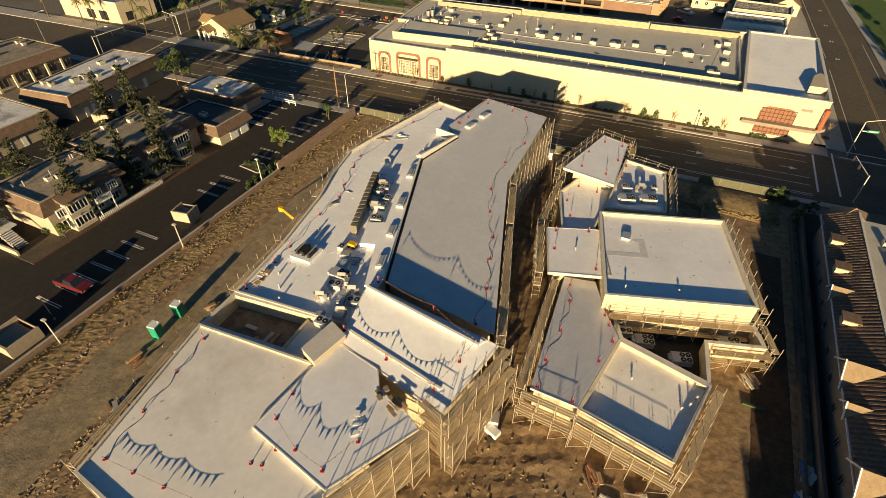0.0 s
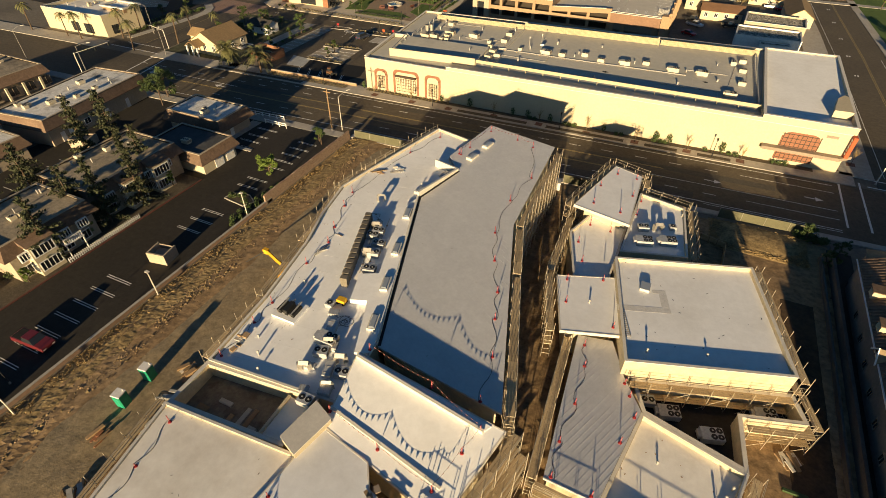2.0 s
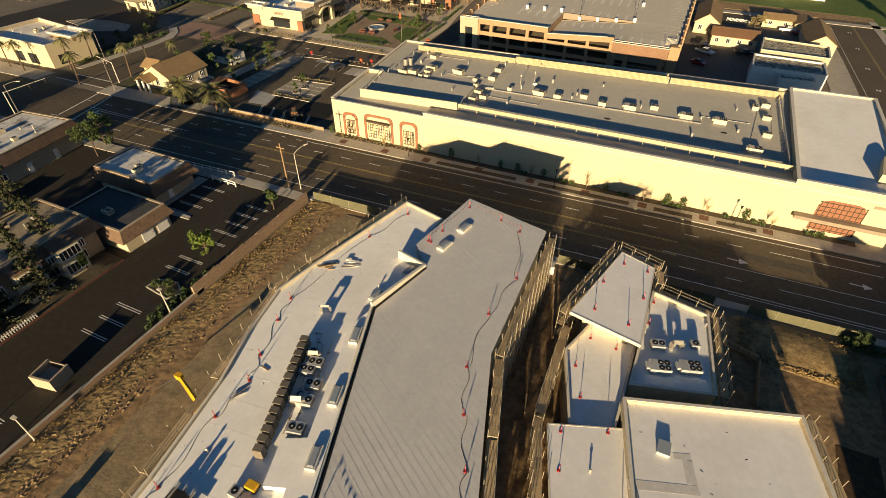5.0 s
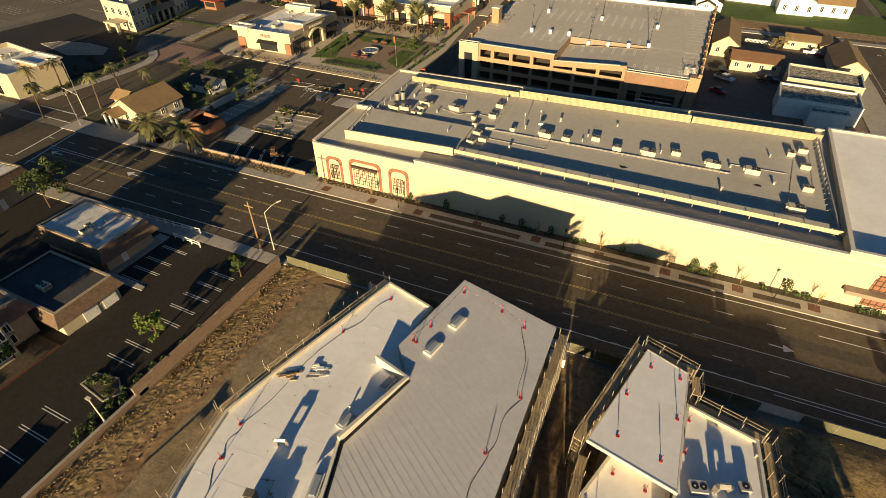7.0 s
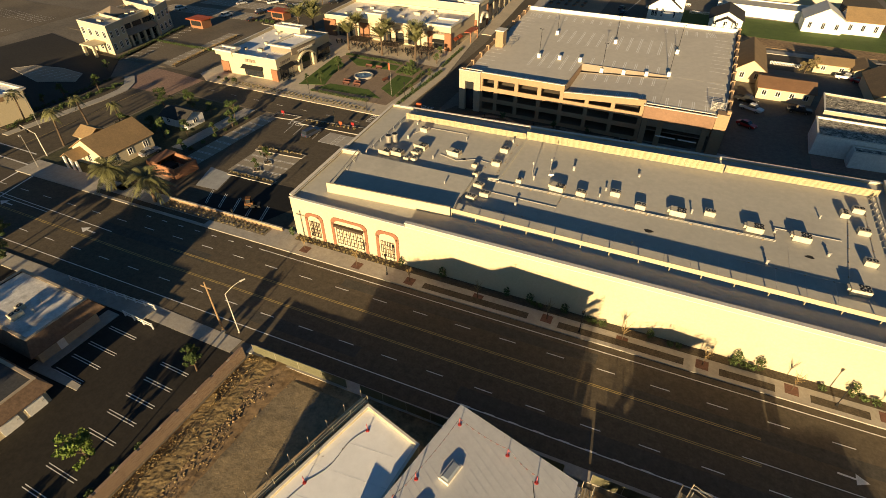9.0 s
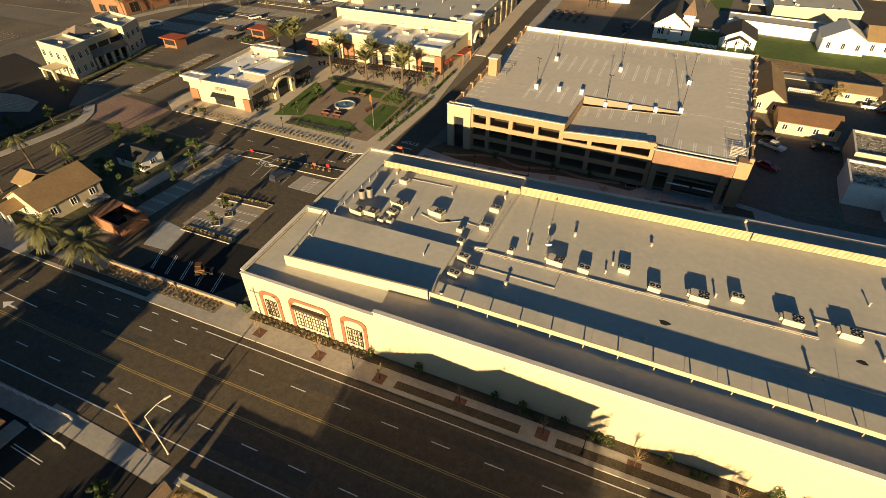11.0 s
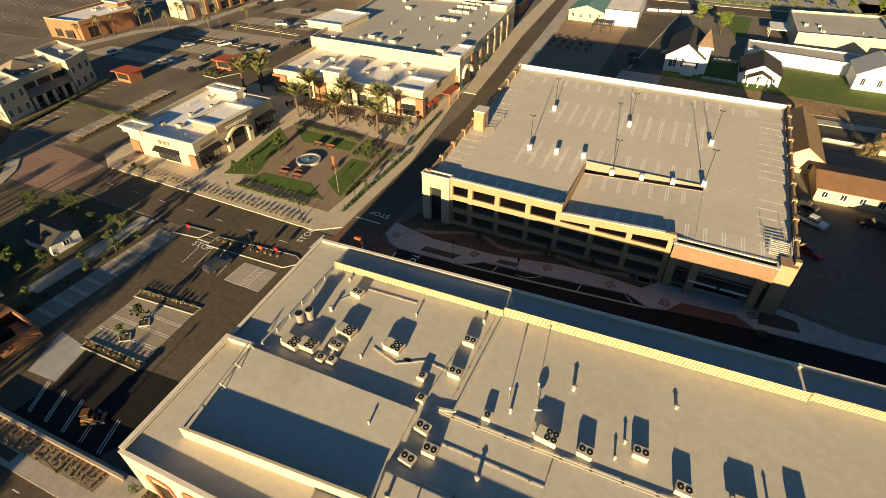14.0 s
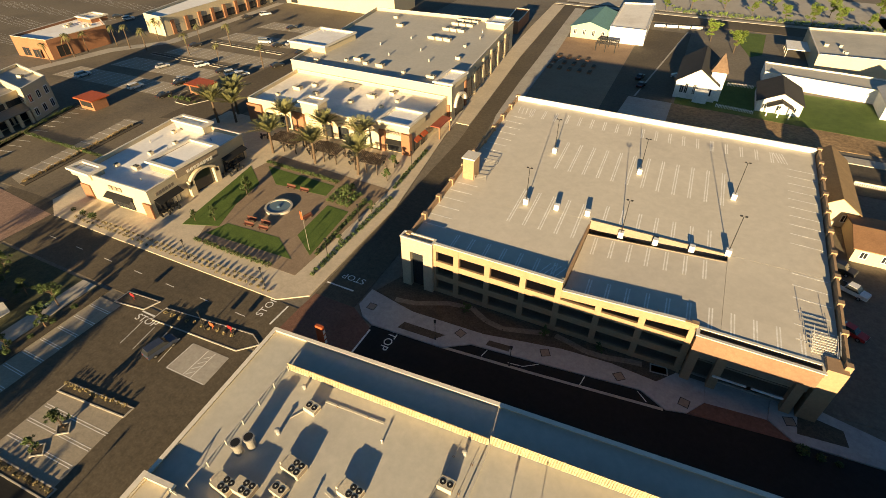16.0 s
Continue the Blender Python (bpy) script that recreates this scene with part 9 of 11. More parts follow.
for roof, (zf, pts) in ROOFPOSTS.items():
    for x, y in pts:
        copy_thing(SP, pose(x, y, zf(x, y), 0, 0, 31 * x) @ Matrix.Diagonal((1, 1, POST_H.get(roof, 1.0), 1)))


PENNANT = mat("faded_pennant", (0.3, 0.1, 0.09), (0.26, 0.14, 0.12), 1, 5, 0.8, 0.0)


def pennant_line(pts, sag=0.35, step=0.62):
    """A cord with small flags that sags from post to post."""
    t = thing("pennant_line", pts[0][0], pts[0][1], pts[0][2], "sagging cord of small red pennants between safety posts", "pennant line", "pennant lines of the roofs")
    cord, flags = B(), B()
    for a, b in zip(pts, pts[1:]):
        a, b = Vector(a), Vector(b)
        n = max(2, int((b - a).length / step))
        prev = None
        for k in range(n + 1):
            s = k / n
            c = a.lerp(b, s) - Vector((0, 0, sag * 4 * s * (1 - s)))
            if prev is not None:
                tube(cord, prev, c, 0.012, 3)
                d = (c - prev) * 0.25
                v = [flags.verts.new(x) for x in (prev, prev + 2 * d, prev + d - Vector((0, 0, 0.22)))]
                flags.faces.new(v)
            prev = c
    part("cord", cord, DARK, t)
    tagged(part("pennant", flags, PENNANT, t), kind="stuff")
    return t


def at_top(zf, pts, h=1.1):
    return [(x, y, zf(x, y) + h) for x, y in pts]


PO = {k: v[1] for k, v in ROOFPOSTS.items()}
pennant_line(at_top(mz, PO["metal"][:3]), 0.4)
pennant_line(at_top(mz, [PO["metal"][12], PO["metal"][11], PO["metal"][0]]), 0.3)
pennant_line(at_top(lambda x, y: 7.9, PO["hall"][2:5] + [(-25.4, 9.4)], 0.47), 0.1)
pennant_line(at_top(cz, PO["canopy"][3:6] + [PO["canopy"][6], PO["canopy"][2]]), 0.5)
pennant_line(at_top(cz, PO["canopy"][:3]), 0.45)
pennant_line(at_top(lambda x, y: 8.25, PO["side"][1:], 0.86), 0.3)
for zf, pts in ((mz, PO["metal"][2:11]), (fz, PO["flat"]), (lambda x, y: 7.9, [(-38.8, 23.0)] + PO["hall"][:3]), (lambda x, y: 4.1, PO["ribbed"][:5])):
    rope = thing("lifeline_rope", pts[0][0], pts[0][1], zf(*pts[0]), "thin dark lifeline rope lying along the safety posts", "rope")
    bm = B()
    for a, b in zip(pts, pts[1:]):
        prev = None
        for k in range(9):
            s = k / 8
            x, y = a[0] + (b[0] - a[0]) * s + 0.35 * math.sin(s * 6.3 + a[1]), a[1] + (b[1] - a[1]) * s
            c = (x, y, zf(x, y) + 0.03)
            if prev:
                tube(bm, prev, c, 0.025, 4)
            prev = c
    part("rope", bm, BLACK, rope)

# ---- rooftop equipment of the new wing ----
def condenser():
    t = thing("condenser_unit", -38.6, 60.8, fz(-38.6, 60.8), "brown condenser box in a long row on the roof", "rooftop unit", "condenser row of the wing")
    boxpart("casing", -0.45, 0.45, -0.38, 0.38, 0.12, 1.5, HVAC_DARK, t, world=False, bevel=0.03)
    boxpart("stand", -0.4, 0.4, -0.34, 0.34, 0, 0.12, STEEL, t, world=False)
    for z in (0.5, 1.1):
        bm = B()
        tube(bm, (-0.47, 0, z), (-0.44, 0, z), 0.27, 12)
        part("fan_guard", bm, BLACK, t, world=False)
    return t


cd = condenser()
a, b = Vector((-37.6, 58.6)), Vector((-33.7, 46.3))
for k in range(14):
    c = a.lerp(b, k / 13)
    m = pose(c.x, c.y, fz(c.x, c.y), 0, 0, 13)
    if k:
        copy_thing(cd, m)
    else:
        cd.matrix_basis = m
rr = random.Random(11)
for k in range(11):
    c = Vector((-35.9, 58.6)).lerp(Vector((-32.6, 49.4)), rr.random()) + Vector((rr.uniform(-0.5, 1.1), 0))
    kind = rr.choice(["small", "small", "mid"])
    hvac(c.x, c.y, fz(c.x, c.y), kind, 13, "grey metal duct unit among pipes on the roof", "ducts of the wing", True)
for p in ([(-38.2, 60.4), (-37.0, 60.8), (-36.4, 58.6), (-33.2, 48.9)], [(-37.2, 60.0), (-35.8, 59.4), (-32.6, 49.8)], [(-35.2, 60.4), (-33.6, 54.4)]):
    roof_pipe(p, fz, "galvanized pipe run between the condensers")
def air_box(x, y, z, w, d, h, rz):
    """A plain galvanized plenum with flanges and a curb."""
    u = thing("air_plenum", x, y, z, "blue-grey galvanized air plenum on a low curb", "air duct", "plenums of the wing", rz=rz)
    boxpart("curb", -w / 2 + 0.08, w / 2 - 0.08, -d / 2 + 0.08, d / 2 - 0.08, 0, 0.16, MEMBRANE, u, world=False)
    boxpart("body", -w / 2, w / 2, -d / 2, d / 2, 0.16, h, HVAC_GREY, u, world=False, bevel=0.03)
    for t in (-0.34, 0.0, 0.34):
        boxpart("flange", t * w - 0.025, t * w + 0.025, -d / 2 - 0.02, d / 2 + 0.02, 0.18, h + 0.02, STEEL, u, world=False)
    boxpart("access_door", -0.2 * w, 0.12 * w, -d / 2 - 0.03, -d / 2, 0.28, h - 0.1, SHEET, u, world=False)


for x, y, w, d, h, rot in ((-31.0, 39.4, 2.2, 1.1, 0.8, 105), (-29.6, 37.4, 1.2, 1.0, 0.6, 15), (-28.2, 34.8, 2.4, 0.9, 0.7, 105), (-27.0, 32.2, 1.3, 1.1, 0.8, 15), (-30.4, 34.2, 1.4, 0.7, 0.5, 15), (-29.2, 31.6, 1.0, 0.8, 0.5, 20), (-32.2, 41.6, 1.2, 0.9, 0.6, 15)):
    air_box(x, y, fz(x, y), w, d, h, rot)
for x, y, kind in ((-30.2, 36.2, "mid"), (-26.6, 34.8, "mid")):
    hvac(x, y, fz(x, y), kind, 15, "galvanized air handler among ducts on the roof", "air handlers of the wing", True)


def duct(x, y, z, pts, w=0.6):
    d = thing("air_duct", x, y, z, "bright galvanized duct with an elbow on the roof", "air duct", "ducts of the wing")
    for (x0, y0, z0), (x1, y1, z1) in zip(pts, pts[1:]):
        bm = B()
        tube(bm, (x0, y0, z0), (x1, y1, z1), w / 2, 4)
        part("duct_section", bm, STEEL, d, world=False)
    return d


for x, y in ((0.4, 79.0), (-30.6, 37.4), (-28.2, 36.0), (-31.2, 33.6), (-39.0, 63.6), (-36.2, 57.4), (-34.4, 52.0), (-27.6, 32.6)):
    duct(x, y, 5.2 if x > 0 else fz(x, y), [(0, 0, 0), (0, 0, 1.1), (1.0, 0.4, 1.1), (1.0, 0.4, 0.2)], random.uniform(0.4, 0.8))
sk = thing("equipment_skid", -37.2, 39.8, fz(-37, 40), "steel skid with pumps on a white roof curb", "equipment skid")
boxpart("curb", -1.6, 1.6, -1.5, 1.5, 0, 0.35, MEMBRANE, sk, world=False)
for k in range(3):
    boxpart("pump", -1.2 + 0.9 * k, -0.6 + 0.9 * k, -0.9, 0.8, 0.35, 0.9 + 0.25 * (k % 2), BLACK, sk, world=False, bevel=0.05)
    bm = B()
    tube(bm, (-0.9 + 0.9 * k, -1.1, 0.8), (-0.9 + 0.9 * k, 1.2, 1.0), 0.12, 6)
    part("pipe", bm, STEEL, sk, world=False)


def skylight(x, y, z, rz, w=1.1, l=2.2):
    s = thing("skylight", x, y, z, "domed skylight in a pale roof curb", "skylight", "skylights of the new roofs", rz=rz)
    bm = B()
    ring(bm, rect(-w / 2, w / 2, -l / 2, l / 2), 0.12, -0.1, 0.32)
    part("curb", bm, COPING, s, world=False)
    bm = B()
    v0 = rect(-w / 2 + 0.08, w / 2 - 0.08, -l / 2 + 0.08, l / 2 - 0.08)
    lo = [bm.verts.new((*p, 0.28)) for p in v0]
    hi = [bm.verts.new((p[0] * 0.6, p[1] * 0.8, 0.42)) for p in v0]
    for k in range(4):
        bm.faces.new((lo[k], lo[(k + 1) % 4], hi[(k + 1) % 4], hi[k]))
    bm.faces.new(hi)
    part("dome", bm, GLASS_SKY, s, world=False)
    return s


skylight(-29.1, 84.2, mz(-29.1, 84.2), -12)
skylight(-30.1, 79.7, mz(-30.1, 79.7), -12)
for x, y in ((-32.9, 61.7), (-30.6, 54.2), (-28.7, 47.9), (-26.9, 41.9)):
    skylight(x, y, fz(x, y) + 0.76, 15, 1.0, 2.4)
for x, y in ((-32.7, 74.2), (-34.3, 68.6)):
    skylight(x, y, fz(x, y), -12, 1.0, 2.0)
hat = thing("roof_hatch", 0.9, 64.4, 6.0, "blue-grey roof hatch on a white curb", "roof hatch")
boxpart("curb", -0.6, 0.6, -0.75, 0.75, 0, 0.3, COPING, hat, world=False)
boxpart("lid", -0.62, 0.62, -0.77, 0.77, 0.3, 0.4, GLASS_SKY, hat, world=False)
WALK_PAD = mat("grey_walkway_pad", (0.62, 0.6, 0.57), (0.55, 0.53, 0.5), 1, 5, 0.8, 0.05)
walkp = thing("walkway_pad", 2, 62, 6.0, "grey walkway pad strip on the white roof", "walkway pad")
for poly in ([(-1.6, 58.9), (4.6, 61.0), (4.3, 61.9), (-1.9, 59.8)], [(4.27, 61.95), (3.6, 64.3), (2.7, 64.0), (3.35, 61.65)], [(3.55, 64.35), (3.4, 65.0), (1.8, 64.4), (2.0, 63.75)]):
    bm = B()
    prism(bm, poly, 6.002, 6.012)
    part("pad", bm, WALK_PAD, walkp)
lad = thing("roof_ladder", -0.3, 56.6, 6.0, "dark ladder lying on the white roof", "ladder", rz=20)
for x in (-0.25, 0.25):
    boxpart("rail", x - 0.03, x + 0.03, -1.8, 2.4, 0.02, 0.1, STEEL, lad, world=False)
for k in range(13):
    boxpart("rung", -0.25, 0.25, -1.7 + 0.33 * k, -1.66 + 0.33 * k, 0.04, 0.08, STEEL, lad, world=False)
for x, y, z, k in ((6.6, 49.6, 1.2, "large"), (11.2, 48.6, 1.2, "large"), (16.6, 53.8, 1.2, "large"), (4.2, 50.2, 1.2, "mid"), (-0.6, 75.0, 5.2, "large"), (2.6, 76.4, 5.2, "large"), (-1.2, 78.4, 5.2, "mid"), (2.9, 80.4, 5.2, "small")):
    hvac(x, y, z, k, 18, "grey rooftop air-conditioning unit with black fans", "rooftop units of the new halls", True)
for x, y, z in ((-5.2, 59.4, 5.2), (2.6, 53.4, 6.0), (9.0, 55.8, 6.0), (16.8, 62.0, 6.0), (4.0, 84.6, 5.2), (13.0, 42.2, 2.9), (12.4, 41.0, 2.9), (11.6, 40.2, 2.9), (6.0, 42, 2.9), (-34.8, 70, fz(-35, 70)), (-38.6, 44.5, fz(-38, 44)), (-36.5, 33.2, fz(-36, 33)), (-38.2, 35.2, fz(-38, 35)), (-35.2, 31.6, fz(-35, 31))):
    vent(x, y, z, random.uniform(0.3, 0.7), 0.1)


# ---- loose material on roofs and ground ----
def heap(name, label, category, x, y, z, w, d, n, materials, seed, hmax=0.6, rz=0.0, group=""):
    """Small loose pieces stacked on each other, each a part."""
    rr = random.Random(seed)
    h = thing(name, x, y, z, label, category, group, rz=rz)
    for k in range(n):
        l, b, t = rr.uniform(0.3, 1.0) * w, rr.uniform(0.06, 0.3) * d, rr.uniform(0.05, 0.3) * hmax
        zz = rr.uniform(0, hmax - t) * (k / n)
        bm = B()
        box(bm, -l / 2, l / 2, -b / 2, b / 2, zz, zz + t)
        bmesh.ops.transform(bm, matrix=pose(rr.uniform(-0.3, 0.3) * w, rr.uniform(-0.45, 0.45) * d, 0, 0, 0, rr.uniform(-14, 14)), verts=bm.verts)
        part("board" if l > 0.6 * w else "offcut", bm, rr.choice(materials), h, world=False)
    return h


heap("material_pile", "brown boards and offcuts piled on the white roof", "material pile", -42.8, 70.6, fz(-42.8, 70.6), 2.2, 1.2, 7, [WOOD, STUCCO_DARK, WOOD], 1, 0.35, 30)
heap("material_pile", "loose pale offcuts on the white roof", "material pile", -40.4, 72.6, fz(-40.4, 72.6), 1.8, 1.8, 14, [COPING, STEEL, MEMBRANE], 2, 0.3, 30)
heap("material_pile", "timber crate and boards on the white roof", "material pile", -39.6, 33.4, fz(-39, 33), 1.0, 2.6, 9, [WOOD, SHEET], 3, 0.9, 0)
heap("material_pile", "dark boards on the white roof", "material pile", -40.2, 50.6, fz(-40, 50), 2.2, 0.8, 6, [STUCCO_DARK, SHEET], 4, 0.5, 60)
heap("material_pile", "pale sheet on the white roof", "material pile", -40.0, 54.0, fz(-40, 54), 1.2, 0.8, 3, [COPING, WOOD], 5, 0.4, 0)
yl = thing("yellow_cart", -32.4, 43.6, fz(-32, 43.6), "yellow roofing cart on the white roof", "cart")
boxpart("tray", -0.55, 0.55, -0.4, 0.4, 0.3, 0.75, YELLOW, yl, world=False, bevel=0.05)
for x in (-0.4, 0.4):
    bm = B()
    tube(bm, (x, -0.45, 0.2), (x, 0.45, 0.2), 0.2, 8)
    part("wheel", bm, TYRE, yl, world=False)
coil = thing("cable_coil", -30.6, 41.2, fz(-30.6, 41) + 0.01, "loose black cable coil on the roof", "cable")
bm = B()
prev = None
for k in range(90):
    t = k * 0.35
    r = 0.5 + 0.35 * math.sin(t * 0.37) + 0.2 * math.sin(t * 1.1)
    c = (r * math.cos(t) + 0.3 * math.sin(t * 0.21), r * math.sin(t), 0.03 + 0.004 * (k % 9))
    if prev:
        tube(bm, prev, c, 0.025, 4)
    prev = c
part("cable", bm, BLACK, coil, world=False)
heap("material_pile", "brick pallets and red material in the canopy notch", "material pile", -15.2, 24.4, 8.25, 1.7, 1.9, 9, [STUCCO_ORANGE, WOOD, WOOD, STUCCO_DARK], 6, 0.7, -20)
heap("material_pile", "brown boards in the canopy notch", "material pile", -17.0, 25.2, 8.25, 1.1, 1.8, 7, [WOOD, STUCCO_DARK], 7, 0.5, -30)
heap("foam_blocks", "tumbled pale foam blocks on the canopy", "material pile", -17.6, 21.2, 8.25, 1.1, 2.6, 12, [COPING, MEMBRANE], 8, 0.35, 30)
for k, (x, y, m, lb) in enumerate(((6.8, 28.0, [COPING, STEEL, WOOD], "pale pallets and pipes on the bare earth"), (9.4, 29.4, [WOOD, COPING], "timber and pipe stack beside the scaffolding"), (11.8, 28.2, [STEEL, COPING], "steel pipes lying on the earth"), (25.2, 39.8, [COPING, TARP, SHEET], "white sacks and blue sheets on the earth"), (24.6, 36.6, [COPING, TARP], "white sacks on the earth"), (4.6, 30.2, [WOOD, STUCCO_ORANGE], "brick rubble beside the scaffolding"), (-50.4, 72.6, [COPING, STUCCO_ORANGE], "white sacks and orange net beside the wing"), (-49.6, 69.8, [COPING, SHEET], "white sacks beside the wing"), (-47.4, 27.6, [COPING, WOOD, SHEET], "pale pallets beside the hall"), (-46.2, 24.2, [SHEET, WOOD], "steel pallets beside the hall"), (-48.6, 31.4, [COPING, WOOD], "pale crates beside the wing"), (-50.6, 20.6, [STUCCO_ORANGE, WOOD], "orange boards on the earth"), (19.6, 50.0, [WOOD, COPING], "pallets beside the court"), (-47.2, 15.0, [WOOD, SHEET], "long boards beside the hall"))):
    heap("material_stack", lb, "material pile", x, y, 0.05, 2.2, 2.0, 10, m, 20 + k, 0.8, 25 * k, "stacks round the site")
for k in range(5):
    pl = thing("long_board", -44.0 - 0.6 * k, 12 + 1.5 * k, 0.12, "long weathered board lying on the earth", "board", "boards beside the hall", rz=78 + 4 * k)
    boxpart("board", -3.4, 3.4, -0.15, 0.15, 0, 0.06, WOOD, pl, world=False)


def toilet(x, y):
    t = thing("portable_toilet", x, y, 0.04, "green portable toilet with a white roof", "portable toilet", "portable toilets of the site", rz=8)
    boxpart("cabin", -0.58, 0.58, -0.58, 0.58, 0.12, 2.1, GREEN_P, t, world=False, bevel=0.04)
    boxpart("base", -0.6, 0.6, -0.6, 0.6, 0, 0.12, BLACK, t, world=False)
    boxpart("door", -0.42, 0.42, -0.62, -0.58, 0.2, 1.95, GREEN_P, t, world=False)
    bm = B()
    prism(bm, rect(-0.62, 0.62, -0.62, 0.62), 2.1, lambda x_, y_: 2.28)
    part("roof", bm, WHITE, t, world=False, bevel=0.06)
    bm = B()
    tube(bm, (0.4, 0.4, 2.2), (0.4, 0.4, 2.6), 0.05, 6)
    part("vent_pipe", bm, WHITE, t, world=False)


toilet(-51.6, 24.9)
toilet(-51.9, 28.9)
tele = thing("boom_lift", -47.6, 50.4, 0.05, "yellow boom lift with a raised arm beside the wing", "boom lift")
bm = B()
tube(bm, (0.2, -0.4, 2.9), (-4.6, 1.4, 3.0), 0.3, 4, 0.24)
box(bm, -5.0, -4.2, 1.1, 1.7, 2.5, 3.3)
part("boom", bm, YELLOW, tele, world=False)
bm = B()
tube(bm, (-4.7, 1.4, 2.9), (-6.9, -0.8, 1.6), 0.12, 4, 0.08)
part("jib", bm, BLACK, tele, world=False)
boxpart("chassis", -1.2, 1.2, -1.0, 1.0, 0.5, 1.4, YELLOW, tele, world=False, bevel=0.08)
boxpart("turret", -0.8, 0.8, -0.8, 0.8, 1.4, 2.2, YELLOW, tele, world=False, bevel=0.08)
for x in (-0.9, 0.9):
    for s in (-1.1, 1.1):
        bm = B()
        tube(bm, (x, s - 0.15, 0.45), (x, s + 0.15, 0.45), 0.45, 12)
        part("wheel", bm, TYRE, tele, world=False)
gen = thing("generator_trailer", -6.6, 30.2, 0.05, "white generator trailer on the bare earth", "generator", rz=-20)
boxpart("cabinet", -0.8, 0.8, -0.5, 0.5, 0.4, 1.1, WHITE, gen, world=False, bevel=0.05)
boxpart("grille", -0.82, -0.8, -0.35, 0.35, 0.5, 1.0, BLACK, gen, world=False)
for s in (-0.65, 0.65):
    bm = B()
    tube(bm, (0.2, s - 0.1, 0.35), (0.2, s + 0.1, 0.35), 0.35, 10)
    part("wheel", bm, TYRE, gen, world=False)
for x, y, w in ((-18.0, 92.0, 1.0), (-7.4, 31.4, 1.0)):
    bx = thing("job_box", x, y, 0.05, "white steel job box beside the scaffolding", "storage box", rz=12)
    boxpart("body", -w, w, -0.7, 0.7, 0, 1.5, WHITE, bx, world=False, bevel=0.04)
    boxpart("lid", -w - 0.03, w + 0.03, -0.73, 0.73, 1.5, 1.6, SHEET, bx, world=False)
gl = thing("green_forklift_pallet", 19.8, 46.4, 0.05, "green boom frame lying beside the court", "equipment")
boxpart("frame", -1.2, 1.2, -0.2, 0.2, 0, 0.3, mat("lime_paint", (0.05, 0.09, 0.03), (0.04, 0.07, 0.025), 1, 5, 0.5, 0.0), gl, world=False, bevel=0.05)
# timber shoring walls along the lane
for p, q, h in (((-16.0, 88.5), (-13.6, 78.5), 1.0), ((-13.0, 78.6), (-11.6, 70.5), 0.9), ((-15.6, 76), (-13.4, 66), 1.0), ((6.8, 88), (11.8, 86.4), 1.1), ((11.8, 86.4), (11.4, 78.4), 1.1)):
    sw = thing("formwork_wall", p[0], p[1], 0.04, "low timber formwork wall in the earth", "formwork")
    bm = B()
    wedge(bm, p, q, 0.12, 0, h)
    part("panel", bm, PLANK, sw)
    p, q = Vector(p), Vector(q)
    for k in range(5):
        c = p.lerp(q, k / 4)
        boxpart("stud", c.x - 0.06, c.x + 0.06, c.y - 0.16, c.y + 0.16, 0, h + 0.1, WOOD, sw)


# ---- walls, fences and street furniture ----
def brick_material(name, c1, c2, mortar, w=0.4, h=0.2):
    m = mat(name, c1, c2, 0.6, 7, 0.9, 0.15)
    nt = m.node_tree
    n, link = nt.nodes, nt.links.new
    b = n["Principled BSDF"]
    tc, sep, com, br = n.new("ShaderNodeTexCoord"), n.new("ShaderNodeSeparateXYZ"), n.new("ShaderNodeCombineXYZ"), n.new("ShaderNodeTexBrick")
    link(tc.outputs["Object"], sep.inputs[0])
    link(sep.outputs[1], com.inputs[0])
    link(sep.outputs[2], com.inputs[1])
    link(com.outputs[0], br.inputs["Vector"])
    br.inputs["Scale"].default_value = 1.0
    br.inputs["Brick Width"].default_value, br.inputs["Row Height"].default_value, br.inputs["Mortar Size"].default_value = w, h, 0.014
    br.inputs["Color1"].default_value, br.inputs["Color2"].default_value, br.inputs["Mortar"].default_value = (*c1, 1), (*c2, 1), (*mortar, 1)
    link(br.outputs["Color"], b.inputs["Base Color"])
    return m


BLOCK = brick_material("slump_block_wall", (0.36, 0.25, 0.17), (0.27, 0.18, 0.12), (0.42, 0.34, 0.26))
bw = thing("block_wall", -63.5, 80, 0, "stepped brown slump-block wall beside the parking lot", "wall")
y, k = 92.0, 0
while y > 66.5:
    top = 1.95 - 0.05 * (k % 2)
    boxpart("wall_panel", -63.75, -63.45, y - 2.55, y, 0, top, BLOCK, bw)
    boxpart("pilaster", -63.755, -63.445, y - 2.75, y - 2.35, 0, top + 0.06, BLOCK, bw)
    boxpart("cap", -63.8, -63.4, y - 2.34, y - 0.01, top + 0.003, top + 0.07, BRICK, bw)
    y -= 2.75
    k += 1
lw = thing("low_wall", -63.5, 20, 0, "low concrete retaining wall with a pale cap along the lot", "wall")
for k in range(18):
    y0 = 66.2 - 6 * (k + 1)
    boxpart("wall_panel", -63.7, -63.45, y0, y0 + 5.98, 0, 0.62, BRICK, lw)
    boxpart("cap", -63.78, -63.4, y0, y0 + 5.98, 0.623, 0.7, CONCRETE, lw)


POLE_GREY = mat("grey_pole_paint", (0.3, 0.28, 0.25), (0.24, 0.225, 0.2), 1, 6, 0.6, 0.05)


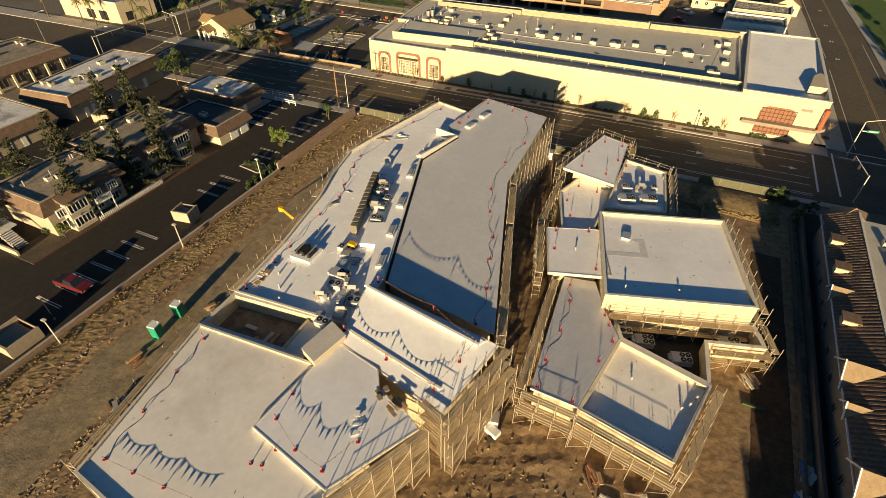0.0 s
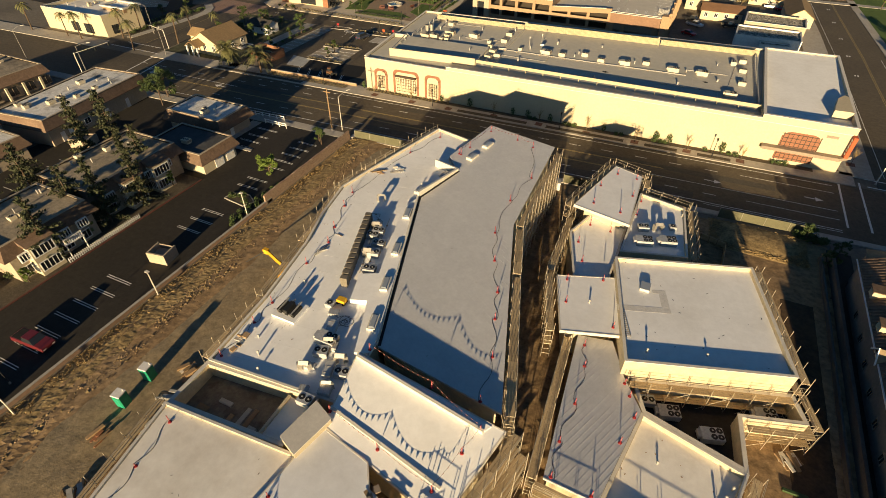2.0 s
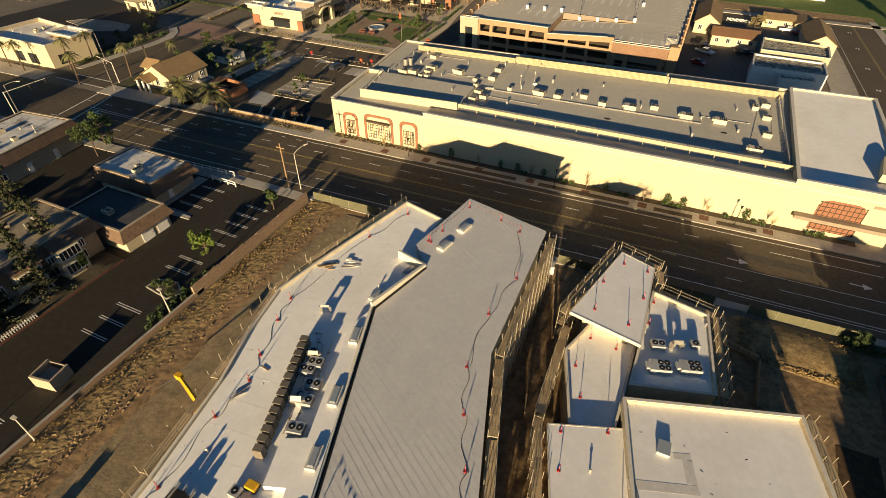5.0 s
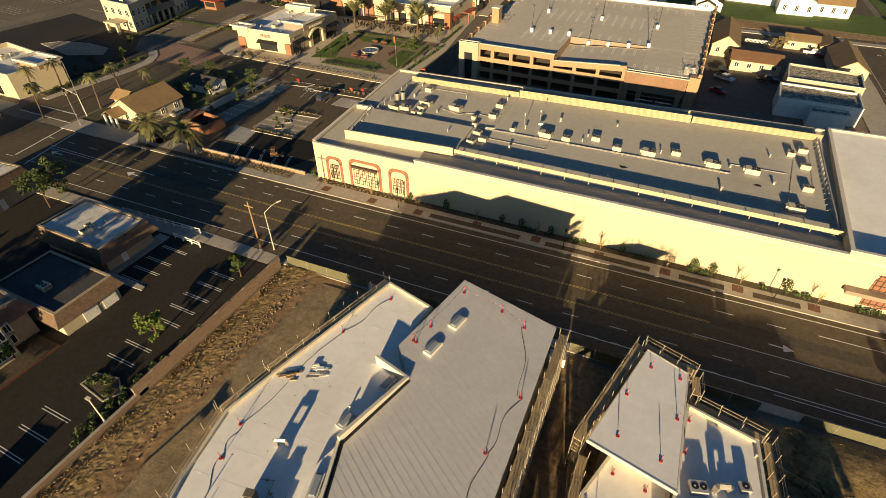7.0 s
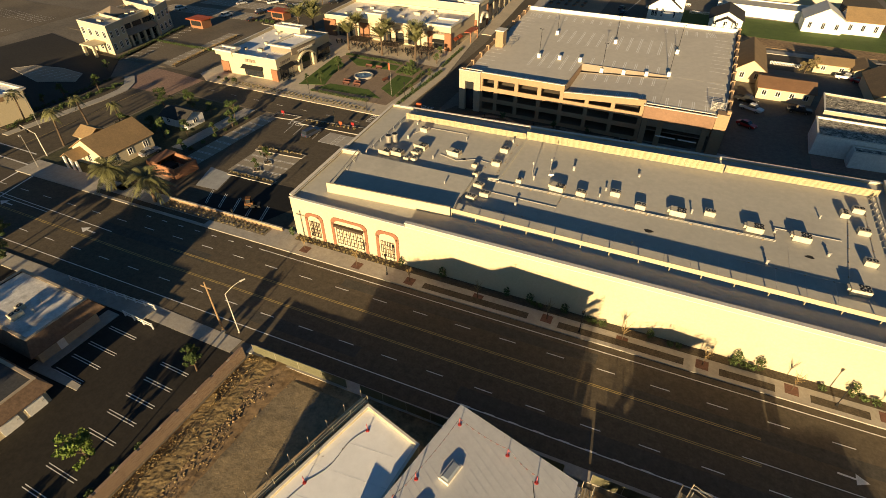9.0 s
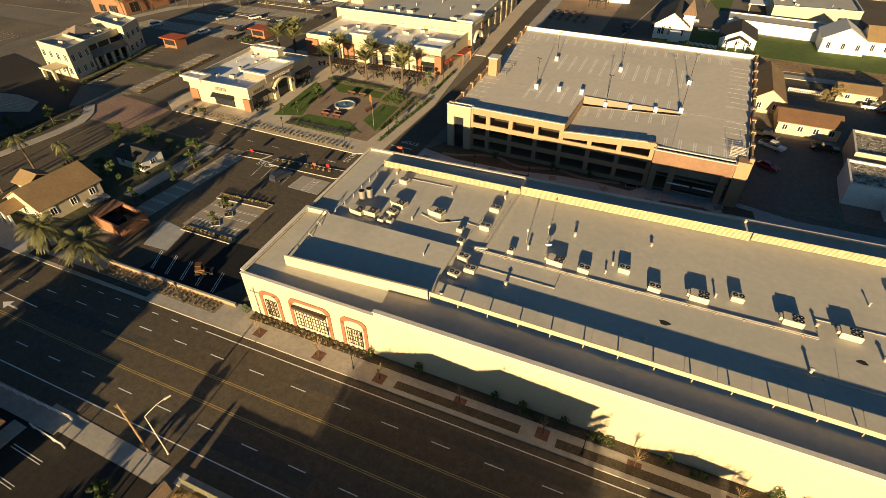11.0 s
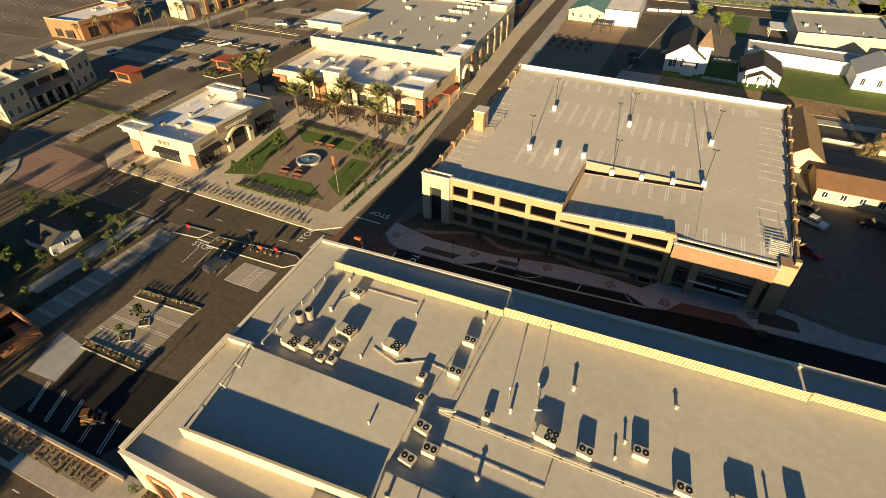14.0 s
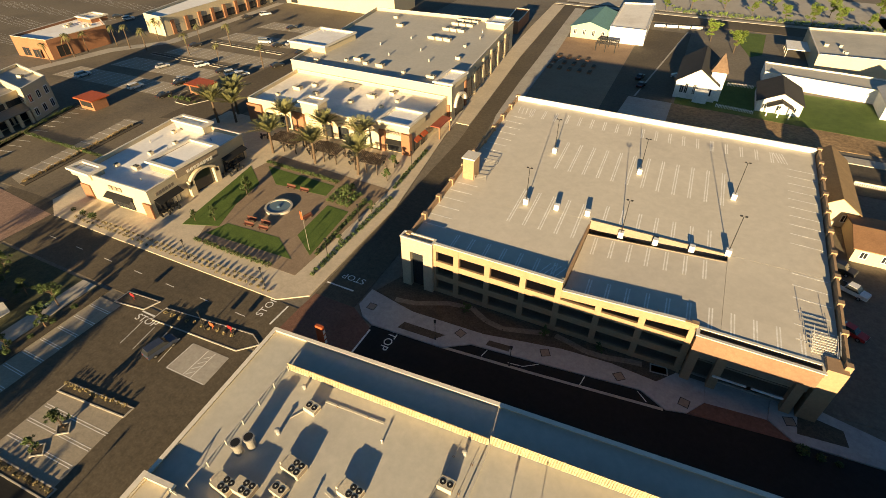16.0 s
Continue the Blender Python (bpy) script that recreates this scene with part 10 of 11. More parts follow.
def pole_lamp(x, y, h, name, label, arm=None, r=0.1, pole=COPING, head=True, z=0.0):
    t = thing(name, x, y, z, label, "lamp post" if head else "utility pole")
    bm = B()
    tube(bm, (0, 0, 0), (0, 0, h), r, 8, r * 0.7)
    part("pole", bm, pole, t, world=False)
    if arm:
        prev = Vector((0, 0, h))
        bm = B()
        for k in range(5):
            s = (k + 1) / 5
            c = Vector((arm[0] * s, arm[1] * s, h + 0.9 * math.sin(s * 1.5)))
            tube(bm, prev, c, r * 0.5, 6)
            prev = c
        part("arm", bm, pole, t, world=False)
        if head:
            bm = B()
            d = Vector((arm[0], arm[1], 0)).normalized() * 0.35
            tube(bm, prev - d * 0.2, prev + d * 2, 0.14, 6, 0.1)
            part("lamp_head", bm, COPING, t, world=False)
    elif head:
        boxpart("lamp_head", -0.3, 0.3, -0.2, 0.2, h, h + 0.14, COPING, t, world=False)
    bm = B()
    tube(bm, (0, 0, 0), (0, 0, 0.35), r * 2, 8, r * 1.6)
    part("footing", bm, CONCRETE, t, world=False)
    return t


pole_lamp(-67.4, 95.0, 7.6, "street_lamp", "tall pale street lamp with a curved arm", (0.9, 2.2), 0.08)
up = pole_lamp(-69.6, 94.2, 9.6, "utility_pole", "tall brown timber utility pole", None, 0.16, WOOD, False)
boxpart("cross_arm", -0.9, 0.9, -0.07, 0.07, 8.6, 8.8, WOOD, up, world=False)
for x, y in ((-62.6, 39.7), (-62.0, 18.5), (-64.4, 60.6)):
    pole_lamp(x, y, 4.6, "lot_lamp", "pale parking-lot lamp pole beside the wall", None, 0.09, COPING)
pole_lamp(-66.8, 21.0, 4.2, "lot_lamp", "dark parking-lot lamp with a white globe", None, 0.07, BLACK)
pole_lamp(37.6, 119.6, 7.4, "signal_mast", "street lamp and signal mast with a long arm", (5.2, 1.2), 0.12, COPING)
gs = thing("street_sign", 39.6, 119.6, 5.4, "green street sign with a pale bar", "street sign", rz=12)
boxpart("panel", -1.1, 1.1, -0.04, 0.04, 0, 0.55, GREEN_SIGN, gs, world=False)
boxpart("sign_bar", -0.8, 0.8, -0.05, -0.041, 0.18, 0.36, WHITE, gs, world=False)
boxpart("bracket", -2.0, -1.1, -0.03, 0.03, 0.2, 0.35, COPING, gs, world=False)
pole_lamp(-140.5, 112.9, 7.6, "signal_mast", "grey street lamp at the crossing", (2.2, -1.2), 0.075, POLE_GREY)
pole_lamp(-159.6, 125.6, 8.4, "street_lamp", "grey street lamp with a curved arm", (-2.0, -2.0), 0.075, POLE_GREY)
pole_lamp(-147.0, 92.4, 7.6, "signal_mast", "grey street lamp and signal mast", (2.8, 1.6), 0.075, POLE_GREY)
pole_lamp(-172, 92.4, 8.4, "street_lamp", "grey street lamp beside the street", (1.2, 2.0), 0.075, POLE_GREY)


def signal(x, y, arm, label):
    t = thing("traffic_signal", x, y, 0, label, "traffic signal")
    bm = B()
    tube(bm, (0, 0, 0), (0, 0, 5.6), 0.11, 8, 0.09)
    part("pole", bm, COPING, t, world=False)
    bm = B()
    tube(bm, (0, 0, 5.4), (arm[0], arm[1], 6.0), 0.07, 6)
    part("mast_arm", bm, COPING, t, world=False)
    for s in (0.6, 1.0):
        c = Vector((arm[0] * s, arm[1] * s, 5.4 + 0.6 * s))
        hd = boxpart("signal_head", c.x - 0.2, c.x + 0.2, c.y - 0.2, c.y + 0.2, c.z - 1.0, c.z - 0.05, BLACK, t, world=False, bevel=0.03)
        for q in range(3):
            bm = B()
            tube(bm, (c.x, c.y - 0.2, c.z - 0.22 - 0.28 * q), (c.x, c.y - 0.24, c.z - 0.22 - 0.28 * q), 0.1, 8)
            part("lens", bm, DARK, hd, world=False)
    return t


signal(-149.4, 92.6, (2.0, 9.0), "traffic signal with dark heads over the street")
signal(-143.8, 117.0, (-6.0, 0.6), "traffic signal beside the corner house")
signal(36.4, 100.4, (-1.5, 6.0), "traffic signal at the crossing")


def post_lamp(x, y):
    t = thing("pavement_lamp", x, y, 0.15, "dark ornamental lamp post on the pavement", "lamp post", "lamps along the store")
    bm = B()
    tube(bm, (0, 0, 0), (0, 0, 3.6), 0.07, 8, 0.05)
    part("pole", bm, BLACK, t, world=False)
    bm = B()
    tube(bm, (0, 0, 3.6), (0, 0, 4.1), 0.14, 8, 0.22)
    part("lantern", bm, BLACK, t, world=False)
    bm = B()
    tube(bm, (0, 0, 0), (0, 0, 0.5), 0.16, 8, 0.1)
    part("plinth", bm, BLACK, t, world=False)


for x, y in ((-54.5, 114.8), (-23.4, 115.8), (8.4, 117.4), (-85.6, 114.2), (-87, 180), (-88, 192), (-89, 216), (-60, 170.6), (-48, 170.8), (-92, 168.6), (-110, 168.4), (-93.5, 156.6)):
    post_lamp(x, y)


def screen_fence(p, q, label, h=1.8):
    t = thing("site_fence", p[0], p[1], 0.02, label, "fence", "fences of the site")
    p, q = Vector(p), Vector(q)
    n = max(1, int((q - p).length / 3))
    for k in range(n + 1):
        c = p.lerp(q, k / n)
        bm = B()
        tube(bm, (c.x, c.y, 0), (c.x, c.y, h + 0.1), 0.035, 5)
        part("post", bm, STEEL, t)
    for k in range(n):
        a, b = p.lerp(q, k / n), p.lerp(q, (k + 1) / n)
        bm = B()
        wedge(bm, a, b, 0.025, 0.06, h - 0.03 * (k % 2))
        part("screen", bm, SCREEN, t)
    return t


screen_fence((-62.8, 93.0), (-48.0, 93.6), "green screened fence along the street")
screen_fence((-46.0, 93.7), (-20, 94.4), "green screened fence along the street")
screen_fence((-17.0, 94.6), (6.0, 95.1), "green screened fence along the street")
screen_fence((10.4, 95.3), (25.0, 96.1), "faded green screened fence at the site corner")

# walls, caps, drain and drive have the strip's shade mixed into their colours
WALL_D = mat("shaded_block_wall", (0.13, 0.12, 0.105), (0.09, 0.083, 0.073), 0.4, 5, 0.9, 0.2)
ditch = thing("boundary_wall", 27.6, 50, 0, "grey block boundary wall beside a dark drain", "wall")
for x, w, h, y1 in ((25.05, 0.2, 0.9, 90), (26.35, 0.3, 1.7, 92)):
    bm = B()
    wedge(bm, (x - 2.3, -40), (x + 0.6, y1), w, 0, h)
    part("wall_panel", bm, WALL_D, ditch)
    bm = B()
    wedge(bm, (x - 2.3, -40), (x + 0.6, y1), w + 0.1, h + 0.003, h + 0.08)
    part("cap", bm, WALL_D, ditch)
slab("drain", [(22.8, -40), (24.0, -40), (26.8, 92), (25.6, 92)], 0.02, MUD_SHADED, "dark drain channel between two walls", "drain", 0.05)
slab("apartment_drive", [(24.0, -40), (27.2, -40), (30.4, 93), (26.9, 93)], 0.03, ASPHALT_LOT, "narrow grey drive beside the apartments", "driveway", 0.05)

# ---- apartments ----
ap = thing("apartment_building", 38, 50, 0, "grey apartment building with ribbed brown tiled roofs", "apartment building")
WALL_G = mat("grey_stucco", (0.24, 0.215, 0.18), (0.19, 0.17, 0.145), 0.3, 6, 0.85, 0.1)
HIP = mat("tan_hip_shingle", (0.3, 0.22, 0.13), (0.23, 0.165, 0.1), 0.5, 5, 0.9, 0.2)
AY0, AY1 = -40.0, 84.0
AX, AXR = 27.1, 31.0
apartments = [ap]


def az(x):
    return 5.6 + (x - AX) * 0.52


bm = B()
ring(bm, rect(AX + 0.8, 48, AY0, AY1), 0.3, 0, 5.9)
part("wall", bm, WALL_G, ap)
boxpart("flat_roof", AXR, 48.0, AY0, AY1 - 1, 6.3, 6.7, GREY_ROOF, ap)
bm = B()
prism(bm, rect(AX, AXR, AY0, AY1), lambda x, y: az(x) - 0.25, lambda x, y: az(x))
part("tiled_slope", bm, TILE, ap)
ribs = B()
for k in range(int((AY1 - AY0) / 0.62)):
    y = AY0 + 0.62 * k + 0.2
    wedge(ribs, (AX + 0.05, y), (AXR - 0.05, y), 0.26, lambda x, yy: az(x) - 0.02, lambda x, yy: az(x) + 0.1)
tagged(part("tile_rib", ribs, TILE, ap), kind="stuff")
boxpart("parapet", AXR, AXR + 0.3, AY0, AY1 - 1, 6.7, az(AXR) + 0.15, COPING, ap)
boxpart("gutter", AX - 0.14, AX, AY0, AY1, 5.36, 5.5, WHITE, ap)
bm = B()
v = [bm.verts.new(p) for p in ((28.0, 81.2, 5.9), (33.4, 81.4, 5.9), (33.6, 86.8, 5.9), (28.2, 86.6, 5.9), (30.8, 84.2, 7.8))]
bm.faces.new(v[:4])
for k in range(4):
    bm.faces.new((v[k], v[(k + 1) % 4], v[4]))
part("hip_roof", bm, HIP, ap)
boxpart("end_wall", 28.5, 33.0, 81.8, 86.2, 0, 5.9, WALL_G, ap)
for y in (75.8, 69.2, 58.8):
    dm = thing("dormer", 28.5, y, 5.6, "small dormer with a pale sunlit cheek on the tiled slope", "dormer", "dormers of the apartments")
    apartments.append(dm)
    bm = B()
    v = [bm.verts.new(p) for p in ((27.4, y - 0.7, az(27.4) - 0.1), (28.9, y - 0.7, az(28.9) - 0.1), (27.4, y - 0.7, az(28.9) + 0.45), (28.9, y - 0.7, az(28.9) + 0.45),
                                   (27.4, y + 0.7, az(27.4) - 0.1), (28.9, y + 0.7, az(28.9) - 0.1), (27.4, y + 0.7, az(28.9) + 0.45), (28.9, y + 0.7, az(28.9) + 0.45))]
    for f in ((0, 1, 3, 2), (4, 6, 7, 5), (0, 2, 6, 4), (1, 5, 7, 3), (2, 3, 7, 6), (0, 4, 5, 1)):
        bm.faces.new([v[q] for q in f])
    part("cheek", bm, STUCCO, dm)
    boxpart("cap", 27.2, 29.2, y - 0.9, y + 0.9, az(28.9) + 0.45, az(28.9) + 0.58, TILE, dm)
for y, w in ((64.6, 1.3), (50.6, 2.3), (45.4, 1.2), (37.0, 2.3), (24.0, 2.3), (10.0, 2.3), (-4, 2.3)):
    dm = thing("roof_gable", 28, y, 5.6, "cross gable on the ribbed brown tiled roof, south slope coloured lighter as sunlit", "dormer", "cross gables of the apartments")
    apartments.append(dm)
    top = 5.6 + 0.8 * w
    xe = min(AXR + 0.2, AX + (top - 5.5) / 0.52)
    # sunlight put into the colour: lighter tan on the south slope, plain tile north
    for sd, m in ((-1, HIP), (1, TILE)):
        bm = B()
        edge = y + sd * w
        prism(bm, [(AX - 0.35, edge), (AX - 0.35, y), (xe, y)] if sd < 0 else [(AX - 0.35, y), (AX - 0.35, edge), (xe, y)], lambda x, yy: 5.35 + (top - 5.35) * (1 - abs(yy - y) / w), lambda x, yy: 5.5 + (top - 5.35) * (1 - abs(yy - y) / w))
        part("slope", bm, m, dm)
    bm = B()
    a = [bm.verts.new(p) for p in ((AX, y - w + 0.2, 5.4), (AX, y + w - 0.2, 5.4), (AX, y, top - 0.2), (AX + 0.3, y - w + 0.2, 5.4), (AX + 0.3, y + w - 0.2, 5.4), (AX + 0.3, y, top - 0.2))]
    for f in ((0, 1, 2), (5, 4, 3), (0, 3, 4, 1), (1, 4, 5, 2), (2, 5, 3, 0)):
        bm.faces.new([a[i] for i in f])
    part("gable_wall", bm, WALL_G, dm)
    for p, q in (((AX - 0.4, y - w - 0.1), (AX - 0.4, y)), ((AX - 0.4, y), (AX - 0.4, y + w + 0.1))):
        bm = B()
        wedge(bm, p, q, 0.12, lambda x, yy: 5.25 + (top - 5.25) * (1 - min(1, abs(yy - y) / w)), lambda x, yy: 5.52 + (top - 5.25) * (1 - min(1, abs(yy - y) / w)))
        part("bargeboard", bm, WHITE, dm)
for y in np.arange(-30, 80, 4.6):
    for z in (1.0, 3.7):
        window(ap, (AX + 0.8, y + 1.1), (AX + 0.8, y), z, z + 1.3, 0.08, STUCCO_DARK, bars=1)
# the row stands at a slight angle to the site
turn = Matrix.Translation((27, 60, 0)) @ Matrix.Rotation(-0.026, 4, "Z") @ Matrix.Translation((-27, -60, 0))
for o in apartments:
    o.matrix_basis = turn @ o.matrix_basis
for x, y in ((34.5, 77), (35, 73.4), (34.6, 71.8), (36, 66), (34.8, 69), (35.4, 60)):
    hvac(x, y, 6.7, "small", 0, "grey condenser on the apartment roof", "condensers of the apartments")
house("tan house end beyond the apartments", 40, 50, 84, 92, 6.0, 8.4, "x", STUCCO, SHINGLE, wins=False)

# unseen block added south of the street, outside the view, to cast shade
flat_building("shop_row_south", "unseen tan block added south of the crossing for shade", [(56, 60), (74, 60), (74, 88), (56, 88)], 6.0, STUCCO_TAN, GRAVEL_ROOF, 0.6)

# sandwich signs, hydrants, small street things
for x, y, m in ((-89.4, 158.0, RED), (-109.4, 156.4, RED), (-92.4, 157.2, SIGN_RED)):
    t = thing("red_sign_stand", x, y, 0.12, "small red sign stand on the island", "sign")
    bm = B()
    tube(bm, (0, 0, 0), (0, 0, 1.2), 0.05, 6)
    part("post", bm, m, t, world=False)
    boxpart("panel", -0.45, 0.45, -0.04, 0.04, 0.7, 1.4, m, t, world=False)
for k, (x, y) in enumerate(((-72.6, 172.4), (-33.2, 175.8), (-24.4, 175.2), (-44, 175.4), (-57, 173.4), (-11.6, 178.2))):
    t = thing("drain_grate", x, y, 0.151, "dark square grate in the pavement", "grate", "grates of the garage pavement", rz=40 * k)
    boxpart("frame", -0.7, 0.7, -0.7, 0.7, 0, 0.012, BLACK, t, world=False)
    boxpart("cover", -0.6, 0.6, -0.6, 0.6, 0.012, 0.02, STUCCO_DARK, t, world=False)


# ---- far lots and lanes ----
slab("verge_path", [(-164.4, 119.4), (-162.2, 119.4), (-161.0, 132.8), (-160.2, 145), (-160.6, 151.4), (-163.6, 156.2), (-168.6, 160.2), (-170.6, 158.4), (-165.4, 154), (-163.6, 150.4), (-163.0, 145), (-163.6, 132.8)], 0.15, CONCRETE, "curving pale pavement along the side street", "pavement", 0.3)
slab("verge_bed", [(-168.5, 121), (-164.5, 121), (-163.7, 132.8), (-163.1, 145), (-163.7, 150.4), (-165.5, 154), (-170.7, 158.4), (-174.5, 156.5), (-169.5, 147)], 0.12, MULCH, "mulched verge with shrubs beside the lot", "planting bed", 0.3)
slab("lot_corner", [(-236, 134), (-196.5, 134), (-170, 131), (-170, 147), (-175, 157), (-186, 168.6), (-234, 178)], 0.002, ASPHALT_LOT, "dark asphalt parking lot beside the offices", "parking lot", 0.06)
isl = kerb_island("parking_island", [(-209, 148.4), (-205, 153.2), (-194.5, 155.4), (-184.5, 154.8), (-180.4, 149.6), (-190.5, 144.6)], "kerbed island with pale stalls and young trees", STALL)
lines("stall_line", [((-205 + 2.8 * k, 147.8 + 0.12 * k), (-203.6 + 2.8 * k, 152.6 + 0.12 * k)) for k in range(8)], 0.12, 0.122, PAINT, "white stall line")
slab("stall_strip_far", [(-170.2, 172), (-174.4, 205.6), (-169.8, 206), (-165.4, 171)], 0.016, STALL, "pale paved stalls along a planted strip", "parking lot", 0.05)
lines("stall_line", [((-170.4 - 0.125 * (y - 172), y), (-165.8 - 0.125 * (y - 172), y + 0.3)) for y in np.arange(174, 205, 2.8)], 0.12, 0.018, PAINT, "white stall line")
slab("planted_strip_far", [(-165.3, 171), (-163.4, 171), (-167.4, 205), (-169.6, 205)], 0.15, MULCH, "mulched strip with low shrubs between stalls", "planting bed", 0.3)
slab("office_bed", [(-188.2, 168.4), (-185.0, 168.4), (-194.6, 206), (-197.4, 206.5), (-188.0, 181)], 0.15, MULCH, "planted bed along the office arcade", "planting bed", 0.3)
hedge_row("low green planting along the office arcade", [(-186.2 - 0.26 * k, 169 + k, 0.15) for k in range(36)], 1.1, 0.7, LEAF, 31, 60)
hedge_row("low shrubs on the strip between stalls", [(-165.0 - 0.12 * k, 172 + k, 0.15) for k in range(32)], 1.0, 0.6, DRY, 32, 50)
hedge_row("mixed shrubs on the verge of the side street", [(-166.2 + 0.9 * math.sin(k), 122 + 0.62 * k, 0.12) for k in range(52)], 1.1, 0.8, LEAF, 33, 50)
slab("lot_beyond", [(-360, 214), (-262, 222), (-266, 330), (-372, 330)], 0.002, LOT_TAN, "asphalt parking lot beyond the terracotta restaurant", "parking lot", 0.06)
for y in (232, 250, 268, 290):
    lines("stall_line", [((x, y), (x + 1.5, y + 8.5)) for x in np.arange(-350, -270, 2.9)], 0.13, 0.005, PAINT, "white stall line")
slab("lot_west_far", [(-330, 150), (-246, 160), (-250, 205), (-340, 205)], 0.002, LOT_TAN, "asphalt parking lot beyond the offices", "parking lot", 0.06)
for y in (166, 184):
    lines("stall_line", [((x, y), (x + 1.0, y + 8)) for x in np.arange(-320, -252, 2.9)], 0.13, 0.005, PAINT, "white stall line")
slab("drive_far", [(-246, 205), (-240.5, 222), (-236, 246), (-224, 262), (-226, 330), (-222, 330), (-219, 262), (-231, 244), (-236, 222), (-241, 205)], 0.014, CONCRETE, "pale kerb walk round the shopping lot", "pavement", 0.06)
# front of the lot beside the store
slab("tuft_bed", [(-104.3, 113.4), (-79.5, 114.4), (-79.5, 116.6), (-104.0, 115.4)], 0.17, PATH_G, "planting bed with tufts of tan grass", "planting bed", 0.05)
hedge_row("three rows of tan grass tufts beside the pavement", [(-103.6 + 0.9 * k, 113.7 + 0.8 * r + 0.042 * 0.9 * k, 0.17) for r in range(3) for k in range(27)], 0.5, 0.34, TUFT, 34, 26, 0.09)
lot_wall = thing("low_wall", -90, 116.4, 0.15, "low tan stucco wall along the parking lot", "wall")
for k in range(6):
    p, q = Vector((-104, 115.75)).lerp(Vector((-77.4, 117.0)), k / 6), Vector((-104, 115.75)).lerp(Vector((-77.4, 117.0)), (k + 0.995) / 6)
    bm = B()
    wedge(bm, p, q, 0.25, 0.15, 0.8)
    part("wall_panel", bm, STUCCO_TAN, lot_wall)
    bm = B()
    wedge(bm, p, q, 0.34, 0.803, 0.88)
    part("cap", bm, CONCRETE, lot_wall)
# beyond the chapel
slab("road_far", [(-104, 372), (140, 378), (140, 390), (-104, 386)], 0.01, STREET, "asphalt street beyond the chapel lot", "road", 0.07)
slab("pavement_far", [(-104, 386.05), (140, 390.05), (140, 393), (-104, 389)], 0.15, CONCRETE, "pale pavement under the far trees", "pavement", 0.3)
slab("lawn_far", [(-25, 366), (-18.5, 339), (-14.5, 343), (-13, 371), (-24, 371)], 0.06, GRASS, "narrow green lawn beside the far drive", "lawn")
slab("lot_beyond_road", [(-100, 393), (140, 397), (140, 450), (-100, 450)], 0.004, CONCRETE, "pale paved lot under the far trees", "parking lot", 0.06)
cw = thing("chapel_lot_wall", -46, 367, 0, "low white wall at the end of the chapel lot", "wall")
for k in range(4):
    p, q = Vector((-55, 365)).lerp(Vector((-36, 369)), k / 4), Vector((-55, 365)).lerp(Vector((-36, 369)), (k + 0.9) / 4)
    bm = B()
    wedge(bm, p, q, 0.3, 0, 1.0)
    part("wall_panel", bm, WHITE, cw)
cpf = thing("white_carport", -3.4, 349.4, 0, "white flat-roofed carport behind the long block", "carport")
boxpart("roof", -7.6, 0.6, 343.6, 355.4, 2.8, 3.05, WHITE, cpf)
for x in (-7.3, 0.2):
    for y in (344, 349.4, 355):
        boxpart("post", x - 0.08, x + 0.08, y - 0.08, y + 0.08, 0, 2.8, STEEL, cpf)
hedge_row("yellow-green bushes along the far pavement", [(-50 + 2.1 * k, 394.4 + 1.5 * math.sin(2.1 * k), 0.15) for k in range(60)], 2.2, 1.6, LEAF_B, 35, 60, 0.2)
lines("yard_edging", [((-82, 275.5), (-81.9, 290)), ((-81.9, 290), (-80.6, 300)), ((-80.6, 300), (-78, 309.7))], 0.35, 0.004, CONCRETE, "pale curved concrete edging of the yard", "edging")
slab("pale_stall_line", [(-49.6, 284), (-49.1, 284), (-41.2, 362), (-41.8, 362)], 0.016, CONCRETE, "pale concrete drain strip across the chapel lot", "parking lot", 0.05)
# brush-covered mound at the site corner
bm = B()
mr = random.Random(9)
for k in range(2600):
    x, y = mr.uniform(9.5, 24), mr.uniform(86.5, 94.2)
    s = mr.uniform(0.08, 0.3)
    a = mr.uniform(0, 6.28)
    d = Vector((math.cos(a), math.sin(a), 0)) * s
    b0 = Vector((x, y, 0.15))
    bm.faces.new([bm.verts.new(v) for v in (b0 - d * 0.4, b0 + d * 0.4, b0 + d + Vector((0, 0, s)), b0 - d + Vector((0, 0, s * 0.8)))])
tagged(leaf_part("dry_brush", bm, DRY, None), "dry tan brush over a mound at the site corner", "brush", kind="stuff")
earth("brush_mound", 9.0, 24.4, 86.0, 94.6, 0.5, BANK, 0.06, "tan earth mound at the site corner", lambda x, y: 0.1 + 0.5 * max(0, 1 - ((x - 16.5) / 7.5) ** 2) * max(0, 1 - ((y - 91) / 4.2) ** 2))
# repaired strips of the main street
for k, (x0, x1, v0, v1) in enumerate(((-60, -20, 108.9, 110.7), (-35, 6, 95.9, 98.6), (-110, -84, 104.8, 106.9), (-16, 20, 105.0, 106.9), (-72, -50, 97.2, 99.2))):
    slab("street_patch", st(x0, x1, v0, v1), 0.0025, ASPHALT, "darker repaired strip of asphalt", "road", 0.02)


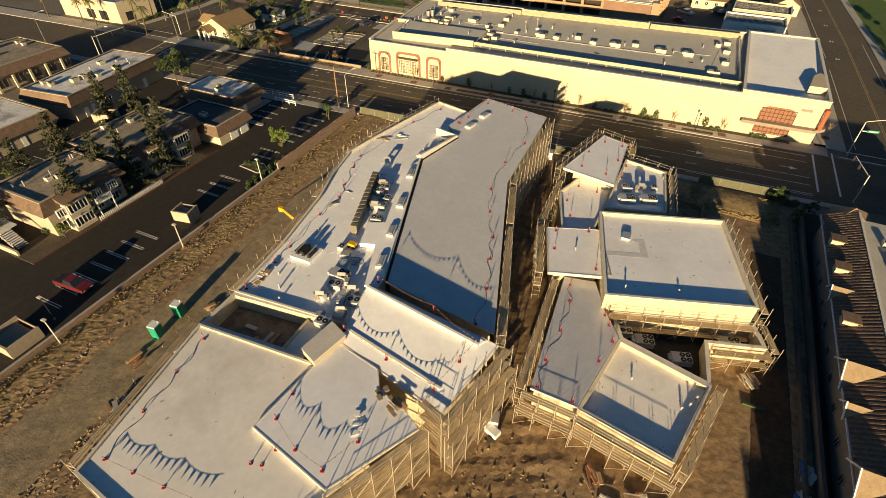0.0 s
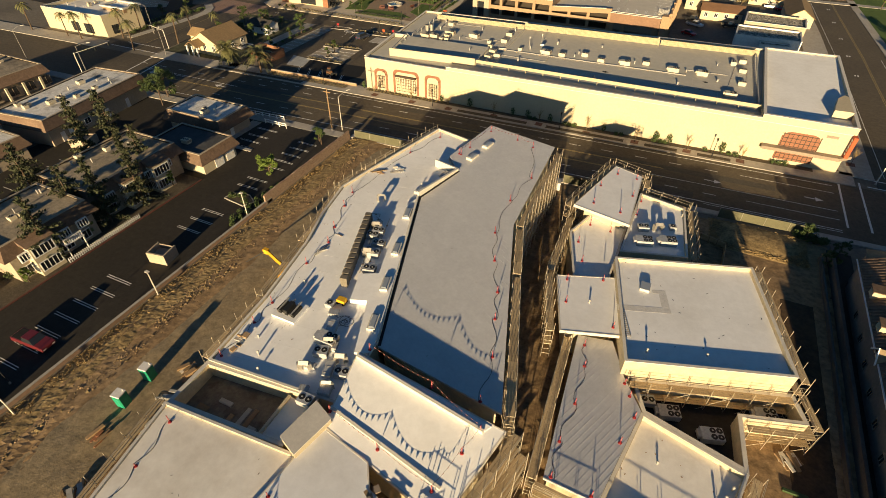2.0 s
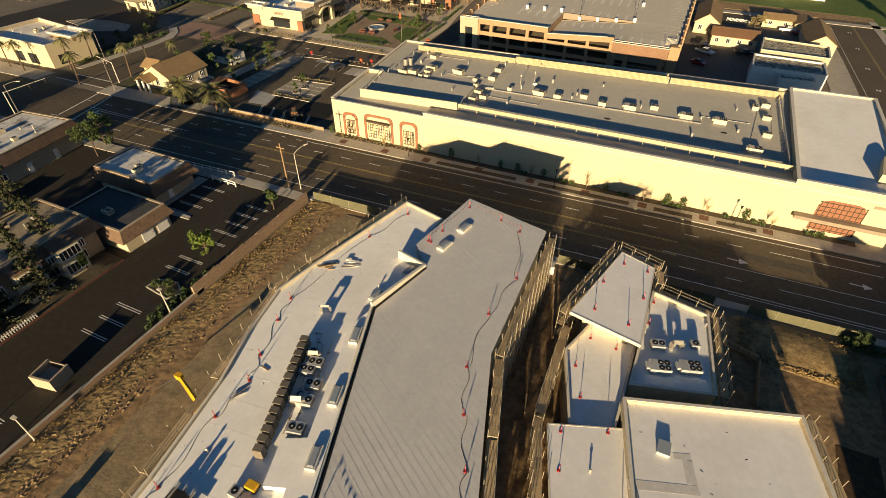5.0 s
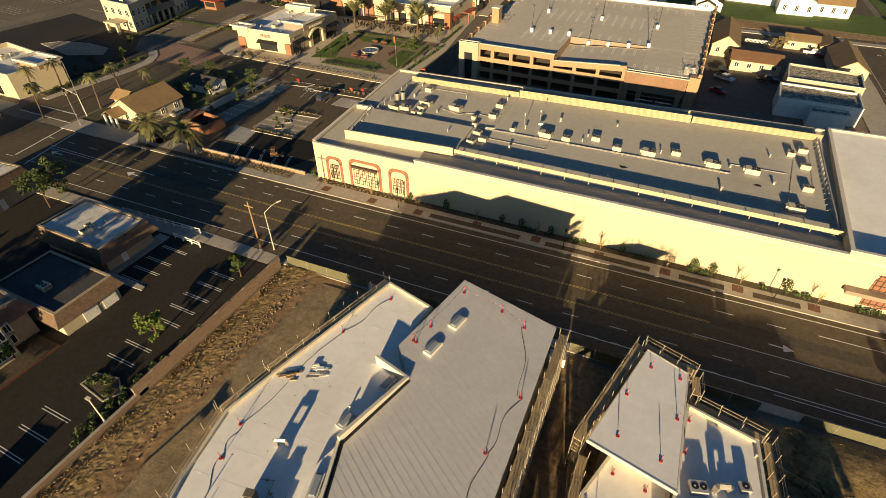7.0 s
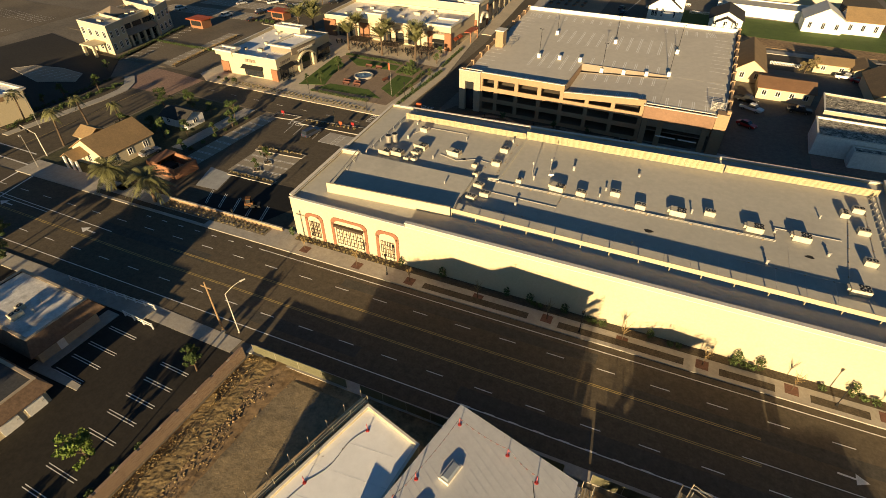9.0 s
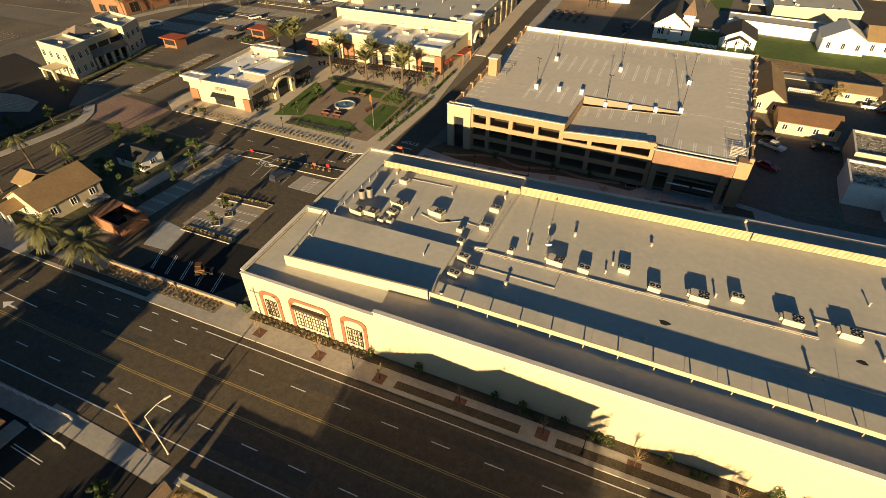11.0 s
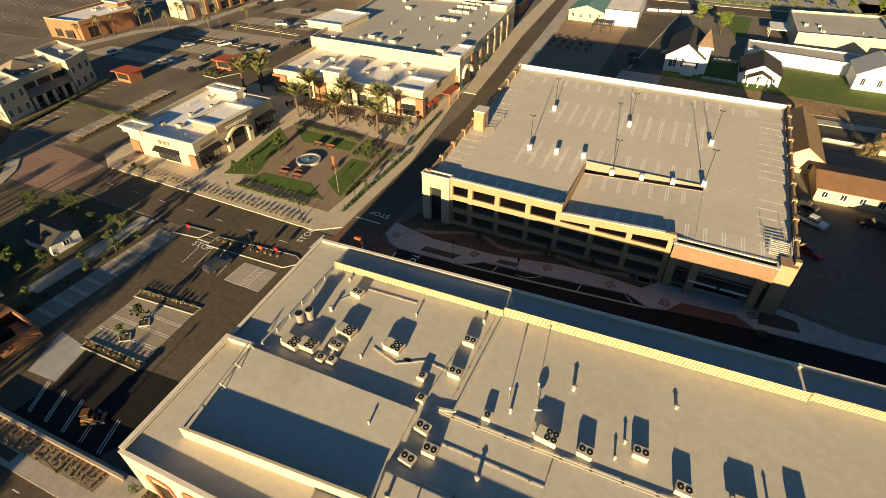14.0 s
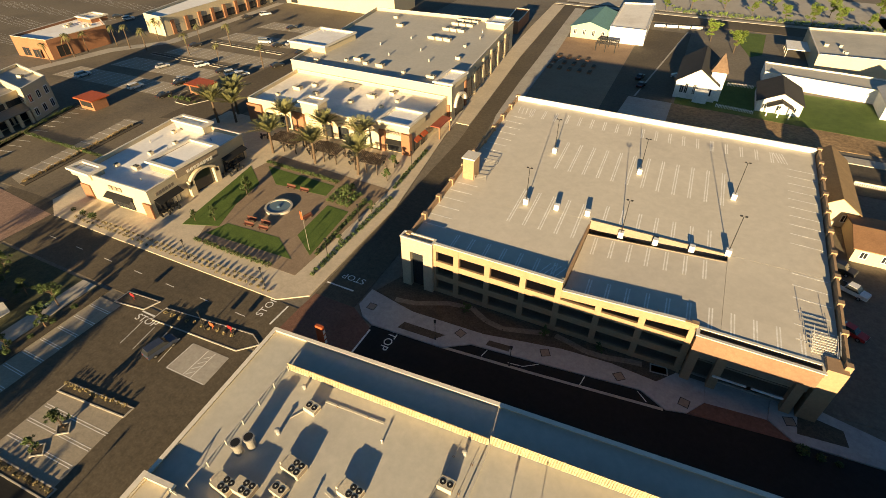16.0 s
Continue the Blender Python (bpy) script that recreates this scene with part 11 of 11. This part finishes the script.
# ---- seams and litter on the new roofs ----
def roof_seams(owner, poly, d, step, zf, material):
    """Thin welded laps of a roof membrane."""
    d = Vector(d).normalized()
    n = Vector((-d.y, d.x))
    offs = [n.dot(Vector(p)) for p in poly]
    o = min(offs) + step * 0.6
    while o < max(offs):
        for s0, s1 in clip_line(poly, n * o, d):
            if s1 - s0 > 1:
                a, b = n * o + d * (s0 + 0.35), n * o + d * (s1 - 0.35)
                bm = B()
                wedge(bm, a, b, 0.09, lambda x, y: zf(x, y) + 0.001, lambda x, y: zf(x, y) + 0.004)
                part("lap_seam", bm, material, owner)
        o += step


LAP = mat("membrane_lap", (0.82, 0.81, 0.785), (0.76, 0.75, 0.73), 0.4, 4, 0.7, 0.0)
roof_seams(long_a, W_EDGE + [(-33.9, 78.8), (-31.4, 75.4), (-34.0, 66.2), (-34.8, 62.6), (-31.0, 49.4), (-33.2, 48.2), (-31.9, 43.8), (-29.8, 44.4), (-27.2, 37.0), (-26.0, 36.8), (-25.0, 31.8)], (1, 0.12), 3.0, fz, LAP)


def litter(label, poly, zf, n, seed, materials=(STUCCO_DARK, SHEET, DARK, WOOD)):
    """Scraps too many to count on one roof."""
    lr = random.Random(seed)
    xs, ys = [p[0] for p in poly], [p[1] for p in poly]
    bm = B()
    for _ in range(n):
        x, y = lr.uniform(min(xs), max(xs)), lr.uniform(min(ys), max(ys))
        hit = clip_line(poly, Vector((0, y)), Vector((1, 0)))
        if not any(a + 0.5 < x < b - 0.5 for a, b in hit):
            continue
        l, w, a = lr.uniform(0.03, 0.16), lr.uniform(0.015, 0.05), lr.uniform(0, 3.1)
        u, v = Vector((math.cos(a) * l, math.sin(a) * l)), Vector((-math.sin(a) * w, math.cos(a) * w))
        c = Vector((x, y))
        prism(bm, [tuple(c - u - v), tuple(c + u - v), tuple(c + u + v), tuple(c - u + v)], zf(x, y), zf(x, y) + lr.uniform(0.005, 0.02))
    tagged(part("roof_scraps", bm, materials[seed % len(materials)]), label, "scraps", kind="stuff")


W_FLAT = W_EDGE[1:7] + [(-36.5, 79), (-37.5, 66), (-40, 60), (-37, 47), (-33, 40), (-33, 31)]
litter("small dark scraps scattered over the white wing roof", W_FLAT, fz, 90, 40)
litter("small grey scraps scattered over the white wing roof", W_FLAT, fz, 60, 41)
litter("small dark scraps on the square hall roof", q_poly, lambda x, y: 6.0, 40, 42)
litter("brown scraps on the tan hall roof", b6p, lambda x, y: 2.9, 40, 43)
litter("small dark scraps on the big hall roof", HALL, lambda x, y: 7.9, 40, 44)
litter("small grey scraps on the metal roof", M_POLY, mz, 30, 45)
